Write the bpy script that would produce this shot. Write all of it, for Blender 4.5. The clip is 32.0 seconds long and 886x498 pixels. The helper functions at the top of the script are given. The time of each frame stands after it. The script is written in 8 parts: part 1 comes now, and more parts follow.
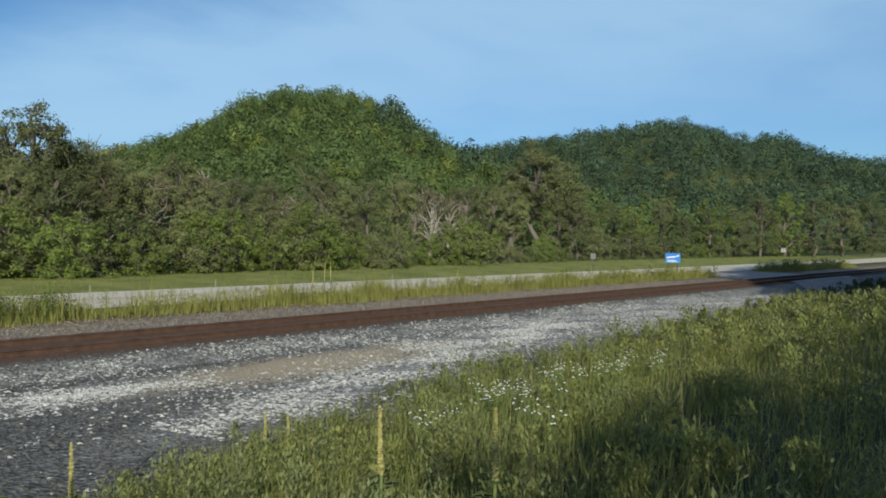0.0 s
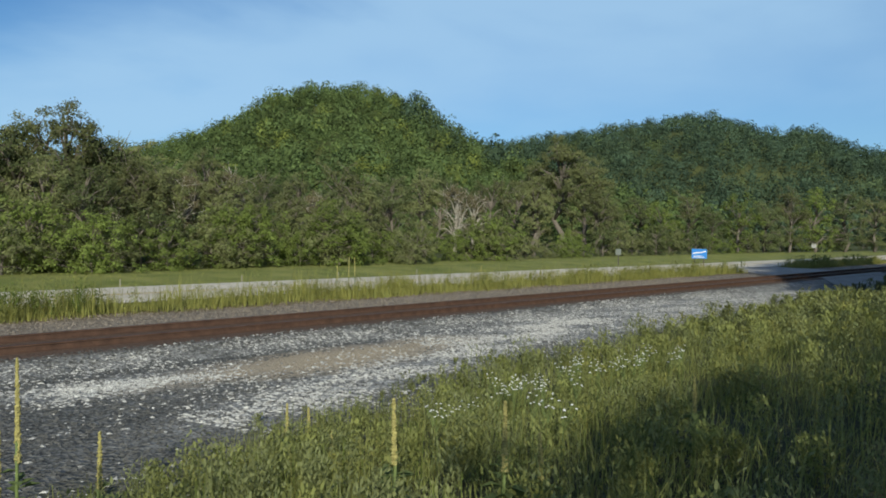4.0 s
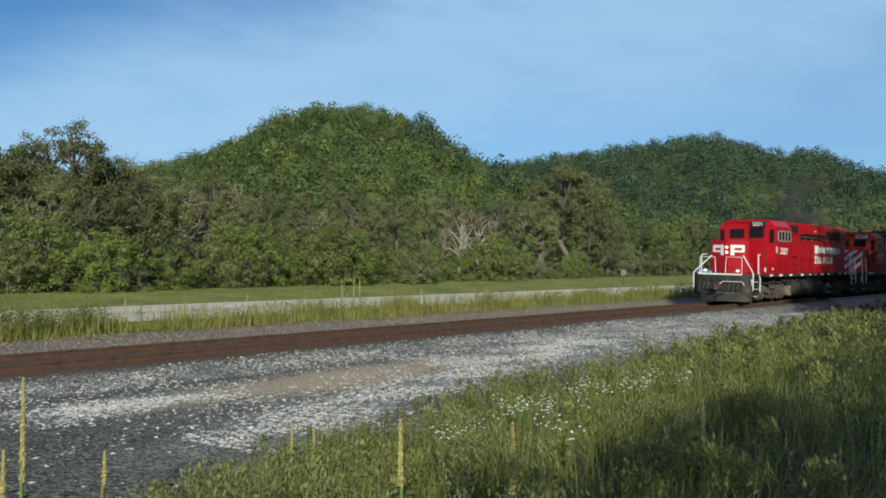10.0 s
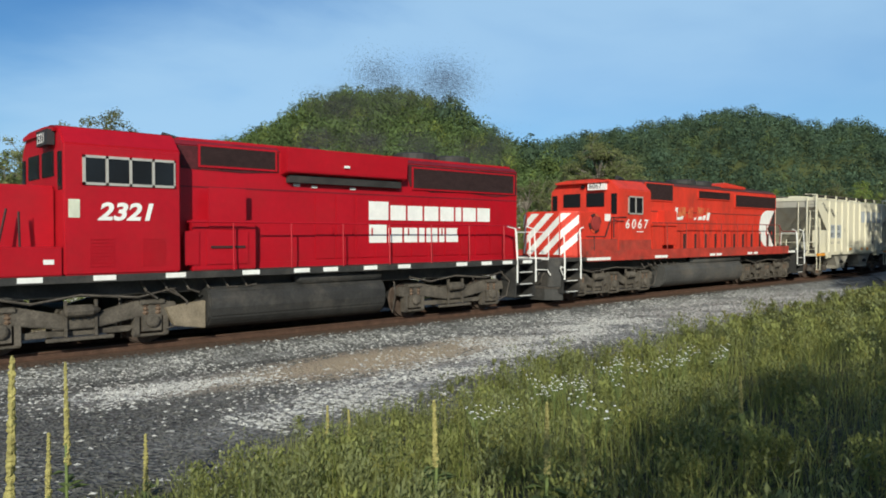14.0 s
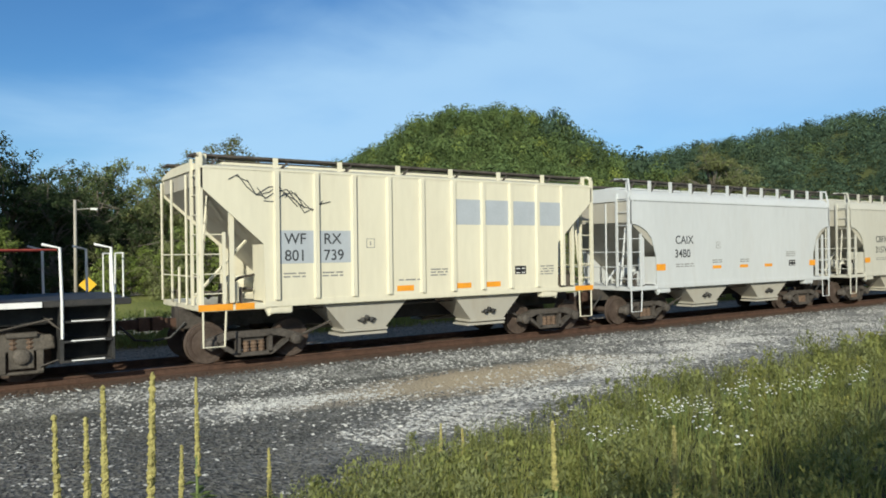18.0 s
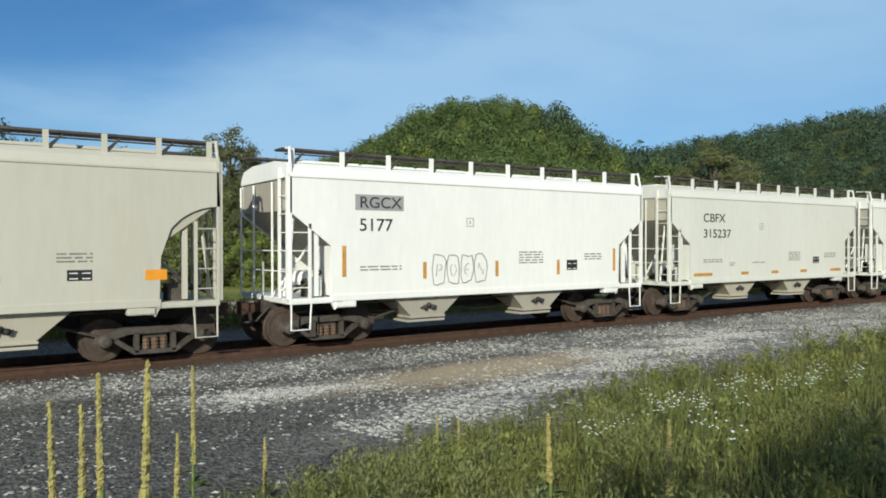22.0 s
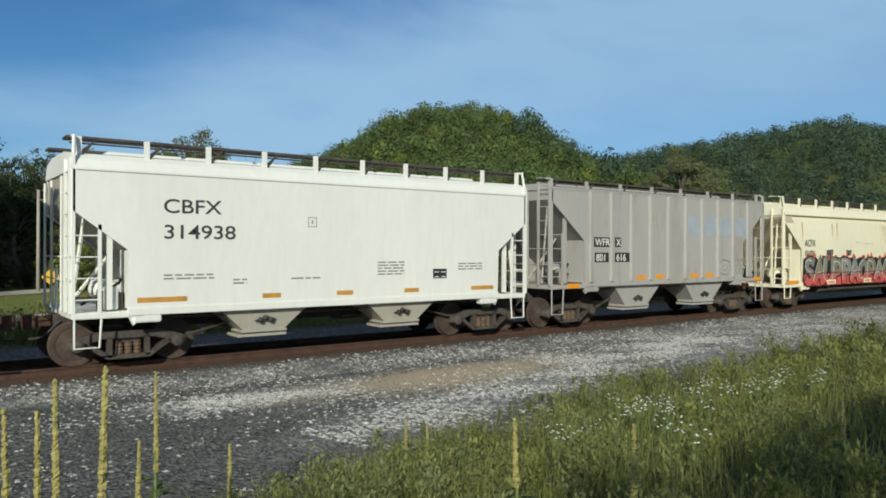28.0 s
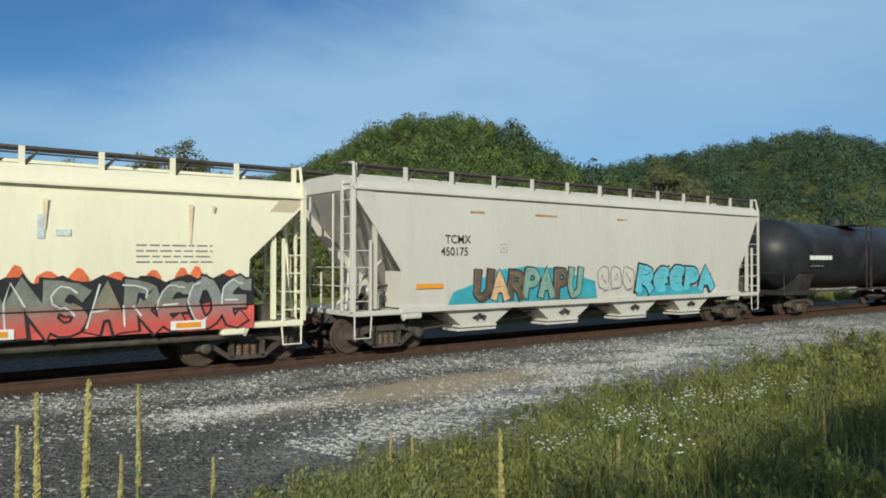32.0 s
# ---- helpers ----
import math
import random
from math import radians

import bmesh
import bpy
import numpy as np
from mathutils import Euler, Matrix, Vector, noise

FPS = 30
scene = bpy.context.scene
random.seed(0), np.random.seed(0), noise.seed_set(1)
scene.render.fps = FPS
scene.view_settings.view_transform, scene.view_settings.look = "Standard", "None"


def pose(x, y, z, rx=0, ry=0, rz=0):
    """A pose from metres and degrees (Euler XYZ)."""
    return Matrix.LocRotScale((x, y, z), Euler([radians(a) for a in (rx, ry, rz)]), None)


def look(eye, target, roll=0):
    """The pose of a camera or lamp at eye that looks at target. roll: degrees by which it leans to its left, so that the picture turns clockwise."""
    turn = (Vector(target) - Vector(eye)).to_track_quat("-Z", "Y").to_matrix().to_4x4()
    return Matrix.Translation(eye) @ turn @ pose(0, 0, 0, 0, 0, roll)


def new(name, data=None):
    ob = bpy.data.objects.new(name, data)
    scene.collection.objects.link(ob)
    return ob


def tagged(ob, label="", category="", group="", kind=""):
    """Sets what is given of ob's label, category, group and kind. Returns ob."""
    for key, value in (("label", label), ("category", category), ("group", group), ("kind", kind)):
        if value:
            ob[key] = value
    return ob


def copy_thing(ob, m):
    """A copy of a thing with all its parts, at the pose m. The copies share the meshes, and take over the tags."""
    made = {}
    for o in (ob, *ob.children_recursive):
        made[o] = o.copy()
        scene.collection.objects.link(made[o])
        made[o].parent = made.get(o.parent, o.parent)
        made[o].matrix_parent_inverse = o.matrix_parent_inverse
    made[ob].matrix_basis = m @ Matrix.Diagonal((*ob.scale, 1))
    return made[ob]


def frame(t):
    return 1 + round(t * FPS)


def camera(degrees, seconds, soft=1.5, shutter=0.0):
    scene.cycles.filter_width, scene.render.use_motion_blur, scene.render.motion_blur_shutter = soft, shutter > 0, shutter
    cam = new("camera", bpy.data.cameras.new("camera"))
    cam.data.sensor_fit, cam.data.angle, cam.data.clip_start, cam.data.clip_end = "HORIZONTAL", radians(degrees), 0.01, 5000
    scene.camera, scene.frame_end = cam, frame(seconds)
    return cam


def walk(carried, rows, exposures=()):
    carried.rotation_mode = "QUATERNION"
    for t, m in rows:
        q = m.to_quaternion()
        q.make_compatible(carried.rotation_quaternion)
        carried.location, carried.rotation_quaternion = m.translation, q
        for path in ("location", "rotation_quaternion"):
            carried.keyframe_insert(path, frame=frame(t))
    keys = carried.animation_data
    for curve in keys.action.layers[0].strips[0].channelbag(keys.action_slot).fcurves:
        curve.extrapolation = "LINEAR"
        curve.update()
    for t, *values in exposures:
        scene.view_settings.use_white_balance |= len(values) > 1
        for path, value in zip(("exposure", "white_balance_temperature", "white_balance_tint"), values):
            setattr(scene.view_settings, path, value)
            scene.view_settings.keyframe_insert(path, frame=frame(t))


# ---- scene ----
cam = camera(62.44, 32.0, soft=1.8)
PATH = [
    (0.0, 0.023, 0.078, 2.642, 89.13, -0.91, -47.18),
    (0.5, 0.019, 0.077, 2.638, 89.16, -1.41, -46.86),
    (1.0, 0.036, 0.002, 2.650, 88.99, -1.01, -45.42),
    (1.5, 0.027, -0.037, 2.655, 88.60, -0.95, -44.85),
    (2.0, 0.011, -0.028, 2.656, 88.58, -0.87, -44.56),
    (2.5, -0.002, -0.041, 2.657, 88.14, -0.76, -45.33),
    (3.0, -0.007, -0.051, 2.656, 88.55, -0.75, -45.16),
    (3.5, -0.003, -0.063, 2.655, 88.73, -0.90, -45.20),
    (5.5, -0.009, -0.061, 2.655, 89.14, -0.72, -45.19),
    (6.0, -0.006, -0.052, 2.658, 89.52, -0.68, -45.44),
    (6.5, -0.002, -0.053, 2.656, 89.28, -0.52, -45.28),
    (7.0, -0.010, -0.061, 2.659, 89.19, -0.43, -45.32),
    (7.5, -0.003, -0.062, 2.657, 89.15, -0.53, -45.39),
    (8.0, -0.009, -0.066, 2.659, 89.13, -0.57, -45.47),
    (8.5, -0.003, -0.061, 2.655, 89.37, -0.64, -45.35),
    (9.0, -0.008, -0.060, 2.656, 89.49, -0.57, -45.13),
    (9.5, -0.010, -0.051, 2.655, 90.00, -0.77, -45.08),
    (10.0, -0.016, -0.051, 2.655, 90.30, -1.06, -44.83),
    (10.5, -0.015, -0.043, 2.654, 90.43, -1.15, -44.72),
    (11.0, -0.008, -0.035, 2.652, 90.01, -0.70, -43.79),
    (11.5, 0.002, -0.025, 2.652, 89.23, -0.34, -43.26),
    (12.0, 0.010, -0.018, 2.648, 89.33, -0.41, -42.29),
    (12.5, 0.008, -0.028, 2.647, 88.85, -0.40, -42.33),
    (13.0, 0.002, -0.036, 2.649, 88.85, -0.35, -42.84),
    (13.5, 0.004, -0.041, 2.650, 88.69, -0.31, -43.29),
    (15.5, 0.006, 0.017, 2.652, 89.56, 1.91, -36.28),
    (16.0, 0.000, 0.025, 2.655, 89.56, 1.89, -35.68),
    (16.5, -0.010, 0.031, 2.655, 90.16, 1.21, -35.01),
    (17.0, -0.003, 0.030, 2.655, 90.27, 0.86, -34.27),
    (17.5, -0.007, 0.035, 2.656, 90.24, 0.77, -34.14),
    (18.0, -0.010, 0.043, 2.653, 90.20, 0.77, -34.11),
    (18.5, -0.001, 0.040, 2.652, 90.04, 0.80, -34.33),
    (19.0, 0.006, 0.037, 2.650, 90.00, 1.12, -34.52),
    (19.5, 0.002, 0.036, 2.648, 89.99, 1.16, -34.66),
    (20.0, -0.015, 0.030, 2.648, 90.04, 0.85, -34.50),
    (20.5, -0.017, 0.025, 2.648, 89.81, 0.26, -34.43),
    (21.0, -0.016, 0.026, 2.651, 89.44, 0.35, -34.34),
    (21.5, -0.015, 0.032, 2.651, 89.54, -0.91, -33.96),
    (22.0, 0.002, 0.041, 2.648, 89.60, 0.09, -34.15),
    (22.5, -0.004, 0.043, 2.649, 89.85, -0.20, -34.22),
    (23.0, -0.005, 0.043, 2.648, 89.74, -0.58, -34.14),
    (23.5, 0.014, 0.043, 2.647, 89.65, -0.12, -35.14),
    (24.0, 0.016, 0.042, 2.646, 89.60, -0.09, -36.01),
    (24.5, 0.020, 0.031, 2.647, 89.59, -0.26, -36.63),
    (26.5, 0.034, 0.031, 2.644, 90.00, -0.16, -36.51),
    (27.0, 0.034, 0.033, 2.644, 90.13, -0.25, -36.37),
    (27.5, 0.033, 0.031, 2.647, 90.03, -0.18, -36.26),
    (28.0, 0.032, 0.033, 2.646, 90.00, -0.14, -36.34),
    (28.5, 0.047, 0.043, 2.643, 90.23, -0.07, -37.05),
    (29.0, 0.037, 0.040, 2.644, 89.99, -0.03, -36.86),
    (29.5, 0.029, 0.039, 2.644, 89.99, -0.28, -36.78),
    (30.0, 0.024, 0.036, 2.643, 89.93, -0.28, -36.66),
    (30.5, 0.015, 0.029, 2.647, 89.90, -0.29, -36.62),
    (31.0, 0.011, 0.029, 2.646, 90.24, -0.17, -36.93),
    (31.5, 0.007, 0.027, 2.648, 90.88, -0.21, -37.47),
    (32.0, 0.017, 0.024, 2.651, 90.83, -0.07, -37.58),
]
walk(cam, [(t, pose(x, y, z, a, b, c)) for t, x, y, z, a, b, c in PATH],
     [(0.0, 0.14), (9.0, 0.14), (13.0, 0.16), (17.0, 0.33), (19.0, 0.26), (21.0, 0.2), (23.0, 0.03), (28.0, -0.05), (30.0, 0.02), (32.0, -0.03)])

# ---- world, sun, light ----
SUN_AZ = math.atan2(-0.68, -0.73)          # towards the sun, from +y clockwise
SUN_EL = radians(24)


def make_world():
    w = bpy.data.worlds.new("sky")
    scene.world = w
    w.use_nodes = True
    nt = w.node_tree
    nt.nodes.clear()
    out = nt.nodes.new("ShaderNodeOutputWorld")
    bg = nt.nodes.new("ShaderNodeBackground")
    sky = nt.nodes.new("ShaderNodeTexSky")
    sky.sky_type, sky.sun_disc = "NISHITA", False
    sky.sun_elevation, sky.sun_rotation = SUN_EL, SUN_AZ
    sky.air_density, sky.dust_density, sky.ozone_density = 1.0, 0.6, 2.2
    tc = nt.nodes.new("ShaderNodeTexCoord")
    mp = nt.nodes.new("ShaderNodeMapping")
    mp.inputs["Rotation"].default_value = (0.25, -0.55, 0.35)
    mp.inputs["Scale"].default_value = (1.2, 1.6, 4.2)
    n1 = nt.nodes.new("ShaderNodeTexNoise")
    n1.inputs["Scale"].default_value, n1.inputs["Detail"].default_value, n1.inputs["Roughness"].default_value = 1.6, 6, 0.5
    n1.inputs["Distortion"].default_value = 0.4
    # a veil of thin cloud that ends along a slanting line, with clear blue beyond it
    dot = nt.nodes.new("ShaderNodeVectorMath")
    dot.operation = "DOT_PRODUCT"
    dot.inputs[1].default_value = (0.407, 0.100, -0.908)
    add = nt.nodes.new("ShaderNodeMath")
    add.operation = "MULTIPLY_ADD"
    add.inputs[1].default_value = 0.42
    cr = nt.nodes.new("ShaderNodeMapRange")
    cr.inputs["From Min"].default_value, cr.inputs["From Max"].default_value = 0.08, 0.32
    cr.inputs["To Max"].default_value = 0.85
    cr.interpolation_type = "SMOOTHSTEP"
    cr2 = nt.nodes.new("ShaderNodeMapRange")
    cr2.inputs["From Min"].default_value, cr2.inputs["From Max"].default_value = 0.27, 0.50
    cr2.inputs["To Min"].default_value, cr2.inputs["To Max"].default_value = 1.0, 0.42
    mul = nt.nodes.new("ShaderNodeMath")
    mul.operation = "MULTIPLY"
    mix = nt.nodes.new("ShaderNodeMix")
    mix.data_type = "RGBA"
    mix.inputs[7].default_value = (4.15, 6.55, 8.9, 1)
    tint = nt.nodes.new("ShaderNodeMix")
    tint.data_type, tint.blend_type = "RGBA", "MULTIPLY"
    tint.inputs[0].default_value = 1.0
    tint.inputs[7].default_value = (0.43, 0.77, 1.06, 1)
    L = nt.links.new
    L(tc.outputs["Generated"], mp.inputs["Vector"])
    L(tc.outputs["Generated"], dot.inputs[0])
    L(mp.outputs["Vector"], n1.inputs["Vector"])
    L(n1.outputs["Fac"], add.inputs[0])
    L(dot.outputs["Value"], add.inputs[2])
    L(add.outputs[0], cr.inputs["Value"])
    L(add.outputs[0], cr2.inputs["Value"])
    L(cr.outputs["Result"], mul.inputs[0])
    L(cr2.outputs["Result"], mul.inputs[1])
    L(mul.outputs[0], mix.inputs[0])
    L(sky.outputs["Color"], tint.inputs[6])
    L(tint.outputs[2], mix.inputs[6])
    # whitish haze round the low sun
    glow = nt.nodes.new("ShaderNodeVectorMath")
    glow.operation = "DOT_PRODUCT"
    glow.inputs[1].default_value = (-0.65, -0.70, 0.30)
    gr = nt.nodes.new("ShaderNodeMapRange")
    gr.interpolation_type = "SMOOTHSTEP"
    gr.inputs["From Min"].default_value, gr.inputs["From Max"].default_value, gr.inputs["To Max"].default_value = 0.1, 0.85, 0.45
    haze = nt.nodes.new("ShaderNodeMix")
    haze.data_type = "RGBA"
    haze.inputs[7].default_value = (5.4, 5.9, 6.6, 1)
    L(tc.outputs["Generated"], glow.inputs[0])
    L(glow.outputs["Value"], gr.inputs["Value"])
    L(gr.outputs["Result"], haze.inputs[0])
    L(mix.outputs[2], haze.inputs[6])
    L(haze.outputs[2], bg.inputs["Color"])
    bg.inputs["Strength"].default_value = 0.088
    L(bg.outputs["Background"], out.inputs["Surface"])
    sun = bpy.data.lights.new("sun", "SUN")
    sun.energy, sun.angle, sun.color = 4.0, radians(0.6), (0.97, 0.945, 0.79)
    so = new("sun", sun)
    to = Vector((math.sin(SUN_AZ) * math.cos(SUN_EL), math.cos(SUN_AZ) * math.cos(SUN_EL), math.sin(SUN_EL)))
    so.matrix_world = look(to * 200, (0, 0, 0))


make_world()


# ---- materials ----
def mat(name, col, rough=0.6, metal=0.0, var=0.12, scale=3.0, dirt=None, dirt_amt=0.0, dirt_scale=1.0, bump=0.0, bump_scale=20.0, stretch=(1, 1, 1), rand=0.0, spec=0.3, trans=0.0, world=False):
    """A painted, stained or grown surface: base colour with grain at two scales, dirt patches with a shape of their own, fine relief."""
    m = bpy.data.materials.new(name)
    m.use_nodes = True
    nt = m.node_tree
    L = nt.links.new
    b = nt.nodes["Principled BSDF"]
    b.inputs["Roughness"].default_value, b.inputs["Metallic"].default_value = rough, metal
    b.inputs["Specular IOR Level"].default_value = spec
    tc = nt.nodes.new("ShaderNodeTexCoord")
    mp = nt.nodes.new("ShaderNodeMapping")
    mp.inputs["Scale"].default_value = stretch
    if world:
        geo = nt.nodes.new("ShaderNodeNewGeometry")
        L(geo.outputs["Position"], mp.inputs["Vector"])
    else:
        L(tc.outputs["Object"], mp.inputs["Vector"])

    def noise_tex(s, det=5, r=0.6):
        n = nt.nodes.new("ShaderNodeTexNoise")
        n.inputs["Scale"].default_value, n.inputs["Detail"].default_value, n.inputs["Roughness"].default_value = s, det, r
        L(mp.outputs["Vector"], n.inputs["Vector"])
        return n.outputs["Fac"]

    def ramp(src, a, c, lo, hi):
        r = nt.nodes.new("ShaderNodeMapRange")
        for k, v in zip(("From Min", "From Max", "To Min", "To Max"), (a, c, lo, hi)):
            r.inputs[k].default_value = v
        L(src, r.inputs["Value"])
        return r.outputs["Result"]

    def scaled(colour, fac):
        x = nt.nodes.new("ShaderNodeMix")
        x.data_type, x.blend_type = "RGBA", "MULTIPLY"
        x.inputs[0].default_value = 1
        L(colour, x.inputs[6])
        c = nt.nodes.new("ShaderNodeCombineColor")
        for k in range(3):
            L(fac, c.inputs[k])
        L(c.outputs[0], x.inputs[7])
        return x.outputs[2]

    rgb = nt.nodes.new("ShaderNodeRGB")
    rgb.outputs[0].default_value = (*col, 1)
    c = scaled(rgb.outputs[0], ramp(noise_tex(scale), 0.3, 0.7, 1 - var, 1 + var))
    c = scaled(c, ramp(noise_tex(scale * 9, 3), 0.3, 0.7, 1 - var * 0.6, 1 + var * 0.6))
    if dirt:
        x = nt.nodes.new("ShaderNodeMix")
        x.data_type = "RGBA"
        L(ramp(noise_tex(dirt_scale, 6, 0.65), 0.5, 0.75, 0, dirt_amt), x.inputs[0])
        L(c, x.inputs[6])
        x.inputs[7].default_value = (*dirt, 1)
        c = x.outputs[2]
    if rand:
        oi = nt.nodes.new("ShaderNodeObjectInfo")
        c = scaled(c, ramp(oi.outputs["Random"], 0, 1, 1 - rand, 1 + rand))
    L(c, b.inputs["Base Color"])
    if bump:
        bp = nt.nodes.new("ShaderNodeBump")
        bp.inputs["Strength"].default_value, bp.inputs["Distance"].default_value = bump, 0.02
        L(noise_tex(bump_scale), bp.inputs["Height"])
        L(bp.outputs["Normal"], b.inputs["Normal"])
    if trans:
        tr = nt.nodes.new("ShaderNodeBsdfTranslucent")
        L(c, tr.inputs["Color"])
        mx = nt.nodes.new("ShaderNodeMixShader")
        mx.inputs[0].default_value = trans
        L(b.outputs[0], mx.inputs[1])
        L(tr.outputs[0], mx.inputs[2])
        L(mx.outputs[0], nt.nodes["Material Output"].inputs["Surface"])
    return m


def leaf_mat(name, a, c, scale, yellow=None, trans=0.3, crowns=0.0, rand=0.12):
    """Foliage: two greens mixed crown by crown, with a few yellower ones."""
    m = mat(name, a, 0.7, 0, 0.25, 1.5, dirt=c, dirt_amt=0.9, dirt_scale=scale, trans=trans, spec=0.15, world=True, rand=rand)
    if yellow:
        nt = m.node_tree
        vn = nt.nodes.new("ShaderNodeTexVoronoi")
        vn.inputs["Scale"].default_value = scale * 2.0
        geo = nt.nodes.new("ShaderNodeNewGeometry")
        nt.links.new(geo.outputs["Position"], vn.inputs["Vector"])
        sp = nt.nodes.new("ShaderNodeSeparateColor")
        nt.links.new(vn.outputs["Color"], sp.inputs[0])
        r = nt.nodes.new("ShaderNodeMapRange")
        r.inputs["From Min"].default_value, r.inputs["From Max"].default_value, r.inputs["To Max"].default_value = 0.84, 0.98, 0.8
        nt.links.new(sp.outputs[0], r.inputs["Value"])
        x = nt.nodes.new("ShaderNodeMix")
        x.data_type = "RGBA"
        b = nt.nodes["Principled BSDF"]
        old = b.inputs["Base Color"].links[0].from_socket
        nt.links.new(r.outputs["Result"], x.inputs[0])
        nt.links.new(old, x.inputs[6])
        x.inputs[7].default_value = (*yellow, 1)
        for link in list(old.links):
            if link.to_node != x:
                nt.links.new(x.outputs[2], link.to_socket)
    if crowns:
        # every crown has its own tone
        nt = m.node_tree
        vn = nt.nodes.new("ShaderNodeTexVoronoi")
        vn.inputs["Scale"].default_value = crowns
        geo = nt.nodes.new("ShaderNodeNewGeometry")
        nt.links.new(geo.outputs["Position"], vn.inputs["Vector"])
        sp = nt.nodes.new("ShaderNodeSeparateColor")
        nt.links.new(vn.outputs["Color"], sp.inputs[0])
        r = nt.nodes.new("ShaderNodeMapRange")
        r.inputs["To Min"].default_value, r.inputs["To Max"].default_value = 0.62, 1.38
        nt.links.new(sp.outputs[1], r.inputs["Value"])
        cc = nt.nodes.new("ShaderNodeCombineColor")
        for k in range(3):
            nt.links.new(r.outputs["Result"], cc.inputs[k])
        x = nt.nodes.new("ShaderNodeMix")
        x.data_type, x.blend_type = "RGBA", "MULTIPLY"
        x.inputs[0].default_value = 1.0
        old = nt.nodes["Principled BSDF"].inputs["Base Color"].links[0].from_socket
        nt.links.new(old, x.inputs[6])
        nt.links.new(cc.outputs[0], x.inputs[7])
        for link in list(old.links):
            if link.to_node != x:
                nt.links.new(x.outputs[2], link.to_socket)
    return m


def ground_mat():
    """Earth under grass, crushed stone by the track, pale and sandy patches, verge."""
    m = bpy.data.materials.new("ground_cover")
    m.use_nodes = True
    nt = m.node_tree
    L = nt.links.new
    b = nt.nodes["Principled BSDF"]
    b.inputs["Roughness"].default_value, b.inputs["Specular IOR Level"].default_value = 0.9, 0.2
    geo = nt.nodes.new("ShaderNodeNewGeometry")
    pos = geo.outputs["Position"]
    sep = nt.nodes.new("ShaderNodeSeparateXYZ")
    L(pos, sep.inputs[0])

    def math_node(op, a, c=None):
        n = nt.nodes.new("ShaderNodeMath")
        n.operation = op
        for k, v in enumerate((a, c)):
            if v is None:
                continue
            if isinstance(v, (int, float)):
                n.inputs[k].default_value = v
            else:
                L(v, n.inputs[k])
        return n.outputs[0]

    def noise_tex(s, det=5, r=0.6, vec=pos):
        n = nt.nodes.new("ShaderNodeTexNoise")
        n.inputs["Scale"].default_value, n.inputs["Detail"].default_value, n.inputs["Roughness"].default_value = s, det, r
        L(vec, n.inputs["Vector"])
        return n.outputs["Fac"]

    def ramp(src, a, c, lo=0.0, hi=1.0):
        r = nt.nodes.new("ShaderNodeMapRange")
        for k, v in zip(("From Min", "From Max", "To Min", "To Max"), (a, c, lo, hi)):
            r.inputs[k].default_value = v
        L(src, r.inputs["Value"])
        return r.outputs["Result"]

    def mixc(fac, a, c):
        x = nt.nodes.new("ShaderNodeMix")
        x.data_type = "RGBA"
        L(fac, x.inputs[0])
        for k, v in ((6, a), (7, c)):
            if isinstance(v, tuple):
                x.inputs[k].default_value = (*v, 1)
            else:
                L(v, x.inputs[k])
        return x.outputs[2]

    vor = nt.nodes.new("ShaderNodeTexVoronoi")
    vor.inputs["Scale"].default_value = 16
    L(pos, vor.inputs["Vector"])
    spv = nt.nodes.new("ShaderNodeSeparateColor")
    L(vor.outputs["Color"], spv.inputs[0])
    wob = math_node("MULTIPLY", math_node("SUBTRACT", noise_tex(0.5, 5), 0.5), 1.8)
    y = math_node("ADD", sep.outputs["Y"], wob)
    x = math_node("ADD", sep.outputs["X"], wob)
    dark = mixc(ramp(spv.outputs[0], 0.15, 0.9), (0.066, 0.066, 0.061), (0.178, 0.177, 0.166))
    pale = mixc(ramp(spv.outputs[1], 0.25, 0.85), (0.20, 0.195, 0.182), (0.50, 0.49, 0.455))
    def slant(cx, cy, rx, ry, deg=0.0, soft=0.45):
        ca, sa = math.cos(radians(deg)), math.sin(radians(deg))
        dx, dy = math_node("SUBTRACT", x, cx), math_node("SUBTRACT", y, cy)
        ax = math_node("DIVIDE", math_node("ADD", math_node("MULTIPLY", dx, ca), math_node("MULTIPLY", dy, sa)), rx)
        ay = math_node("DIVIDE", math_node("SUBTRACT", math_node("MULTIPLY", dy, ca), math_node("MULTIPLY", dx, sa)), ry)
        d = math_node("ADD", math_node("MULTIPLY", ax, ax), math_node("MULTIPLY", ay, ay))
        return ramp(d, 1 - soft, 1 + soft, 1, 0)

    # fresh pale stone dumped in long heaps beside the track
    streak = math_node("MAXIMUM", slant(5.3, 12.35, 2.4, 0.75, 0.0, 0.7), slant(12.5, 11.3, 8.5, 1.25, 15.0))
    streak = math_node("MAXIMUM", streak, slant(25, 12.4, 17, 2.1, 3.0, 0.6))
    streak = math_node("MULTIPLY", streak, ramp(noise_tex(2.2, 5), 0.33, 0.58, 0.3, 1.0))
    edge = math_node("MULTIPLY", ramp(sep.outputs["Y"], 13.7, 14.1), ramp(sep.outputs["Y"], 14.7, 15.0, 1, 0))
    streak = math_node("MAXIMUM", streak, math_node("MULTIPLY", edge, ramp(noise_tex(1.4, 5), 0.35, 0.65, 0.1, 0.75)))
    gravel = mixc(streak, dark, pale)

    sand = mixc(noise_tex(6), (0.37, 0.295, 0.20), (0.49, 0.405, 0.285))
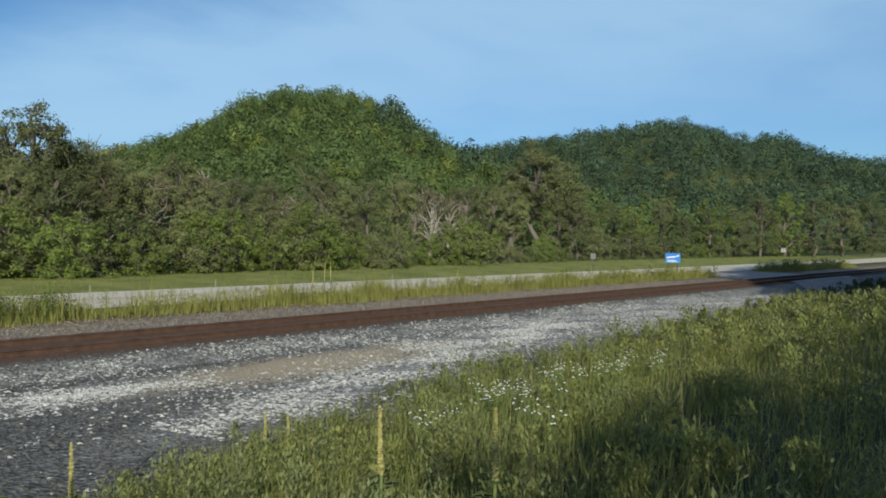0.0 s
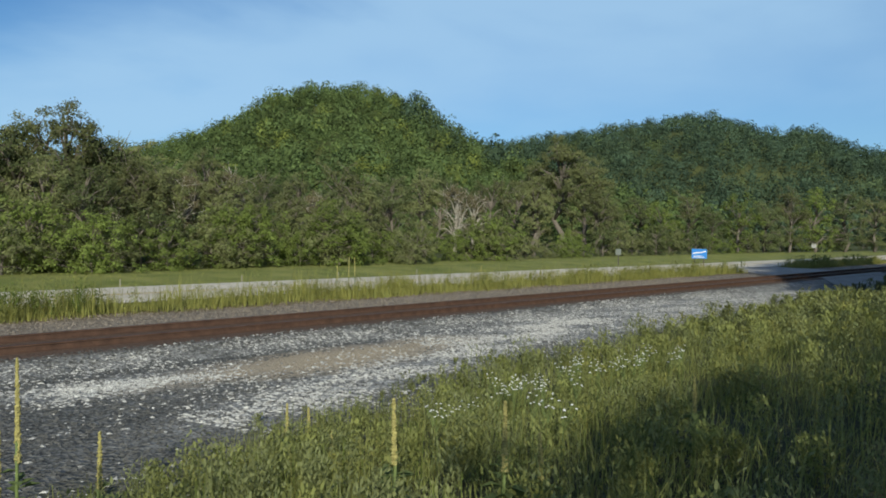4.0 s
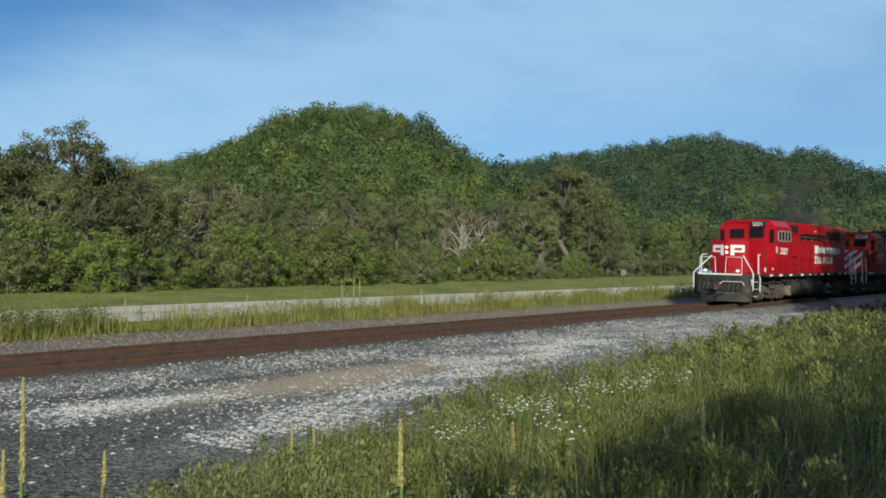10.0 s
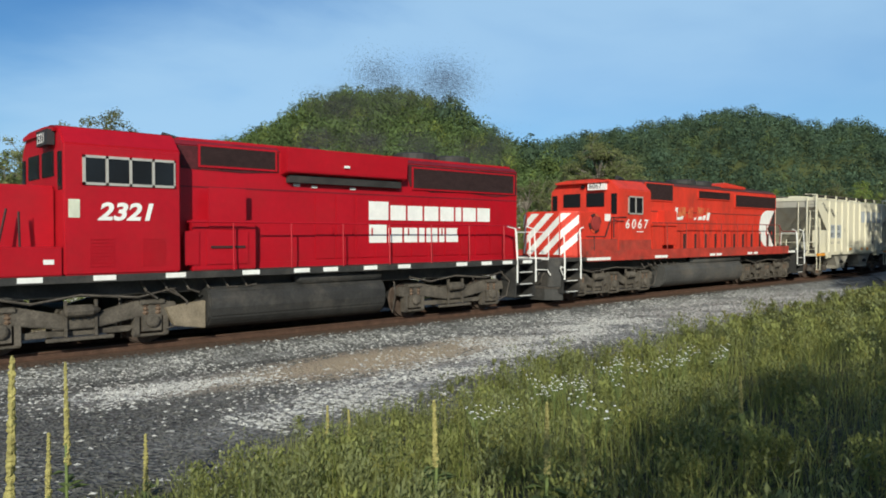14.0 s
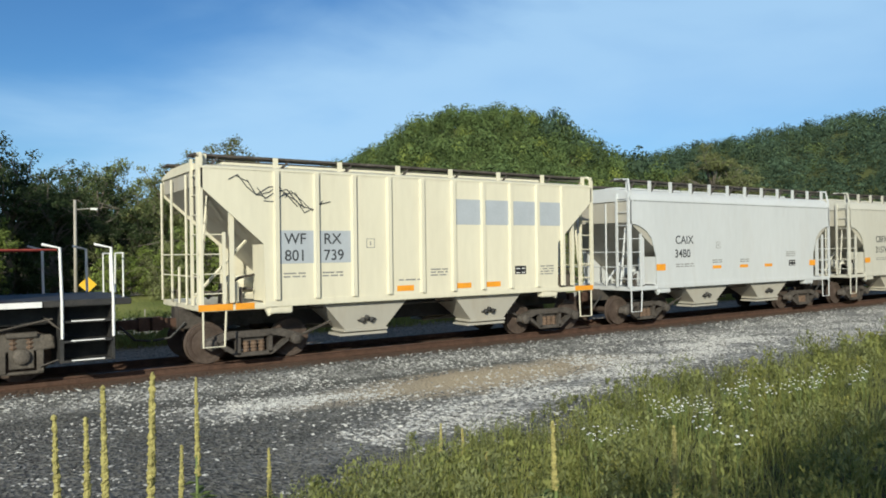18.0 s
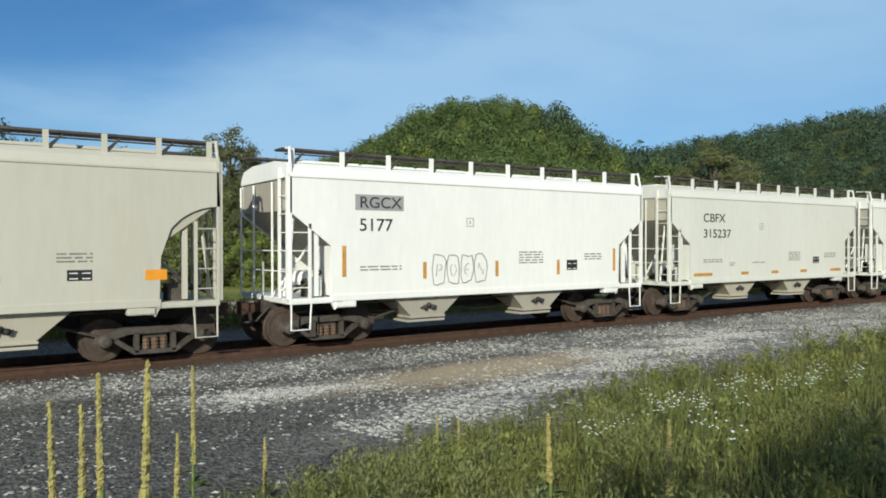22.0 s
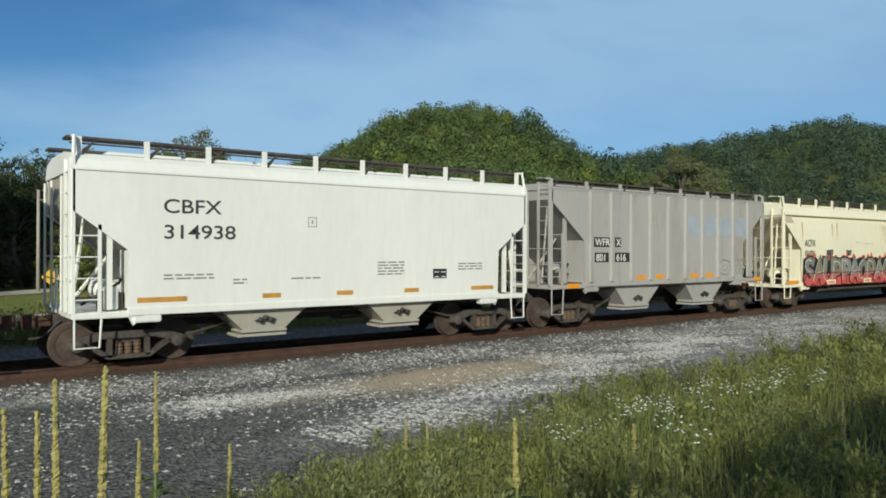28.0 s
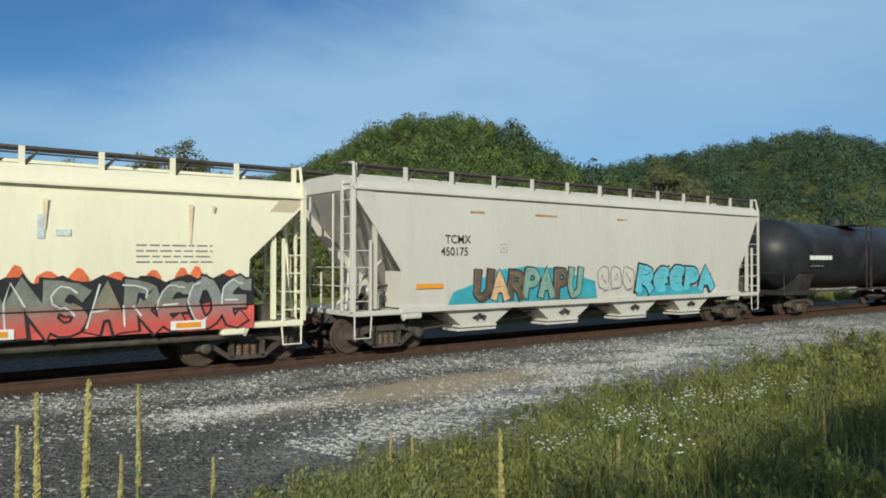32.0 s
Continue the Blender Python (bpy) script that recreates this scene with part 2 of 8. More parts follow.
    gravel = mixc(slant(9.6, 12.3, 3.9, 0.95, 4.0, 0.9), gravel, sand)
    far_bal = mixc(ramp(spv.outputs[2], 0.1, 0.9), (0.12, 0.095, 0.07), (0.33, 0.28, 0.22))
    gravel = mixc(ramp(y, 17.6, 18.6), gravel, far_bal)
    rust = mixc(noise_tex(9), (0.075, 0.048, 0.035), (0.15, 0.10, 0.072))
    yy = sep.outputs["Y"]
    band = math_node("MULTIPLY", ramp(yy, 14.75, 15.1), ramp(yy, 18.1, 18.7, 1, 0))
    gravel = mixc(band, gravel, rust)
    earth = mixc(noise_tex(1.2), (0.06, 0.075, 0.025), (0.10, 0.11, 0.04))
    soil = mixc(noise_tex(3.0), (0.05, 0.05, 0.025), (0.09, 0.085, 0.045))
    c = mixc(ramp(y, 7.2, 8.2), soil, gravel)
    brown = mixc(noise_tex(2.0), (0.11, 0.075, 0.04), (0.22, 0.17, 0.09))
    lawn = mixc(ramp(noise_tex(0.35, 6), 0.35, 0.65), (0.15, 0.18, 0.045), (0.27, 0.27, 0.085))
    c = mixc(ramp(y, 21.7, 22.5), c, brown)
    c = mixc(ramp(y, 23.6, 24.4), c, earth)
    c = mixc(ramp(y, 32.4, 33.2), c, lawn)
    c = mixc(ramp(y, 48, 52), c, earth)
    L(c, b.inputs["Base Color"])
    bp = nt.nodes.new("ShaderNodeBump")
    bp.inputs["Strength"].default_value, bp.inputs["Distance"].default_value = 0.7, 0.05
    L(vor.outputs["Distance"], bp.inputs["Height"])
    L(bp.outputs["Normal"], b.inputs["Normal"])
    return m


GROUND = ground_mat()
STONE_D = mat("dark_crushed_stone", (0.10, 0.099, 0.093), 0.9, 0, 0.5, 9, world=True)
STONE_L = mat("pale_crushed_stone", (0.44, 0.432, 0.405), 0.9, 0, 0.55, 9, world=True)
RUSTY = mat("rusty_steel", (0.095, 0.054, 0.038), 0.8, 0.2, 0.3, 4, bump=0.3, bump_scale=30)
RAILTOP = mat("worn_rail_head", (0.07, 0.05, 0.042), 0.5, 0.6, 0.2, 4)
TIE = mat("stained_timber", (0.075, 0.049, 0.036), 0.9, 0, 0.35, 3, stretch=(4, 0.6, 4), bump=0.5, rand=0.3)
CONCRETE = mat("pale_road_concrete", (0.62, 0.555, 0.45), 0.9, 0, 0.12, 0.4, dirt=(0.28, 0.27, 0.25), dirt_amt=0.6, dirt_scale=0.8, bump=0.2)
ROADLINE = mat("road_marking", (0.75, 0.74, 0.70), 0.8, 0, 0.2, 2)
LEAF_HILL = leaf_mat("hill_foliage", (0.105, 0.15, 0.05), (0.07, 0.11, 0.045), 0.06, yellow=(0.18, 0.21, 0.045), trans=0.15, crowns=0.16)
# far bluff's green is pulled towards blue, distance haze mixed into the colour
LEAF_HILL2 = leaf_mat("hazed_hill_foliage", (0.058, 0.092, 0.054), (0.04, 0.069, 0.048), 0.05, yellow=(0.11, 0.14, 0.045), trans=0.12, crowns=0.11)
LEAF_A = leaf_mat("olive_foliage", (0.178, 0.195, 0.080), (0.13, 0.142, 0.066), 0.3, trans=0.28, rand=0.32)
LEAF_B = leaf_mat("bright_foliage", (0.175, 0.225, 0.055), (0.125, 0.16, 0.05), 0.3, trans=0.3, rand=0.25)
LEAF_C = leaf_mat("dark_foliage", (0.125, 0.15, 0.06), (0.088, 0.108, 0.05), 0.3, trans=0.25, rand=0.4)
# darkened leaf green: the deep shade by the side lane is in the colour
LEAF_E = leaf_mat("shade_dark_foliage", (0.06, 0.085, 0.035), (0.04, 0.06, 0.03), 0.3)
LEAF_D = leaf_mat("dry_foliage", (0.19, 0.165, 0.09), (0.15, 0.13, 0.075), 0.3, trans=0.28)
BARK = mat("bark", (0.17, 0.145, 0.12), 0.9, 0, 0.3, 3, stretch=(3, 3, 0.6), bump=0.6)
PALEBARK = mat("bleached_bark", (0.38, 0.345, 0.285), 0.9, 0, 0.25, 3, stretch=(3, 3, 0.6), bump=0.4)
GRASS = leaf_mat("tall_grass", (0.25, 0.27, 0.085), (0.16, 0.168, 0.074), 0.8, trans=0.35)
GRASS_DRY = leaf_mat("seeding_grass", (0.30, 0.295, 0.085), (0.19, 0.20, 0.055), 0.7, trans=0.35)
VERGE = leaf_mat("mown_verge", (0.28, 0.30, 0.075), (0.21, 0.24, 0.06), 0.2, trans=0.3)
MULLEIN = mat("mullein_spike", (0.40, 0.355, 0.13), 0.8, 0, 0.3, 30, bump=0.8, bump_scale=90)
MULLEAF = mat("mullein_leaf", (0.16, 0.21, 0.07), 0.8, 0, 0.25, 12, trans=0.2)
PETAL = mat("white_petals", (0.80, 0.80, 0.76), 0.7, 0, 0.05, 9)
YELLOW = mat("yellow_petals", (0.65, 0.45, 0.04), 0.7, 0, 0.1, 9)


# ---- mesh tools ----
class Shape:
    """Gathers faces of one mesh."""

    def __init__(self):
        self.v, self.f = [], []

    def poly(self, pts):
        n = len(self.v)
        self.v += [tuple(p) for p in pts]
        self.f.append(tuple(range(n, n + len(pts))))
        return self

    def box(self, x0, y0, z0, x1, y1, z1):
        n = len(self.v)
        self.v += [(x0, y0, z0), (x1, y0, z0), (x1, y1, z0), (x0, y1, z0), (x0, y0, z1), (x1, y0, z1), (x1, y1, z1), (x0, y1, z1)]
        self.f += [tuple(n + k for k in q) for q in ((3, 2, 1, 0), (4, 5, 6, 7), (0, 1, 5, 4), (1, 2, 6, 5), (2, 3, 7, 6), (3, 0, 4, 7))]
        return self

    def prism(self, pts, a, b, axis="y"):
        """A closed outline pushed along an axis from a to b. For y the outline is in x, z; for x in y, z; for z in x, y."""
        put = {"y": lambda p, s: (p[0], s, p[1]), "x": lambda p, s: (s, p[0], p[1]), "z": lambda p, s: (p[0], p[1], s)}[axis]
        n, k = len(self.v), len(pts)
        self.v += [put(p, a) for p in pts] + [put(p, b) for p in pts]
        self.f.append(tuple(range(n, n + k)))
        self.f.append(tuple(reversed(range(n + k, n + 2 * k))))
        for i in range(k):
            j = (i + 1) % k
            self.f.append((n + j, n + i, n + k + i, n + k + j))
        return self

    def tube(self, pts, r, sides=6, r1=None):
        pts = [Vector(p) for p in pts]
        n0 = len(self.v)
        up = None
        for i, p in enumerate(pts):
            d = (pts[min(i + 1, len(pts) - 1)] - pts[max(i - 1, 0)]).normalized()
            if up is None:
                up = d.orthogonal().normalized()
            else:
                up = (up - d * up.dot(d)).normalized()
            side = d.cross(up)
            rr = r if r1 is None else r + (r1 - r) * i / max(1, len(pts) - 1)
            for k in range(sides):
                a = 2 * math.pi * k / sides
                self.v.append(tuple(p + (up * math.cos(a) + side * math.sin(a)) * rr))
        for i in range(len(pts) - 1):
            for k in range(sides):
                a, b = n0 + i * sides + k, n0 + i * sides + (k + 1) % sides
                self.f.append((a, b, b + sides, a + sides))
        self.f.append(tuple(reversed(range(n0, n0 + sides))))
        e = n0 + (len(pts) - 1) * sides
        self.f.append(tuple(range(e, e + sides)))
        return self

    def lathe(self, prof, sides, at=(0, 0, 0), axis="y"):
        """Rings of (distance along axis, radius), closed at both ends."""
        n0 = len(self.v)
        for s, r in prof:
            for k in range(sides):
                a = 2 * math.pi * k / sides
                c, q = math.cos(a) * r, math.sin(a) * r
                p = {"y": (c, s, q), "x": (s, c, q), "z": (c, q, s)}[axis]
                self.v.append((p[0] + at[0], p[1] + at[1], p[2] + at[2]))
        for i in range(len(prof) - 1):
            for k in range(sides):
                a, b = n0 + i * sides + k, n0 + i * sides + (k + 1) % sides
                self.f.append((a, b, b + sides, a + sides))
        self.f.append(tuple(reversed(range(n0, n0 + sides))))
        e = n0 + (len(prof) - 1) * sides
        self.f.append(tuple(range(e, e + sides)))
        return self

    def mesh(self, name, material, bevel=0.0, smooth=False):
        me = bpy.data.meshes.new(name)
        me.from_pydata(self.v, [], self.f)
        bm = bmesh.new()
        bm.from_mesh(me)
        bmesh.ops.recalc_face_normals(bm, faces=bm.faces)
        if bevel:
            edges = [e for e in bm.edges if len(e.link_faces) == 2 and e.calc_face_angle() > 0.4]
            bmesh.ops.bevel(bm, geom=edges, offset=bevel, segments=2, affect="EDGES", clamp_overlap=True)
        for f in bm.faces:
            f.smooth = smooth
        bm.to_mesh(me)
        bm.free()
        me.materials.append(material)
        return me


def part(name, shape, material, parent, label="", bevel=0.0, smooth=False):
    me = shape.mesh(name, material, bevel, smooth) if isinstance(shape, Shape) else shape
    ob = new(name, me)
    ob.parent = parent
    if label:
        ob["label"] = label
    return ob


def quads(name, V, material, per=4):
    """One mesh of loose faces from an array of corners."""
    V = np.asarray(V, dtype=np.float32).reshape(-1, 3)
    n = len(V) // per
    me = bpy.data.meshes.new(name)
    me.vertices.add(len(V))
    me.vertices.foreach_set("co", V.ravel())
    me.loops.add(n * per)
    me.loops.foreach_set("vertex_index", np.arange(n * per, dtype=np.int32))
    me.polygons.add(n)
    me.polygons.foreach_set("loop_start", np.arange(0, n * per, per, dtype=np.int32))
    me.polygons.foreach_set("loop_total", np.full(n, per, dtype=np.int32))
    me.update(calc_edges=True)
    me.materials.append(material)
    return me


# ---- ground: one sheet from the yard to the wooded bluffs ----
def smooth01(t):
    t = np.clip(t, 0, 1)
    return t * t * (3 - 2 * t)


def hill1(az):
    return np.interp(az, [-60, -20, 0, 16, 22, 28.3, 31.5, 34, 38.4, 41.5, 44, 47.3, 50, 55, 62, 70], [4, 8, 16, 24, 33, 49, 62.5, 67, 70, 66.5, 58, 44, 36, 26, 8, 0])


def hill2(az):
    return np.interp(az, [30, 42, 47, 50, 53.7, 56.5, 60, 63.6, 66.7, 68.8, 72, 74.3, 76.7, 80, 95, 120], [0, 34, 59, 72, 82, 86, 94, 95.5, 92, 82, 82, 68, 62, 52, 36, 8])


def land(x, y):
    x, y = np.asarray(x, float), np.asarray(y, float)
    z = 1.0 * (1 - smooth01((y - 1.0) / (6.2 + 0.12 * np.clip(x, 0, 30))))            # grassy bank where the camera stands
    z = z * smooth01((60 - x) / 30)
    z = z + 0.20 * smooth01((y - 13.9) / 1.1) * smooth01((19.4 - y) / 1.2)   # ballast bed
    z = z - 0.22 * smooth01((y - 33) / 2) * smooth01((41 - y) / 4)             # ditch beyond the road
    r, az = np.hypot(x, y), np.degrees(np.arctan2(x, y))
    a = hill1(az) * smooth01((r - 130) / 290) * (1 - 0.75 * smooth01((r - 425) / 200))
    b = hill2(az) * smooth01((r - 330) / 370) * (1 - 0.5 * smooth01((r - 710) / 500))
    h = np.maximum(a, b)
    bump = 3.0 * np.sin(x * 0.031 + 1.3) * np.sin(y * 0.027) + 1.6 * np.sin(x * 0.083 + y * 0.061)
    return z + h + bump * smooth01(h / 25)


def axis_steps(stops):
    out = []
    for a, b, s in stops:
        out += list(np.arange(a, b, s))
    return np.array(out + [stops[-1][1]])


def build_ground():
    xs = axis_steps([(-1800, -400, 140), (-400, -60, 20), (-60, -6, 3), (-6, 30, 0.6), (30, 120, 2), (120, 760, 11), (760, 2400, 160)])
    ys = axis_steps([(-1500, -200, 130), (-200, -20, 12), (-20, 0, 1.5), (0, 24, 0.4), (24, 60, 1.5), (60, 760, 11), (760, 2400, 160)])
    X, Y = np.meshgrid(xs, ys)
    Z = land(X, Y)
    nx, ny = len(xs), len(ys)
    idx = np.arange(nx * ny).reshape(ny, nx)
    F = np.stack([idx[:-1, :-1], idx[:-1, 1:], idx[1:, 1:], idx[1:, :-1]], -1).reshape(-1, 4)
    me = bpy.data.meshes.new("ground")
    me.from_pydata(np.stack([X, Y, Z], -1).reshape(-1, 3).tolist(), [], F.tolist())
    me.materials.append(GROUND)
    for p in me.polygons:
        p.use_smooth = True
    tagged(new("ground", me), "grey crushed stone yard, grassy bank and wooded bluffs", "ground", kind="structure")


build_ground()
TRACK_Y, RAIL_Z = 16.42, 0.36


def build_road():
    s = Shape()
    xs = np.concatenate([np.arange(-300, 0, 20), np.arange(0, 140, 7), np.arange(140, 900, 40)])
    edge = lambda x: 0.00012 * max(0, x - 40) ** 2
    for a, b in zip(xs[:-1], xs[1:]):
        for (y0, y1), z in (((25.6, 32.6), 0.05),):
            s.poly([(a, y0 + edge(a), z), (b, y0 + edge(b), z), (b, y1 + edge(b), z), (a, y1 + edge(a), z)])
    tagged(new("road", s.mesh("road", CONCRETE)), "pale concrete two-lane highway beyond the track", "road", kind="structure")
    for nm, y0 in (("road_edge_line", 25.95), ("road_edge_line", 32.1)):
        q = Shape()
        for a, b in zip(xs[:-1], xs[1:]):
            q.poly([(a, y0 + edge(a), 0.056), (b, y0 + edge(b), 0.056), (b, y0 + 0.12 + edge(b), 0.056), (a, y0 + 0.12 + edge(a), 0.056)])
        tagged(new(nm, q.mesh(nm, ROADLINE)), "worn white line along the highway edge", "road marking", kind="structure")
    q = Shape()
    for off in (-0.14, 0.06):
        for a, b in zip(xs[:-1], xs[1:]):
            q.poly([(a, 29.05 + off + edge(a), 0.056), (b, 29.05 + off + edge(b), 0.056), (b, 29.15 + off + edge(b), 0.056), (a, 29.15 + off + edge(a), 0.056)])
    tagged(new("road_centre_line", q.mesh("road_centre_line", mat("yellow_marking", (0.55, 0.38, 0.05), 0.8))), "double yellow line along the highway", "road marking", kind="structure")
    # lane from the yard over the track to the highway, and a side lane far left
    c = Shape()
    pts = [(46, 10.2), (50, 13.6), (53, 15.2), (57, 19.5), (60, 23), (61, 25.6)]
    for (x0, y0), (x1, y1) in zip(pts[:-1], pts[1:]):
        c.poly([(x0 - 4, y0, float(land(x0, y0)) + 0.03), (x0 + 9, y0, float(land(x0, y0)) + 0.03), (x1 + 9, y1, float(land(x1, y1)) + 0.03), (x1 - 4, y1, float(land(x1, y1)) + 0.03)])
    tagged(new("crossing_lane", c.mesh("crossing_lane", mat("lane_gravel", (0.33, 0.31, 0.28), 0.95, 0, 0.25, 1.2, bump=0.4, world=True))), "pale gravel lane that crosses the track to the highway", "lane", kind="structure")
    d = Shape()
    pts = [(-14, 33), (-4, 43), (4, 47.5), (10, 53), (15, 65), (17, 80)]
    for (x0, y0), (x1, y1) in zip(pts[:-1], pts[1:]):
        d.poly([(x0 - 2.2, y0, 0.05), (x0 + 2.2, y0, 0.05), (x1 + 2.2, y1, 0.05), (x1 - 2.2, y1, 0.05)])
    tagged(new("side_lane", d.mesh("side_lane", CONCRETE)), "pale side lane that leads from the highway into the trees", "lane", kind="structure")


build_road()


def build_track():
    track = new("railway_track")
    track.location = (0, TRACK_Y, 0)
    tagged(track, "single railway track with rusty rails on brown stained timber ties", "railway track", kind="structure")
    z = RAIL_Z
    prof = [(-0.07, -0.17), (0.07, -0.17), (0.07, -0.155), (0.012, -0.135), (0.012, -0.045), (0.035, -0.035), (0.035, -0.006), (0.028, 0), (-0.028, 0), (-0.035, -0.006), (-0.035, -0.035), (-0.012, -0.045), (-0.012, -0.135), (-0.07, -0.155)]
    for sy in (-0.755, 0.755):
        s = Shape().prism([(sy + a, z + b) for a, b in prof], -320, 620, "x")
        part("rail", s, RUSTY, track, "rust-brown steel rail")
        part("rail_head", Shape().box(-320, sy - 0.027, z - 0.002, 620, sy + 0.027, z + 0.002), RAILTOP, track, "worn brighter running surface")
    tie = Shape().box(-0.115, -1.3, z - 0.33, 0.115, 1.3, z - 0.172).mesh("tie", TIE, 0.012)
    rng = random.Random(4)
    for k in range(290):
        o = new("tie", tie)
        o.parent = track
        o.location, o.rotation_euler = (-24 + k * 0.52 + rng.uniform(-0.03, 0.03), rng.uniform(-0.04, 0.04), rng.uniform(-0.008, 0.0)), (0, 0, rng.uniform(-0.02, 0.02))
    plate = Shape().box(-0.1, -0.19, z - 0.172, 0.1, 0.19, z - 0.163).mesh("tie_plate", RUSTY)
    far = Shape()
    for k in range(400):
        x = 127 + k * 0.52
        far.box(x - 0.115, -1.3, z - 0.33, x + 0.115, 1.3, z - 0.172)
    tagged(part("far_ties", far, TIE, track), kind="stuff")
    for k in range(120):
        for sy in (-0.755, 0.755):
            o = new("tie_plate", plate)
            o.parent, o.location = track, (-10 + k * 0.52, sy, 0)


build_track()


# ---- crushed stone ----
def grass_edge(x):
    return np.interp(x, [-8, 0, 2, 4.4, 7, 10, 16, 22, 28, 43, 60], [4.6, 5.0, 6.2, 7.5, 7.9, 8.7, 9.3, 10.1, 10.2, 11.6, 11.9])


def stones(name, n, where, size, material, label, seed):
    rng = np.random.default_rng(seed)
    x, y = where(rng, n)
    n = len(x)
    z = land(x, y)
    base = np.array([(1, 0, 0), (-1, 0, 0), (0, 1, 0), (0, -1, 0), (0, 0, 1), (0, 0, -1)], float)
    P = base[None] * rng.uniform(0.55, 1.25, (n, 6, 1)) + rng.uniform(-0.3, 0.3, (n, 6, 3))
    s = rng.uniform(size[0], size[1], (n, 1, 1)) * np.array([1.4, 0.85, 0.42])
    P = P * s
    a = rng.uniform(0, 6.28, n)
    ca, sa = np.cos(a)[:, None], np.sin(a)[:, None]
    P = np.stack([P[..., 0] * ca - P[..., 1] * sa, P[..., 0] * sa + P[..., 1] * ca, P[..., 2]], -1)
    P += np.stack([x, y, z + size[0] * 0.25], -1)[:, None]
    tri = np.array([(0, 2, 4), (2, 1, 4), (1, 3, 4), (3, 0, 4), (2, 0, 5), (1, 2, 5), (3, 1, 5), (0, 3, 5)])
    ob = new(name, quads(name, P[:, tri].reshape(-1, 3), material, 3))
    tagged(ob, label, "gravel", kind="stuff")


def yard(rng, n):
    x = 2.0 + rng.power(0.55, n) * 40 - 6
    y = grass_edge(x) - 0.6 + rng.uniform(0, 1, n) * (15.1 - grass_edge(x) + 0.6)
    keep = ((x - 8.9) / 2.7) ** 2 + ((y - 12.2) / 0.8) ** 2 > rng.uniform(0.7, 1.3, n)
    u, v = (x - 12.5) * 0.966 + (y - 11.3) * 0.26, (y - 11.3) * 0.966 - (x - 12.5) * 0.26
    fresh = ((u / 8.5) ** 2 + (v / 0.95) ** 2 < 1) | (((x - 5.0) / 1.9) ** 2 + ((y - 12.4) / 0.75) ** 2 < 1) | (((x - 25) / 17) ** 2 + ((y - 12.4) / 2.1) ** 2 < 1)
    keep &= ~fresh | (rng.uniform(0, 1, n) < 0.25)
    return x[keep], y[keep]


def strewn(rng, n):
    """Single pale stones all over the yard, in loose drifts."""
    x = 1.0 + rng.power(0.6, n) * 38 - 6
    y = grass_edge(x) - 1.2 + rng.uniform(0, 1, n) * (15.1 - grass_edge(x) + 1.2)
    drift = np.sin(x * 0.9 + 2.0 * np.sin(y * 0.8)) + np.sin(y * 2.2 - x * 0.5) + rng.normal(0, 0.7, n)
    keep = drift > 0.1
    return x[keep], y[keep]


def heaps(rng, n):
    k = rng.integers(0, 16, n)
    x, y = np.zeros(n), np.zeros(n)
    a = k < 2
    b = (k >= 2) & (k < 7)
    c = (k >= 7) & (k < 12)
    e = k >= 12
    x[e], y[e] = 12 + 26 * rng.uniform(0, 1, e.sum()) ** 1.3, rng.normal(12.5, 0.8, e.sum())
    x[a], y[a] = rng.normal(5.3, 1.3, a.sum()), rng.normal(12.35, 0.45, a.sum())
    t = rng.uniform(-8, 8, b.sum())
    w = rng.normal(0, 0.55, b.sum())
    x[b], y[b] = 12.5 + t * 0.966 - w * 0.26, 11.2 + t * 0.26 + w * 0.966
    x[c] = 1 + rng.power(0.6, c.sum()) * 38 - 4
    y[c] = rng.normal(14.3, 0.26, c.sum())
    gap = np.sin(x * 2.1 + 1.7 * np.sin(y * 1.9)) + np.sin(y * 4.3 + x * 0.9) + rng.normal(0, 0.8, n)
    keep = (y > grass_edge(x) - 0.2) & (((x - 8.9) / 2.7) ** 2 + ((y - 12.2) / 0.8) ** 2 > rng.uniform(0.3, 1.5, n)) & (gap > -0.5)
    return x[keep], y[keep]


def far_side(rng, n):
    return rng.uniform(-2, 45, n), rng.uniform(17.7, 23, n)


stones("dark_gravel", 32000, yard, (0.016, 0.045), STONE_D, "dark grey crushed stone of the yard", 1)
stones("pale_gravel", 28000, heaps, (0.012, 0.046), STONE_L, "fresh pale crushed stone in heaps and along the track", 2)
stones("strewn_gravel", 15000, strewn, (0.014, 0.042), STONE_L, "pale stones strewn over the dark yard", 9)
stones("brown_gravel", 12000, far_side, (0.02, 0.05), mat("brown_stone", (0.25, 0.21, 0.165), 0.9, 0, 0.5, 9, world=True), "brownish crushed stone beyond the track", 3)


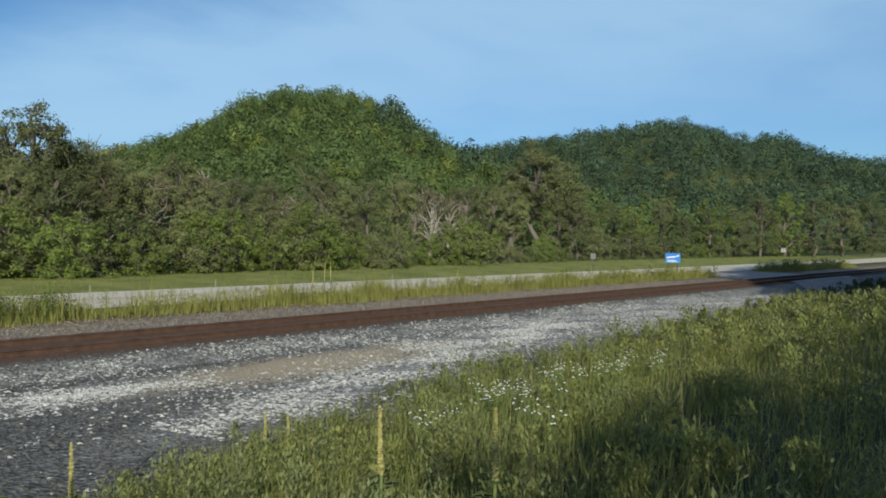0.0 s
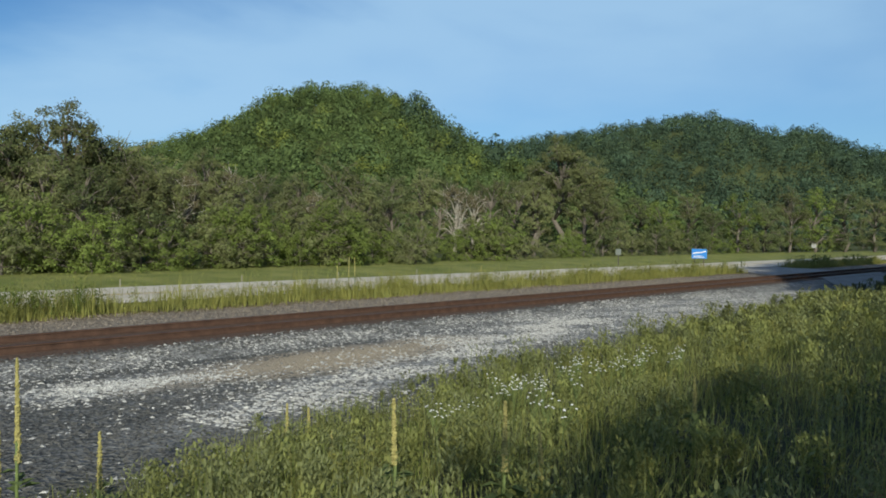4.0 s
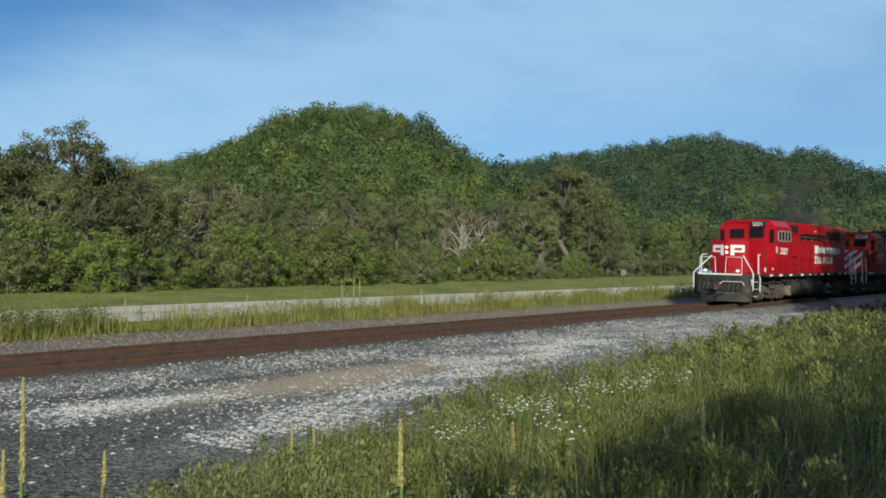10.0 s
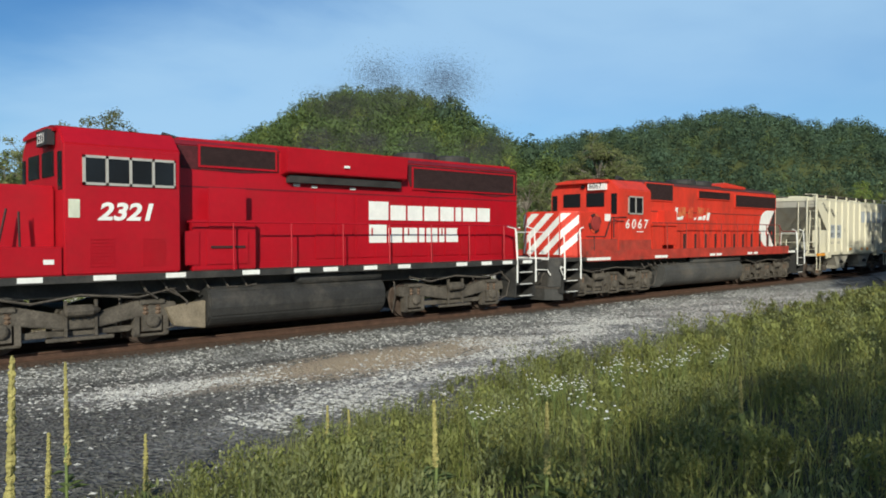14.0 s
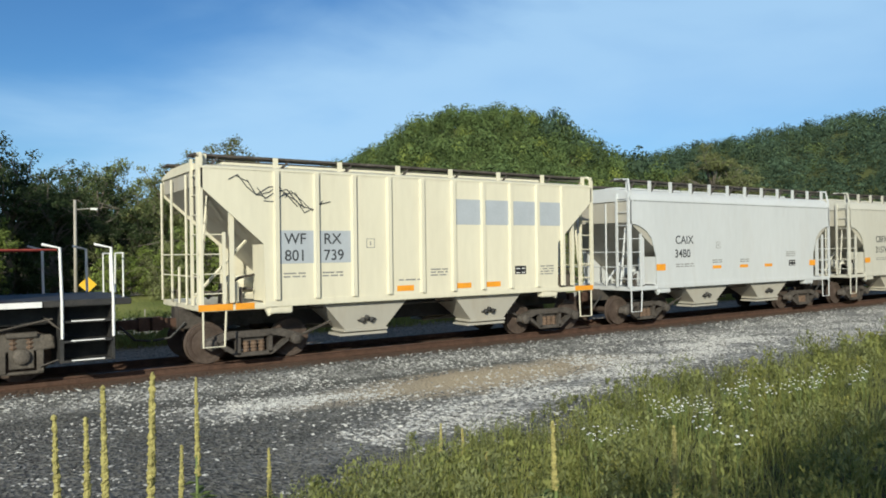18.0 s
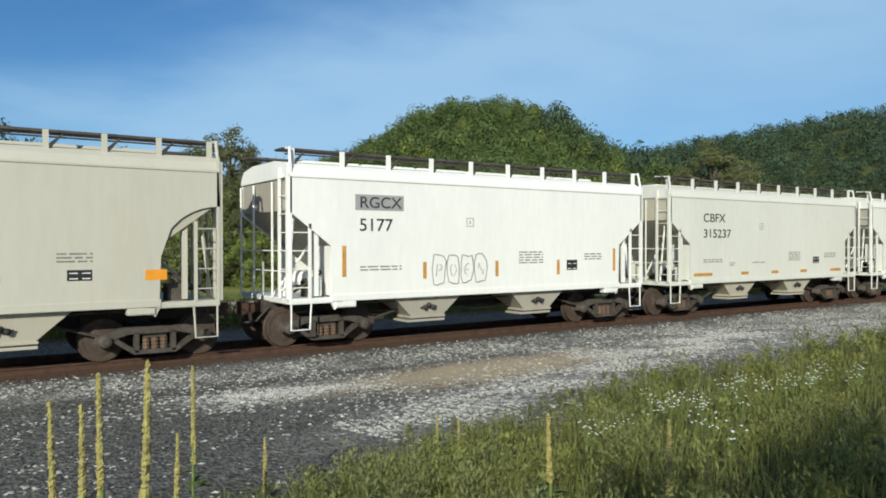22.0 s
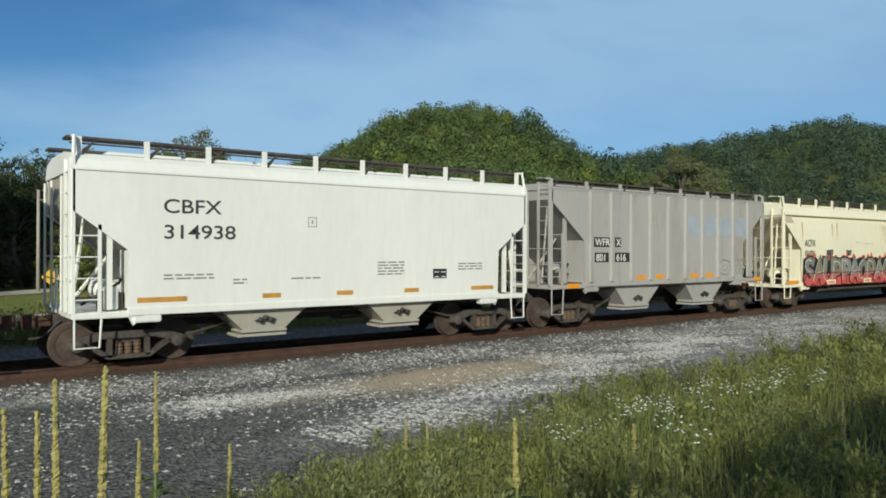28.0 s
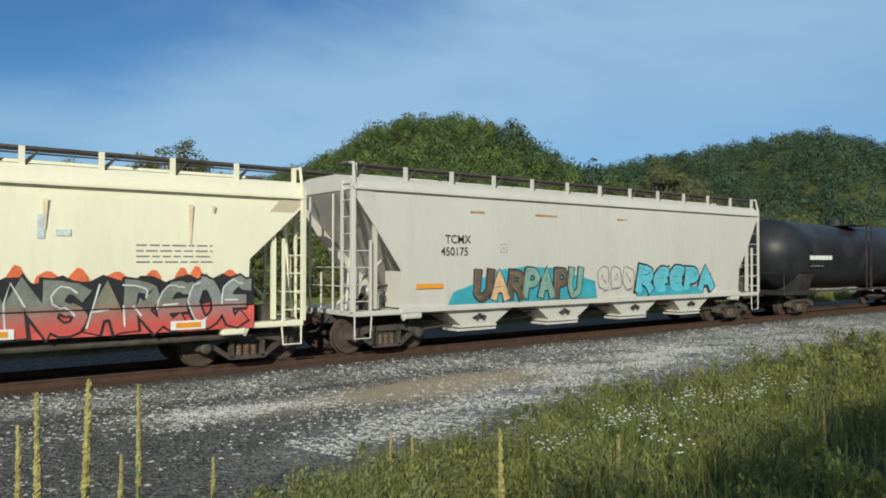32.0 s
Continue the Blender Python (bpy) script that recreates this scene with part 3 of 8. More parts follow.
# ---- vegetation ----
def leaf_cloud(rng, centres, radii, n_each, size, flat=0.8, rough=0.55, inner=0.55):
    """Corners of small folded leaf clumps round the given centres."""
    out = []
    for c, r in zip(centres, radii):
        n = int(n_each * (r / np.mean(radii)) ** 2)
        d = rng.normal(0, 1, (n, 3))
        d /= np.linalg.norm(d, axis=1, keepdims=True)
        p = c + d * (r * rng.uniform(inner, 1.06, (n, 1))) * np.array([1, 1, flat])
        nrm = d + rng.normal(0, rough, (n, 3)) + np.array([0, 0, 0.3])
        nrm /= np.linalg.norm(nrm, axis=1, keepdims=True)
        t = np.cross(nrm, rng.normal(0, 1, (n, 3)))
        t /= np.linalg.norm(t, axis=1, keepdims=True)
        b = np.cross(nrm, t)
        s = rng.uniform(0.5, 1.2, (n, 1)) * size
        w = s * rng.uniform(0.5, 0.9, (n, 1))
        out.append(np.stack([p - t * s - b * w * 0.6, p + t * s - b * w * 0.5, p + b * w * 1.2 + nrm * s * 0.15], 1))
    return np.concatenate(out).reshape(-1, 3)


def tree(name, seed, h, r, leaf, bark, n_clump=22, n_leaf=110, leaf_size=0.22, low=0.25, bare=0.0, lean=0.0):
    """Tapered trunk with limbs; crown of many small clumps with gaps."""
    rng = np.random.default_rng(seed)
    t = new(name)
    s = Shape()
    top = Vector((lean * h, 0, h * 0.72))
    pts = [Vector((0, 0, -0.3))] + [Vector((top.x * k / 5 + rng.normal(0, 0.02 * h), rng.normal(0, 0.02 * h), top.z * k / 5)) for k in range(1, 6)]
    s.tube(pts, 0.03 * h, 7, 0.008 * h)
    cent, rad = [], []
    for k in range(n_clump):
        u = rng.uniform(low, 1.0)
        a = rng.uniform(0, 6.28)
        out = r * (0.35 + 0.65 * math.sin(math.pi * min(1, (u - low) / (1.02 - low)) ** 0.75)) * rng.uniform(0.45, 1.0)
        c = np.array([math.cos(a) * out + lean * h * u, math.sin(a) * out, h * (u - 0.06)])
        root = pts[min(5, max(1, int(u * 5.5)))] * 0.95
        mid = (Vector(c) + root) / 2 + Vector((0, 0, 0.05 * h))
        s.tube([root, mid, Vector(c)], 0.010 * h, 5, 0.003 * h)
        if bare and rng.random() < bare:
            for q in range(4):
                e = Vector(c) + Vector(rng.normal(0, 0.1 * h, 3)) + Vector((0, 0, 0.08 * h))
                s.tube([Vector(c), e], 0.004 * h, 4, 0.001 * h)
            continue
        cent.append(c)
        rad.append(r * rng.uniform(0.16, 0.30))
        for q in range(3):
            e = c + rng.normal(0, 1, 3) * np.array([0.24, 0.24, 0.20]) * r
            s.tube([Vector(c), Vector(e)], 0.004 * h, 4, 0.0015 * h)
            cent.append(e)
            rad.append(r * rng.uniform(0.10, 0.22))
    part("trunk", s, bark, t, smooth=True)
    if cent:
        part("crown", quads("crown", leaf_cloud(rng, np.array(cent), np.array(rad), n_leaf / 3.6, leaf_size * 0.86, 0.75, 0.38, 0.35), leaf, 3), leaf, t)
    return t


def plant(proto, x, y, scale, rng, label, category, group, z=None):
    zz = float(land(x, y)) if z is None else z
    o = copy_thing(proto, pose(x, y, zz, 0, 0, rng.uniform(0, 360)) @ Matrix.Diagonal((scale, scale, scale * rng.uniform(0.9, 1.1), 1)))
    tagged(o, label, category, group)
    return o


def build_trees():
    rng = random.Random(11)
    T = {
        "olive": tree("tree", 1, 10, 3.4, LEAF_A, BARK, 32, 300, 0.115, 0.18),
        "olive2": tree("tree", 2, 10, 2.8, LEAF_A, BARK, 30, 270, 0.11, 0.22, bare=0.06),
        "dark": tree("tree", 3, 10, 3.6, LEAF_C, BARK, 34, 290, 0.12, 0.12),
        "deep": tree("tree", 13, 10, 3.7, LEAF_E, BARK, 34, 260, 0.13, 0.08),
        "dry": tree("tree", 4, 10, 2.8, LEAF_D, PALEBARK, 26, 170, 0.13, 0.22, bare=0.3),
        "bright": tree("tree", 5, 10, 3.8, LEAF_B, BARK, 32, 200, 0.16, 0.1),
        "tall": tree("tree", 6, 10, 3.0, LEAF_A, BARK, 30, 330, 0.12, 0.40),
        "dead": tree("tree", 7, 10, 2.2, LEAF_D, PALEBARK, 12, 30, 0.15, 0.35, bare=0.85, lean=0.15),
        "shrub": tree("shrub", 8, 4, 2.6, LEAF_B, BARK, 24, 190, 0.11, 0.06),
        "shrub2": tree("shrub", 9, 4, 2.4, LEAF_C, BARK, 22, 180, 0.11, 0.06),
        "shrub3": tree("shrub", 10, 4, 2.7, LEAF_A, BARK, 22, 180, 0.11, 0.05),
    }
    lab = {"olive": "olive-green roadside tree with an uneven crown", "olive2": "thin olive tree with some bare twigs", "dark": "dark green broad tree in the wood's edge",
           "deep": "tree beside the lane with its green darkened for shade", "dry": "greyish tree with thin dry foliage and pale trunk", "bright": "bright green bushy tree", "tall": "tall tree with a bare trunk and high olive crown",
           "dead": "leaning dead tree with bleached bare limbs", "shrub": "bright green rounded shrub at the wood's edge", "shrub2": "dark green shrub at the wood's edge", "shrub3": "olive shrub at the wood's edge"}

    def put(kind, x, y, h):
        base = 4 if kind.startswith("shrub") else 10
        g = "shrubs along the wood" if base == 4 else "trees along the highway"
        plant(T[kind], x, y, h / base, rng, lab[kind], "shrub" if base == 4 else "tree", g)

    # trees by bearing and distance: kind, degrees from +y, metres, height
    for kind, az, d, h in (
            ("deep", 1.5, 58, 11.6), ("deep", 4.2, 61, 10.2), ("deep", 7.4, 66, 9.8), ("dark", 10.2, 64, 10.6), ("deep", 8.8, 60, 8.6), ("deep", 5.8, 58, 8.5), ("deep", 3.2, 57, 8.5), ("deep", 11.5, 60, 7.0), ("bright", 1.0, 50, 6.0), ("deep", 6.5, 70, 10.5), ("deep", 9.5, 72, 9.5),
            ("olive", 13.2, 62, 10.4), ("dark", 15.0, 60, 10.8), ("olive", 16.4, 63, 11.2), ("olive", 18.0, 60, 10.6), ("dark", 20.2, 60, 9.6), ("olive2", 21.6, 61, 9.8), ("olive", 16.6, 54, 7.4), ("dark", 19.2, 52, 6.2), ("olive2", 22.5, 58, 7.8), ("olive", 24.2, 57, 8.0),
            ("olive2", 26.2, 62, 8.2), ("dry", 28.4, 60, 7.8), ("olive2", 29.5, 70, 8.2), ("olive", 27.2, 75, 9.4), ("dark", 31.5, 72, 7.6), ("olive", 34.0, 80, 8.6), ("dark", 36.0, 76, 7.2), ("olive2", 38.2, 84, 9.0), ("olive2", 39.6, 82, 7.0),
            ("tall", 22.7, 56, 7.4), ("dry", 25.4, 57, 6.6), ("tall", 28.5, 58, 7.2), ("tall", 33.7, 62, 6.4), ("dry", 35.0, 66, 6.6), ("tall", 38.9, 66, 6.6), ("dead", 21.2, 55, 5.0), ("tall", 52.4, 92, 9.2), ("dry", 47.6, 84, 7.6), ("tall", 57.2, 110, 9.5),
            ("dark", 41.2, 88, 9.0), ("olive", 43.6, 92, 9.6), ("dry", 46.2, 90, 9.0), ("dead", 46.0, 78, 6.2), ("olive2", 49.0, 96, 9.4), ("olive2", 51.0, 100, 11.0), ("tall", 54.2, 118, 18.4), ("olive", 56.2, 128, 17.0), ("dark", 58.0, 120, 10.0), ("olive", 52.6, 120, 13.0),
            ("dark", 60.2, 128, 9.6), ("bright", 61.8, 120, 8.2), ("olive", 63.8, 140, 10.0), ("dark", 65.4, 136, 9.0), ("bright", 67.2, 140, 9.8), ("dark", 69.0, 146, 10.4), ("olive", 70.6, 150, 10.8), ("bright", 72.2, 160, 11.4), ("dark", 74.0, 170, 12.2), ("olive", 75.8, 180, 12.4), ("dark", 77.6, 190, 13.0), ("bright", 79.6, 200, 13.0),
            ("bright", 36.3, 57, 4.8), ("bright", 37.6, 59, 4.4), ("bright", 30.8, 55, 4.2), ("dark", 33.2, 92, 10.0), ("olive", 37.0, 100, 11.0), ("dark", 45.0, 108, 11.6), ("dark", 48.0, 112, 11.0), ("olive2", 31.0, 88, 10.4), ("dark", 25.0, 74, 9.6), ("dark", 22.0, 68, 9.0), ("olive", 40.8, 108, 11.6)):
        put(kind, d * math.sin(radians(az)), d * math.cos(radians(az)), h)
    for k in range(58):
        az = 9 + k * 1.22 + rng.uniform(-0.5, 0.5)
        y = 45.5 + max(0, az - 45) * 0.32 + rng.uniform(-1.2, 3.5)
        x = min(y * math.tan(radians(az)), 260)
        if 7 < az < 14:
            y, x = y + 6, x + 1.4
        put(("shrub", "shrub2", "shrub3", "shrub", "shrub3")[rng.randrange(5)], x, y, rng.uniform(2.0, 4.3))
    rng.seed(12)
    # unseen trees behind camera and by crossing, added to shade bank and lane
    for kind, x, y, h in (("deep", 31.5, -1.2, 10.5), ("deep", 37.5, -0.5, 13.5), ("deep", 43, 0.5, 15), ("deep", 49, 1.5, 16), ("dark", 46, 2.0, 14), ("dark", 53, 3.5, 15), ("dark", 60, 5.0, 15), ("dark", 50, -1.0, 15), ("dark", 57, 1.0, 16), ("dark", 66, 3.0, 16), ("dark", 40, 1.5, 12), ("dark", 34, -1.0, 12), ("dark", 31, -7, 11), ("olive", 25, -7, 10), ("dark", 72, 6, 16),
                          ("olive2", -2.2, -4.6, 5.4), ("olive2", 0.2, -5.0, 5.9), ("olive2", 1.6, -4.4, 5.4), ("olive2", 2.9, -5.0, 5.5), ("olive2", 5.2, -4.8, 5.6), ("olive2", 8.6, -4.6, 5.6), ("olive2", 12.4, -4.5, 6.8), ("olive2", 18, -4.4, 7.3),
                          # unseen trees left of the side lane, added to darken the trees behind
                          ("dark", -5, 45, 13), ("dark", -10, 46, 15), ("dark", -7, 52, 16), ("dark", -15, 41, 15), ("dark", -3, 54, 14), ("dark", -17, 36, 14)):
        put(kind, x, y, h)
    for o in T.values():
        for c in list(o.children):
            bpy.data.objects.remove(c)
        bpy.data.objects.remove(o)


build_trees()


def far_woods(name, leaf, n, az0, az1, r0, r1, crown, label, seed, n_leaf=44, size=0.8):
    rng = np.random.default_rng(seed)
    gap = math.sqrt(0.5 * radians(az1 - az0) * (r1 * r1 - r0 * r0) / n)      # crowns stand about this far apart
    az, r = [], []
    for ring in np.arange(r0, r1, gap):
        a = np.arange(az0, az1, math.degrees(gap / ring)) + rng.uniform(0, math.degrees(gap / ring))
        az.append(a + rng.uniform(-0.36, 0.36, len(a)) * math.degrees(gap / ring))
        r.append(ring + rng.uniform(-0.36, 0.36, len(a)) * gap)
    az, r = np.concatenate(az), np.concatenate(r)
    n = len(r)
    x, y = r * np.sin(np.radians(az)), r * np.cos(np.radians(az))
    z = land(x, y)
    keep = (z > 1.0) | (r > 140)
    x, y, z = x[keep], y[keep], z[keep]
    n = len(x)
    temps = []
    for k in range(8):
        c = np.concatenate([[(0, 0, 1.0)], rng.uniform(-0.55, 0.55, (5, 3)) * (1, 1, 0.9) + (0, 0, 1.0)])
        temps.append(leaf_cloud(rng, c, np.array([0.75, 0.5, 0.45, 0.5, 0.4, 0.45]), n_leaf / 6, size / crown, 1.0, 0.25, 0.8)[: 3 * (n_leaf - 6)])
    m = min(len(t) for t in temps)
    temps = np.array([t[:m] for t in temps])
    pick = rng.integers(0, 8, n)
    a = rng.uniform(0, 6.28, n)
    s = rng.uniform(0.55, 1.45, n) * crown
    P = temps[pick]
    ca, sa = np.cos(a)[:, None], np.sin(a)[:, None]
    Q = np.stack([(P[..., 0] * ca - P[..., 1] * sa), (P[..., 0] * sa + P[..., 1] * ca), P[..., 2] * rng.uniform(0.85, 1.3, (n, 1))], -1) * s[:, None, None]
    Q += np.stack([x, y, z + rng.uniform(-2.6, 0.2, n)], -1)[:, None]
    ob = new(name, quads(name, Q.reshape(-1, 3), leaf, 3))
    tagged(ob, label, "woods", kind="stuff")


far_woods("wooded_bluff", LEAF_HILL, 2300, 12, 64, 150, 450, 4.2, "dense green woods covering the near rounded bluff", 5, 270, 0.42)
far_woods("far_wooded_bluff", LEAF_HILL2, 2500, 42, 92, 320, 740, 6.0, "darker green woods on the farther bluff, tinted blue for haze", 6, 210, 0.62)
far_woods("wood_edge", LEAF_C, 520, 8, 80, 78, 135, 3.0, "dense mixed woods behind the roadside trees", 7, 260, 0.22)
far_woods("bluff_foot_woods", LEAF_HILL, 500, -30, 12, 75, 300, 4.2, "woods behind the side lane", 8)


def blades(name, n, where, hgt, wid, material, label, seed, bend=0.35, patchy=0.0):
    rng = np.random.default_rng(seed)
    x, y = where(rng, n)
    n = len(x)
    z = land(x, y)
    h = rng.uniform(hgt[0], hgt[1], n) * rng.uniform(0.6, 1.0, n)
    h *= 1 - patchy * (0.5 + 0.3 * np.sin(x * 1.3 + 2 * np.sin(y * 1.1)) + 0.3 * np.sin(x * 0.47 + y) * np.sin(x * 2.9))
    a = rng.uniform(0, 6.28, n)
    d = np.stack([np.cos(a), np.sin(a), 0 * a], -1)
    sd = np.stack([-np.sin(a), np.cos(a), 0 * a], -1) * (rng.uniform(wid[0], wid[1], n) / 2)[:, None]
    base = np.stack([x, y, z - 0.02], -1)
    b = bend * rng.uniform(0.2, 1.2, n) * h
    up = np.array([0, 0, 1.0])
    p1 = base + up * (h * 0.5)[:, None] + d * (b * 0.25)[:, None]
    p2 = base + up * (h * 0.95)[:, None] + d * b[:, None]
    q1 = np.stack([base - sd, base + sd, p1 + sd * 0.8, p1 - sd * 0.8], 1)
    q2 = np.stack([p1 - sd * 0.8, p1 + sd * 0.8, p2 + sd * 0.12, p2 - sd * 0.12], 1)
    ob = new(name, quads(name, np.concatenate([q1, q2]).reshape(-1, 3), material))
    tagged(ob, label, "grass", kind="stuff")
    return ob


def bank(rng, n):
    x = -3 + rng.power(0.75, n) * 36
    y = 0.9 + rng.uniform(0, 1, n) ** 0.8 * (grass_edge(x) - 0.9)
    clump = np.sin(x * 1.7 + np.sin(y * 1.3)) + np.sin(y * 2.3 + x * 0.7)
    keep = (clump + rng.normal(0, 0.9, n) > -0.9) & (np.hypot(x, y) > 1.6)
    return x[keep], y[keep]


def bank_far(rng, n):
    x = rng.uniform(18, 60, n)
    y = rng.uniform(1, 1.0 + (grass_edge(x) - 1.0))
    return x, y


def strip(rng, n):
    x = rng.uniform(-5, 95, n) ** 1.0
    y = 23.6 + rng.normal(0, 0.75, n) + 0.4 * np.sin(x * 0.9)
    keep = (y > 22.2) & (y < 25.3) & (np.sin(x * 0.37) + rng.normal(0, 0.8, n) > -1.3) & ~((x > 55) & (x < 68))
    return x[keep], y[keep]


def verge(rng, n):
    x = rng.uniform(-20, 150, n)
    return x, rng.uniform(33.2, 47, n) + np.clip(x - 50, 0, 200) * 0.13


def bank_top(rng, n):
    x, y = rng.uniform(-9, 22, n), rng.uniform(-7, 1.4, n)
    keep = np.hypot(x, y) > 1.3
    return x[keep], y[keep]


blades("bank_top_grass", 11000, bank_top, (0.12, 0.35), (0.012, 0.03), GRASS, "short trodden grass on top of the bank", 27, 0.7)
blades("tall_grass", 46000, bank, (0.22, 0.55), (0.006, 0.014), GRASS, "tall green grass on the near bank", 21, 0.7)
blades("seeding_grass", 6000, bank, (0.35, 0.75), (0.004, 0.008), GRASS_DRY, "yellowish seeding grass stems on the near bank", 22, 0.3)
blades("bank_grass", 16000, bank_far, (0.15, 0.42), (0.012, 0.028), GRASS, "rough grass farther along the bank", 23, 0.6)
blades("roadside_weeds", 36000, strip, (0.7, 1.35), (0.014, 0.03), GRASS_DRY, "yellow-green weeds between track and highway", 24, 0.45, 0.85)
blades("roadside_grass", 12000, strip, (0.25, 0.7), (0.015, 0.03), GRASS, "green grass between track and highway", 25, 0.5, 0.6)
blades("verge_grass", 12000, verge, (0.04, 0.13), (0.03, 0.06), VERGE, "short green verge grass beyond the highway", 26, 0.5)


def broadleaf(name, n, where, hgt, material, label, seed, size):
    rng = np.random.default_rng(seed)
    x, y = where(rng, n)
    n = len(x)
    z = land(x, y)
    out = []
    for k in range(n):
        h = rng.uniform(*hgt)
        m = 26
        u = rng.uniform(0.15, 1.0, m)
        a = rng.uniform(0, 6.28, m)
        d = np.stack([np.cos(a), np.sin(a), rng.uniform(-0.1, 0.7, m)], -1)
        p = np.array([x[k], y[k], z[k]]) + np.array([0, 0, 1]) * (u * h)[:, None] + d * 0.02
        L = size * rng.uniform(0.6, 1.2, m)[:, None] * (1.15 - 0.6 * u[:, None])
        s = np.stack([-np.sin(a), np.cos(a), 0 * a], -1) * L * 0.16
        out.append(np.stack([p, p + d * L * 0.5 + s, p + d * L - np.array([0, 0, 1]) * L * 0.2, p + d * L * 0.5 - s], 1))
        st = np.array([0.004, 0, 0])
        b0, b1 = np.array([x[k], y[k], z[k] - 0.02]), np.array([x[k] + rng.normal(0, 0.03), y[k] + rng.normal(0, 0.03), z[k] + h])
        out.append(np.stack([b0 - st, b0 + st, b1 + st, b1 - st])[None])
    ob = new(name, quads(name, np.concatenate(out).reshape(-1, 3), material))
    tagged(ob, label, "weeds", kind="stuff")


broadleaf("bank_weeds", 2300, bank, (0.22, 0.55), LEAF_B, "leafy green weeds among the bank's grass", 31, 0.048)
broadleaf("olive_bank_weeds", 1700, bank, (0.25, 0.62), LEAF_A, "dull olive weeds among the bank's grass", 33, 0.055)
broadleaf("far_bank_weeds", 1200, bank_far, (0.15, 0.5), LEAF_A, "dull olive weeds farther along the bank", 34, 0.055)
broadleaf("strip_weeds", 1700, strip, (0.4, 1.2), GRASS_DRY, "leafy weeds beside the highway", 32, 0.085)


def herbs(name, n, where, hgt, material, label, seed, leaf, n_leaf):
    """Bushy low plants: upright clumps of small leaves."""
    rng = np.random.default_rng(seed)
    x, y = where(rng, n)
    n = len(x)
    z = land(x, y)
    out = []
    for k in range(n):
        h = rng.uniform(*hgt)
        w = h * rng.uniform(0.3, 0.55)
        d = np.hypot(x[k], y[k])
        m = int(n_leaf * min(1.0, 7.0 / d) + 14)
        p = rng.normal(0, 0.5, (m, 3)) * np.array([w * 0.7, w * 0.7, 0]) + np.array([0, 0, h]) * rng.beta(1.6, 1.2, (m, 1))
        p[:, :2] *= (0.45 + 0.75 * p[:, 2:] / h)
        p += np.array([x[k], y[k], z[k]])
        a = rng.uniform(0, 6.28, m)
        u = np.stack([np.cos(a) * 0.6, np.sin(a) * 0.6, rng.uniform(0.25, 1.0, m)], -1)
        sd = np.stack([-np.sin(a), np.cos(a), rng.normal(0, 0.25, m)], -1)
        L = leaf * rng.uniform(0.6, 1.5, (m, 1)) * max(1.0, d / 9)
        out.append(np.stack([p, p + u * L * 0.5 + sd * L * 0.17, p + u * L, p + u * L * 0.5 - sd * L * 0.17], 1))
    ob = new(name, quads(name, np.concatenate(out).reshape(-1, 3), material))
    tagged(ob, label, "weeds", kind="stuff")


herbs("bushy_weeds", 520, bank, (0.28, 0.6), GRASS, "bushy bright green weeds on the near bank", 41, 0.05, 230)
herbs("olive_bushy_weeds", 420, bank, (0.3, 0.7), LEAF_A, "bushy dull green weeds on the near bank", 42, 0.042, 230)
herbs("fine_weeds", 300, bank, (0.25, 0.55), GRASS_DRY, "fine yellowish weeds on the near bank", 43, 0.036, 180)
def yard_edge(rng, n):
    x = rng.uniform(-0.5, 12, n)
    y = grass_edge(x) + np.abs(rng.normal(0, 0.55, n)) - 0.2
    keep = np.sin(x * 2.3 + 1.0) + rng.normal(0, 0.6, n) > 0.2
    return x[keep], y[keep]


herbs("yard_weeds", 150, yard_edge, (0.1, 0.32), LEAF_A, "low dull green weeds creeping onto the stone yard", 47, 0.04, 120)
herbs("yard_corner_weeds", 26, lambda rng, n: (rng.uniform(0.4, 2.6, n), rng.uniform(3.4, 5.6, n)), (0.2, 0.45), LEAF_C, "dark leafy weeds in the gravel", 48, 0.06, 160)


def strip_start(rng, n):
    return rng.uniform(0.5, 8.5, n), rng.normal(23.5, 0.5, n)


herbs("strip_bush", 100, strip_start, (0.6, 1.1), LEAF_B, "dense green leafy weeds beside the track", 46, 0.028, 420)
herbs("strip_bushes", 170, strip, (0.4, 1.1), GRASS, "bushy green weeds beside the highway", 45, 0.024, 420)
herbs("far_bushy_weeds", 500, bank_far, (0.2, 0.55), LEAF_A, "bushy dull weeds farther along the bank", 44, 0.035, 260)


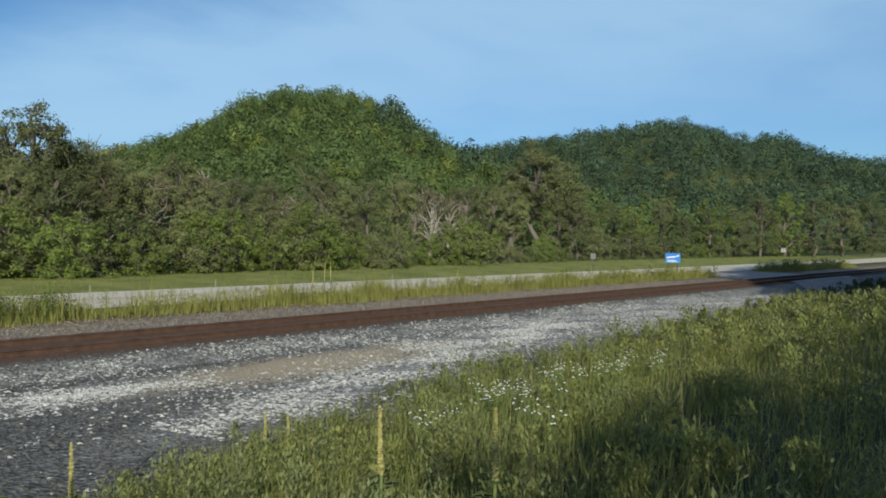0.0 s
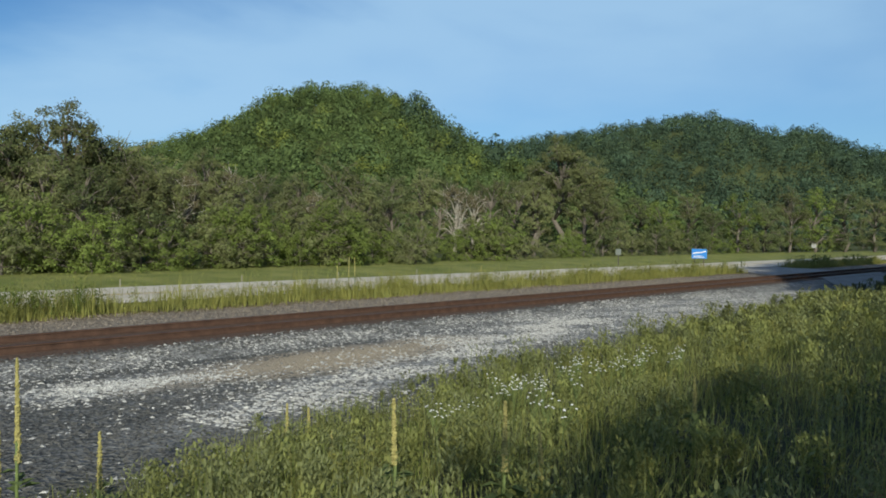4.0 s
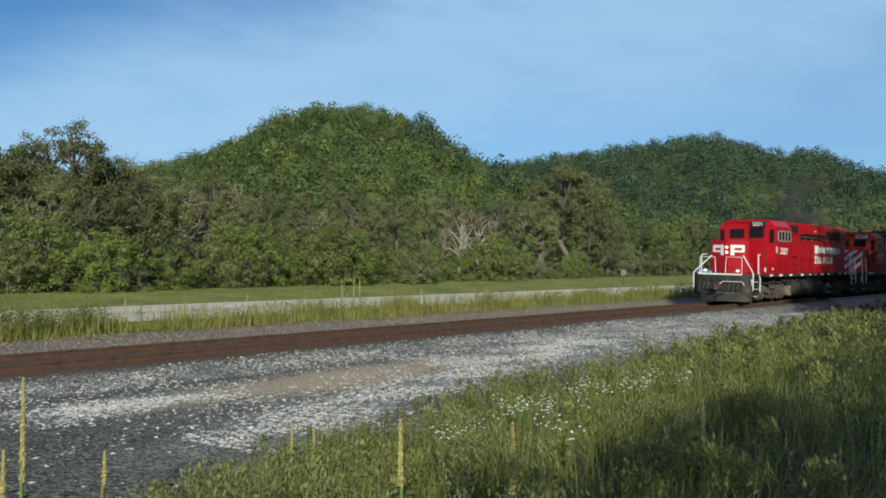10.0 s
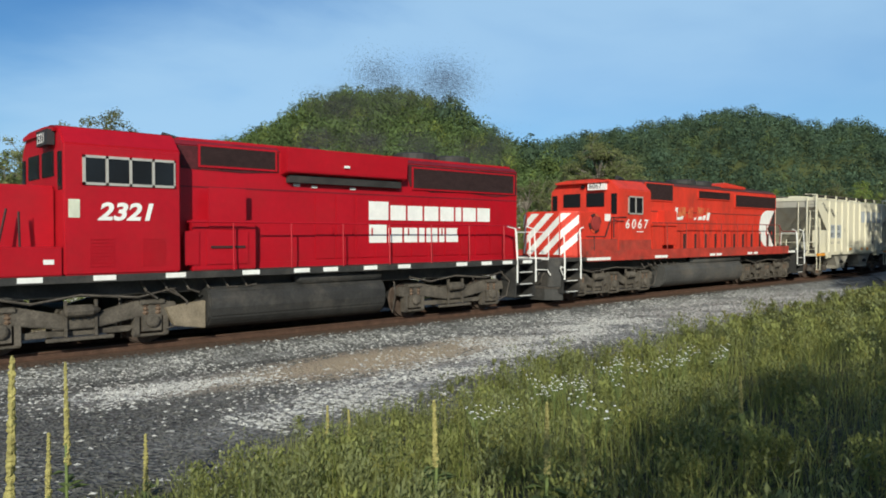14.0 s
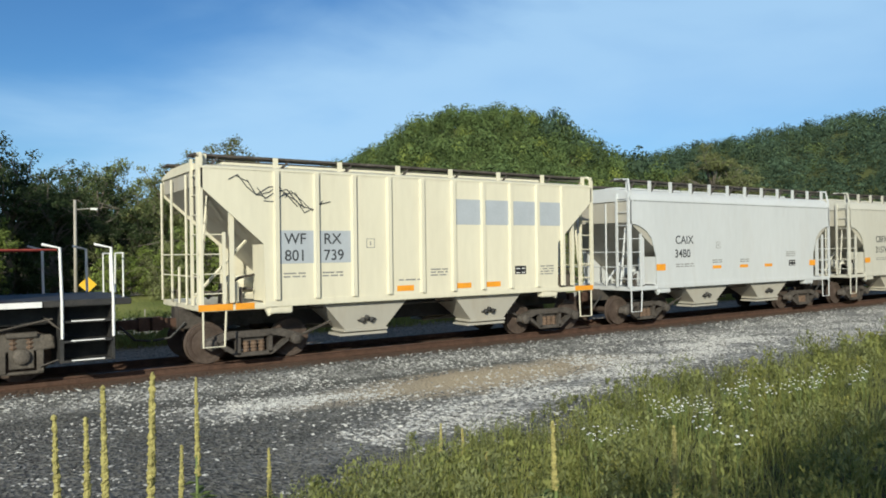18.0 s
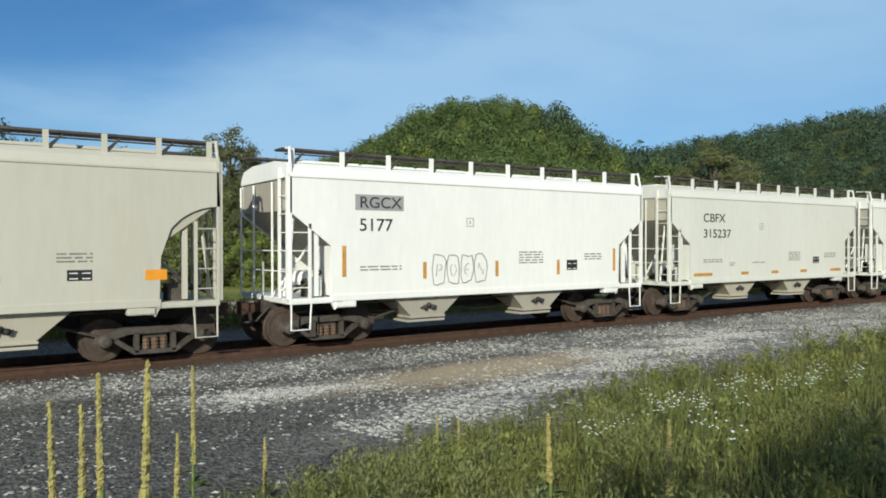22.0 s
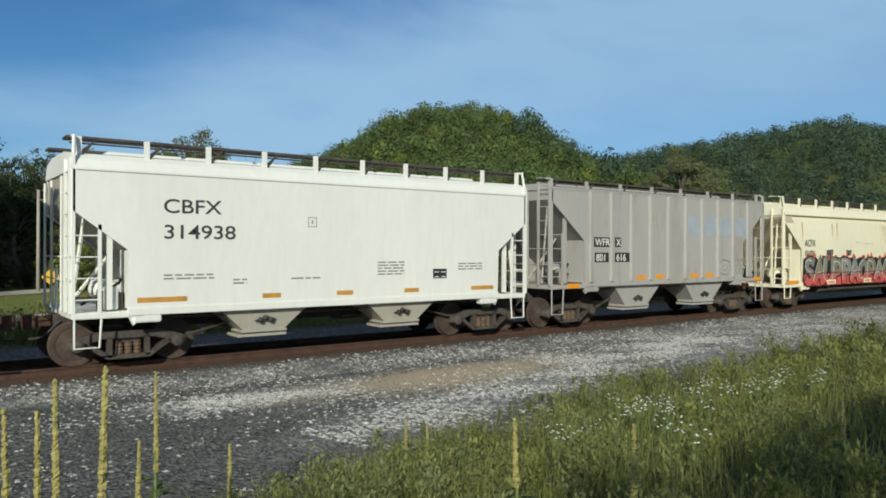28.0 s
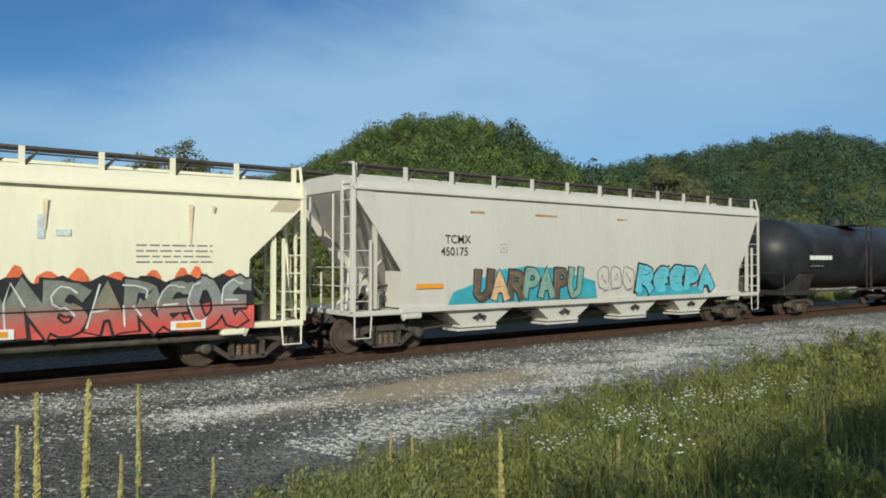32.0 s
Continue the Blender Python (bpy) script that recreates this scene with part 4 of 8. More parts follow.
def mullein(x, y, top, rng):
    z = float(land(x, y))
    h = top - z
    m = new("mullein")
    m.location = (x, y, z)
    s = Shape()
    s.tube([(0, 0, -0.05), (0.01, 0, h * 0.3), (0, 0.01, h * 0.62)], 0.014, 6, 0.011)
    part("stem", s, MULLEAF, m, "green woolly stem", smooth=True)
    sp = Shape()
    prof = []
    k = 64
    for i in range(k + 1):
        u = i / k
        r = (0.021 - 0.011 * u) * rng.uniform(0.85, 1.15) * (1.0 if 0 < i < k else 0.3)
        prof.append((h * (0.5 + 0.5 * u), r * rng.uniform(0.85, 1.15)))
    sp.lathe(prof, 7, axis="z")
    sp.v = [(x * q, y * q, z) for (x, y, z), q in ((v, rng.uniform(0.7, 1.35)) for v in sp.v)]
    part("flower_spike", sp, MULLEIN, m, "yellowish seed-studded spike")
    n = 24
    lf = np.zeros((n, 4, 3))
    for i in range(n):
        a, u = rng.uniform(0, 6.28), 0.02 + 0.53 * rng.random() ** 1.3
        d, sd = np.array([math.cos(a), math.sin(a), 0.35]), np.array([-math.sin(a), math.cos(a), 0])
        L = 0.27 * (1.15 - 1.5 * u)
        p = np.array([0, 0, u * h])
        lf[i] = [p, p + d * L * 0.5 + sd * L * 0.2, p + d * L - np.array([0, 0, 0.3 * L]), p + d * L * 0.5 - sd * L * 0.2]
    part("leaves", quads("leaves", lf.reshape(-1, 3), MULLEAF), MULLEAF, m)
    m.rotation_euler = (rng.uniform(-0.04, 0.04), rng.uniform(-0.04, 0.04), rng.uniform(0, 6))
    tagged(m, "tall mullein stalk with a yellow-green seed spike", "wild plant", "mullein stalks on the bank")


rng_m = random.Random(5)
for mx, my, mt in ((0.44, 4.0, 1.90), (0.55, 3.98, 1.87), (0.60, 3.75, 2.05), (0.67, 3.31, 2.17), (1.27, 5.15, 1.36), (1.59, 5.83, 1.71), (2.10, 5.68, 1.11),
                   (3.17, 3.49, 1.57), (4.58, 6.92, 0.72), (4.49, 6.33, 0.79), (3.27, 2.65, 1.68), (5.9, 2.75, 1.47), (4.2, 5.6, 0.75), (3.6, 2.62, 1.45), (18.6, 23.9, 1.6), (18.96, 23.85, 1.6), (18.09, 24.0, 1.3), (26.6, 23.7, 1.1)):
    mullein(mx, my, mt, rng_m)


def build_flowers():
    rng = random.Random(8)
    f = new("fleabane")
    part("stem", Shape().tube([(0, 0, -0.05), (0.01, 0, 0.2), (0, 0, 0.40)], 0.004, 5), MULLEAF, f)
    for k in range(7):
        a, r = rng.uniform(0, 6.28), rng.uniform(0.02, 0.10)
        e = (r * math.cos(a), r * math.sin(a), 0.60 + rng.uniform(-0.12, 0.06))
        part("flower_stalk", Shape().tube([(0, 0, 0.38), e], 0.0022, 4), MULLEAF, f)
        part("blossom", Shape().lathe([(e[2], 0.004), (e[2] + 0.004, 0.012), (e[2] + 0.008, 0.005)], 8, (e[0], e[1], 0), "z"), PETAL, f, "small white daisy head")
    spots = []
    for cx, cy, n, sp in ((6.9, 5.6, 14, 0.4), (8.0, 5.3, 12, 0.4), (8.5, 4.5, 6, 0.45), (5.4, 4.6, 7, 0.5), (9.6, 5.2, 5, 0.5), (4.2, 3.8, 3, 0.4), (6.4, 4.2, 4, 0.6)):
        for k in range(n):
            spots.append((rng.gauss(cx, sp), rng.gauss(cy, sp * 0.7)))
    for x, y in spots:
        o = copy_thing(f, pose(x, y, float(land(x, y)) + rng.uniform(-0.05, 0.12), 0, 0, rng.uniform(0, 360)))
        tagged(o, "white-flowered fleabane among the bank's grass", "wild flower", "white wild flowers")
    for c in list(f.children):
        bpy.data.objects.remove(c)
    bpy.data.objects.remove(f)


build_flowers()


# ---- train: materials and shared pieces ----
RED = mat("bright_red_paint", (0.40, 0.006, 0.015), 0.38, 0, 0.10, 0.8, dirt=(0.30, 0.02, 0.02), dirt_amt=0.35, dirt_scale=1.2, spec=0.4)
ORANGE_RED = mat("faded_orange_red_paint", (0.62, 0.045, 0.025), 0.55, 0, 0.12, 0.8, dirt=(0.26, 0.045, 0.03), dirt_amt=0.75, dirt_scale=1.1, stretch=(1.2, 1.2, 0.5))
BLACK = mat("black_underframe", (0.036, 0.035, 0.034), 0.6, 0, 0.3, 2, dirt=(0.11, 0.095, 0.08), dirt_amt=0.6, dirt_scale=1.6)
GRIME = mat("dusty_truck_steel", (0.088, 0.076, 0.066), 0.8, 0.1, 0.35, 3, dirt=(0.035, 0.028, 0.024), dirt_amt=0.85, dirt_scale=2.0, bump=0.3)
LOCOGRIME = mat("oily_truck_steel", (0.105, 0.09, 0.074), 0.8, 0.05, 0.4, 3, dirt=(0.035, 0.03, 0.027), dirt_amt=0.85, dirt_scale=2.0, bump=0.3)
WHEEL = mat("brown_wheel_steel", (0.10, 0.074, 0.06), 0.7, 0.3, 0.3, 5, dirt=(0.07, 0.04, 0.03), dirt_amt=0.6, dirt_scale=3)
BRIGHTRIM = mat("worn_wheel_tread", (0.42, 0.38, 0.34), 0.35, 0.8, 0.15, 5)
SPRING = mat("brown_springs", (0.15, 0.10, 0.07), 0.85, 0.1, 0.3, 8)
WHITEP = mat("white_paint", (0.80, 0.79, 0.76), 0.5, 0, 0.08, 3)
GLASS = mat("dark_cab_glass", (0.012, 0.013, 0.015), 0.12, 0, 0.05, 2, spec=0.35)
GRILLE = mat("dark_grille", (0.05, 0.028, 0.028), 0.7, 0.2, 0.3, 6)
CHAR = mat("dark_lettering", (0.05, 0.055, 0.06), 0.7, 0, 0.15, 4)
FAINT = mat("faded_stencil", (0.24, 0.235, 0.22), 0.8, 0, 0.2, 6)
SEAM = mat("dark_roof_seam", (0.13, 0.13, 0.125), 0.8, 0, 0.25, 3)
ORANGE = mat("orange_reflector", (0.80, 0.32, 0.03), 0.5, 0, 0.1, 5)
AMBER = mat("aged_reflector", (0.55, 0.28, 0.06), 0.6, 0, 0.2, 5)
BLUEGREY = mat("blue_grey_patch", (0.40, 0.43, 0.46), 0.6, 0, 0.06, 2)
BLACKP = mat("black_patch", (0.03, 0.03, 0.032), 0.6, 0, 0.1, 2)
TANKBLACK = mat("black_tank_paint", (0.025, 0.026, 0.03), 0.45, 0, 0.3, 1.0, dirt=(0.10, 0.10, 0.11), dirt_amt=0.4, dirt_scale=0.9)


def lamp_mat():
    m = bpy.data.materials.new("lit_headlamp")
    m.use_nodes = True
    b = m.node_tree.nodes["Principled BSDF"]
    b.inputs["Base Color"].default_value = (0.9, 0.85, 0.7, 1)
    b.inputs["Emission Color"].default_value = (1, 0.93, 0.78, 1)
    b.inputs["Emission Strength"].default_value = 0.9
    return m


LIT = lamp_mat()
WHEELSETS = []                 # (wheel set, its pose in its truck, radius)
VEHICLES = []                  # (vehicle, place in the train)
NEAR = -1.55


def car_paint(name, col, rust=0.25, dark=(0.30, 0.24, 0.17), streak=True):
    """Car paint with runs of dirt down the sides."""
    return mat(name, col, 0.55, 0, 0.045, 0.5, dirt=dark, dirt_amt=rust, dirt_scale=1.0, stretch=(1.6, 1.6, 0.35) if streak else (1, 1, 1), spec=0.3, bump=0.12, bump_scale=1.3)


def lettering(text, x, z, height, material, parent, name="lettering", wide=1.0, y=NEAR - 0.006, label="", bold=0.012, slant=0.0):
    """Painted letters on a side sheet, cap height in metres, lower left corner at x, z."""
    cu = bpy.data.curves.new(name, "FONT")
    cu.body, cu.size, cu.extrude = text, height / 0.69, 0.001
    cu.offset, cu.shear = bold * height, slant
    tmp = bpy.data.objects.new(name, cu)
    me = bpy.data.meshes.new_from_object(tmp)
    bpy.data.objects.remove(tmp)
    me.materials.clear()
    me.materials.append(material)
    o = part(name, me, material, parent, label)
    o.matrix_local = pose(x, y, z, 90, 0, 0) @ Matrix.Diagonal((wide, 1, 1, 1))
    return o


def plate(name, x0, z0, x1, z1, material, parent, label="", y=NEAR, proud=0.004):
    return part(name, Shape().box(x0, y - proud, z0, x1, y + 0.002, z1), material, parent, label)


def stencil(x, z, w, rows, parent, seed=0, material=None, gap=0.07):
    """Small print that cannot be read: plain bars."""
    rng = random.Random(seed)
    s = Shape()
    for k in range(rows):
        a = x
        while a < x + w:
            b = min(x + w, a + rng.uniform(0.12, 0.3))
            s.box(a, NEAR - 0.004, z - k * gap, b, NEAR - 0.001, z - k * gap + 0.032)
            a = b + 0.05
    return part("small_print", s, material or FAINT, parent)


def freight_truck(parent, x, mat_frame=None, wheel_r=0.42, base=0.93):
    """Two-axle bogie: side frames with openings, spring nests, bolster, wheel sets with bearings."""
    mf = mat_frame or GRIME
    t = part("truck", Shape().box(-0.22, -1.05, 0.36, 0.22, 1.05, 0.62), mf, parent, "dusty steel truck")
    t.location = (x, 0, 0)
    for sy in (-1, 1):
        s = Shape()
        y0, y1 = sy * 0.98, sy * 1.14
        bars = [[(-1.12, 0.36), (-1.08, 0.52), (-0.62, 0.66), (0.62, 0.66), (1.08, 0.52), (1.12, 0.36), (0.80, 0.36), (0.70, 0.46), (0.48, 0.52), (-0.48, 0.52), (-0.70, 0.46), (-0.80, 0.36)],
                [(-0.86, 0.44), (-0.40, 0.12), (0.40, 0.12), (0.86, 0.44), (0.72, 0.46), (0.36, 0.21), (-0.36, 0.21), (-0.72, 0.46)],
                [(-0.40, 0.15), (-0.30, 0.15), (-0.30, 0.56), (-0.40, 0.56)], [(0.30, 0.15), (0.40, 0.15), (0.40, 0.56), (0.30, 0.56)]]
        for b in bars:
            s.prism(b, y0, y1)
        part("side_frame", s, mf, t, bevel=0.012)
        n = Shape()
        for k in (-0.17, 0.0, 0.17):
            n.lathe([(0.20 + 0.035 * i, 0.075 if i % 2 else 0.06) for i in range(8)], 8, (k, sy * 1.05, 0), "z")
        part("spring_nest", n, SPRING, t, "brown coil springs")
        for sx in (-base, base):
            c = Shape().lathe([(1.10 * sy, 0.13), (1.19 * sy, 0.12), (1.22 * sy, 0.06)], 10, (sx, 0, wheel_r + 0.0))
            part("bearing_cap", c, mf, t)
    part("brake_beam", Shape().box(-0.5, -0.66, 0.22, 0.5, 0.66, 0.40), BLACK, t)
    for sx in (-base, base):
        w = Shape()
        prof = [(-0.86, 0.02), (-0.86, 0.10), (-0.84, 0.13), (-0.82, wheel_r - 0.1), (-0.83, wheel_r - 0.06), (-0.83, wheel_r), (-0.71, wheel_r), (-0.70, wheel_r + 0.03), (-0.67, wheel_r + 0.03), (-0.68, wheel_r - 0.08), (-0.72, 0.12), (-0.6, 0.085)]
        prof = prof + [(-a, b) for a, b in reversed(prof)]
        ws = part("wheel_set", Shape().lathe(prof, 28).mesh("wheel_set", WHEEL, smooth=False), WHEEL, t, "brown steel wheels on their axle")
        ws.location = (sx, 0, wheel_r)
        WHEELSETS.append((ws, (sx, 0, wheel_r), wheel_r))
    return t


def coupler(parent, x, sgn):
    s = Shape()
    s.box(min(x, x + sgn * 0.42), -0.09, 0.74, max(x, x + sgn * 0.42), 0.09, 0.94)
    s.prism([(x + sgn * 0.40, -0.16), (x + sgn * 0.62, -0.17), (x + sgn * 0.66, 0.02), (x + sgn * 0.55, 0.15), (x + sgn * 0.40, 0.12)], 0.70, 0.98, "z")
    part("coupler", s, RUSTY, parent, "rusty knuckle coupler", bevel=0.015)
    h = Shape().tube([(x, -0.35, 0.85), (x + sgn * 0.3, -0.32, 0.55), (x + sgn * 0.62, -0.2, 0.5)], 0.028, 6)
    part("air_hose", h, BLACK, parent)


def ladder(parent, x0, x1, z0, z1, z1b, material, y=NEAR + 0.03, rungs=0.40, axis="x", name="ladder"):
    """Two stiles and rungs; the second stile may be shorter."""
    s = Shape()
    P = (lambda a, z: (a, y, z)) if axis == "x" else (lambda a, z: (y, a, z))
    for a, top in ((x0, z1), (x1, z1b)):
        p = P(a, z0)
        q = P(a, top)
        s.box(p[0] - 0.03, p[1] - 0.03, z0, q[0] + 0.03, q[1] + 0.03, top)
    z = z0 + 0.25
    while z < min(z1, z1b) - 0.05:
        s.tube([P(x0, z), P(x1, z)], 0.014, 5)
        z += rungs
    part(name, s, material, parent)


def hopper(label, c, H, paint, under=None, cut=(3.0, 1.0, 2.3, 0.0), eave=3.76, sill=1.10, ribs=(), bays=((-1.84, 0.94), (1.68, 0.96)), convex=0.0, arch=False, trucks=4.5, walkway_dark=True, post_gap=1.12, roof_rise=0.30):
    """Covered hopper: side sheets cut away at the ends, slope sheets, roof with running boards, bays with gates, ladders, platforms, trucks."""
    car = new("hopper_car")
    tagged(car, label, "railway wagon", "cars of the freight train")
    under = under or paint
    zc, dx, zd, _ = cut
    W = -NEAR
    for sy in (-1, 1):
        y0, y1 = sy * W, sy * (W - 0.03)
        if arch:
            curve = [(-H + dx * k / 6, zd + (zc - zd) * math.sqrt(max(0, 1 - (k / 6) ** 2))) for k in range(7)]
        else:
            curve = [(-H + 0.02, zc), (-H + dx, zd)]
        left = [(-H + 0.02, eave)] + curve + [(-H + dx + 0.03, sill)]
        outline = left + [(-a, b) for a, b in reversed(left)]
        if convex:
            s = Shape()
            xs_of = lambda z: max([-H + dx + 0.03 if z < zd else -H + 0.02 + (zc - z) / (zc - zd) * dx if z < zc else -H + 0.02])
            zs = sorted({sill + (eave - sill) * k / 10 for k in range(11)} | {zd, zc})
            for za, zb in zip(zs[:-1], zs[1:]):
                ya = sy * (W - convex + convex * max(0.0, math.sin(math.pi * (za - sill) / (eave - sill))) ** 0.7)
                yb = sy * (W - convex + convex * max(0.0, math.sin(math.pi * (zb - sill) / (eave - sill))) ** 0.7)
                xa, xb = xs_of(za), xs_of(zb)
                s.poly([(xa, ya, za), (-xa, ya, za), (-xb, yb, zb), (xb, yb, zb)])
                s.poly([(xa, ya - sy * 0.02, za), (-xa, ya - sy * 0.02, za), (-xb, yb - sy * 0.02, zb), (xb, yb - sy * 0.02, zb)])
            part("side_sheet", s, paint, car, smooth=True)
        else:
            part("side_sheet", Shape().prism(outline, y0, y1), paint, car)
        part("side_sill", Shape().box(-H + dx, sy * (W + 0.02), sill - 0.13, H - dx, sy * (W - 0.1), sill + 0.02), paint, car, bevel=0.01)
        for rx in ribs:
            if sy < 0:
                r = Shape().prism([(rx - 0.07, NEAR + 0.005), (rx - 0.045, NEAR - 0.07), (rx + 0.045, NEAR - 0.07), (rx + 0.07, NEAR + 0.005)], sill + 0.02, eave - 0.02, "z")
                part("side_post", r, paint, car)
    # roof, with a lip at the eave
    half = [(-W - 0.012, eave - 0.02), (-W - 0.012, eave + 0.02), (-W + 0.07, eave + 0.62 * roof_rise), (-W + 0.22, eave + roof_rise), (-0.7, eave + roof_rise + 0.09)]
    prof = half + [(-a, b) for a, b in reversed(half)]
    part("roof", Shape().prism(prof, -H, H, "x"), paint, car)
    hw = (2 * H - 1.6) / 12 - 0.05
    hat = Shape().box(-hw, -0.3, eave + roof_rise + 0.05, hw, 0.3, eave + roof_rise + 0.2).mesh("hatch_cover", paint, 0.02)
    for k in range(6):
        part("hatch_cover", hat, paint, car).location = (-H + 0.8 + (k + 0.5) * (2 * H - 1.6) / 6, 0, 0)
    top = eave + roof_rise + (0.29 if roof_rise > 0.2 else 0.18)
    for sy in (-1, 1):
        part("running_board", Shape().box(-H - 0.05, sy * 1.28, top, H + 0.05, sy * 0.82, top + 0.045), GRIME if walkway_dark else paint, car, "grey grated roof walk")
        part("walk_rail", Shape().tube([(-H, sy * 1.28, top - 0.09), (H, sy * 1.28, top - 0.09)], 0.018, 5), GRIME, car)
    post = Shape().prism([(-0.05, top - 0.40), (0.05, top - 0.40), (0.05, top + 0.03), (-0.05, top + 0.03)], -1.36, -1.30).mesh("walk_bracket", paint)
    gus = Shape().prism([(0.05, top - 0.34), (0.28, top - 0.06), (0.28, top - 0.02), (0.05, top - 0.22)], -1.36, -1.33).mesh("bracket_gusset", GRIME)
    n = int(2 * H / post_gap)
    for k in range(n):
        o = new("bracket_gusset", gus)
        o.parent = car
        o.location = (-H + 0.15 + k * (2 * H - 0.3) / n, 0, 0)
    for k in range(n + 1):
        o = new("walk_bracket", post)
        o.parent = car
        o.location = (-H + 0.15 + k * (2 * H - 0.3) / n, 0, 0)
    # slope sheets at both ends and a shear plate under them
    for e in (-1, 1):
        s = Shape().prism([(e * (H - 0.04), eave), (e * (H - 0.04), zc + 0.05), (e * (H - dx - 1.5), sill), (e * (H - dx - 1.65), sill), (e * (H - 0.5), eave)], -W + 0.05, W - 0.05)
        part("slope_sheet", s, under, car)
        part("end_sheet", Shape().box(min(e * (H - dx - 0.02), e * (H - dx - 0.05)), -W + 0.06, sill, max(e * (H - dx - 0.02), e * (H - dx - 0.05)), -W + 0.75, zd), paint, car)
        part("end_platform", Shape().box(min(e * H, e * (H - dx - 0.3)), -W, sill - 0.16, max(e * H, e * (H - dx - 0.3)), W, sill - 0.04), paint, car, bevel=0.015)
        part("jacking_pad", Shape().box(min(e * (H - dx - 0.1), e * (H - dx - 0.62)), -W - 0.02, sill - 0.27, max(e * (H - dx - 0.1), e * (H - dx - 0.62)), -W + 0.2, sill - 0.12), paint, car, bevel=0.02)
        ladder(car, e * (H - 0.03), e * (H - 0.48), sill - 0.05, eave + 0.28, min(zc - 0.25, 2.75), paint)
        ladder(car, -W + 0.05, -W + 0.5, sill - 0.05, eave + 0.2, eave + 0.2, paint, y=e * (H + 0.03), axis="y", name="end_ladder")
        st = Shape().tube([(e * (H - 0.05), -W + 0.03, sill - 0.1), (e * (H - 0.05), -W + 0.03, 0.42), (e * (H - 0.48), -W + 0.03, 0.42), (e * (H - 0.52), -W + 0.03, sill - 0.1)], 0.022, 5)
        part("stirrup_step", st, paint, car)
        for z in (sill + 0.55, sill + 1.0):
            part("end_rail", Shape().tube([(e * (H + 0.02), -W + 0.02, z), (e * (H + 0.02), W - 0.02, z)], 0.016, 5), paint, car)
        for y in (-0.6, 0.0, 0.6, W - 0.05):
            part("end_post", Shape().tube([(e * (H + 0.02), y, sill - 0.05), (e * (H + 0.02), y, eave * (0.98 if abs(y) > 0.5 else 0.5))], 0.028, 5), paint, car)
        part("roof_grab", Shape().tube([(e * (H - 0.03), -W + 0.03, eave + 0.2), (e * (H - 0.05), -W + 0.10, top + 0.02), (e * (H - 0.05), -0.9, top + 0.05)], 0.035, 6), paint, car)
        # brake gear, braces and pipes on the end platform
        part("slope_brace", Shape().tube([(e * (H - 0.06), -W + 0.45, sill), (e * (H - 0.3), -W + 0.45, zc)], 0.035, 5).tube([(e * (H - 0.1), -0.4, sill), (e * (H - dx - 0.2), -0.4, zd + 0.3)], 0.035, 5), paint, car)
        part("slope_post", Shape().box(min(e * (H - 0.62), e * (H - 0.72)), -W + 0.10, sill, max(e * (H - 0.62), e * (H - 0.72)), -W + 0.18, zc - 0.1), paint, car)
        part("platform_gear", Shape().box(min(e * (H - 0.55), e * (H - 0.95)), -1.25, sill - 0.04, max(e * (H - 0.55), e * (H - 0.95)), -0.85, sill + 0.3).tube([(e * (H - 0.2), -1.3, sill + 0.1), (e * (H - 0.9), -1.2, sill + 0.5), (e * (H - dx), -0.9, sill + 0.55)], 0.03, 5).tube([(e * (H - 0.15), -1.0, sill + 0.2), (e * (H - 1.0), -0.95, sill + 0.16)], 0.045, 6), GRIME, car, "brake gear on the end platform")
        part("sill_bracket", Shape().prism([(e * (H - dx), sill - 0.12), (e * (H - dx - 0.35), sill - 0.12), (e * (H - dx - 0.1), sill - 0.32)], -W + 0.02, -W + 0.1), paint, car)
        if e > 0:
            wh = Shape()
            ring = [(H + 0.06, -0.75 + 0.26 * math.cos(radians(k * 30)), sill + 1.15 + 0.26 * math.sin(radians(k * 30))) for k in range(13)]
            wh.tube(ring, 0.018, 5).tube([ring[0], ring[6]], 0.014, 4).tube([ring[3], ring[9]], 0.014, 4)
            part("brake_wheel", wh, paint, car, "round hand brake wheel")
        freight_truck(car, e * trucks)
        coupler(car, e * H, e)
        part("draft_sill", Shape().box(min(e * (H - 2.4), e * (H + 0.12)), -0.32, 0.72, max(e * (H - 2.4), e * (H + 0.12)), 0.32, sill - 0.14), GRIME, car)
    part("centre_sill", Shape().box(-H + 2.0, -0.25, 0.62, H - 2.0, 0.25, sill), BLACK, car)
    # brake gear on the leading platform
    part("air_reservoir", Shape().lathe([(-0.42, 0.05), (-0.36, 0.19), (0.36, 0.19), (0.42, 0.05)], 12, (-H + dx - 0.1, -0.55, sill + 0.35), "x"), paint, car, smooth=True)
    part("brake_cylinder", Shape().lathe([(0.0, 0.14), (0.3, 0.14), (0.34, 0.04), (0.7, 0.03)], 10, (-H + 0.55, -1.0, sill + 0.25), "x"), GRIME, car)
    part("valve_box", Shape().box(-H + 0.6, -1.35, sill - 0.02, -H + 0.85, -1.1, sill + 0.42), paint, car, bevel=0.02)
    for pts in ([(-H + 2.6, -1.0, 0.52), (-trucks + 1.1, -1.1, 0.5), (-2.2, -0.9, 0.78)], [(trucks - 1.0, -1.0, 0.5), (2.4, -0.9, 0.8)]):
        part("brake_rod", Shape().tube(pts, 0.03, 5), GRIME, car)
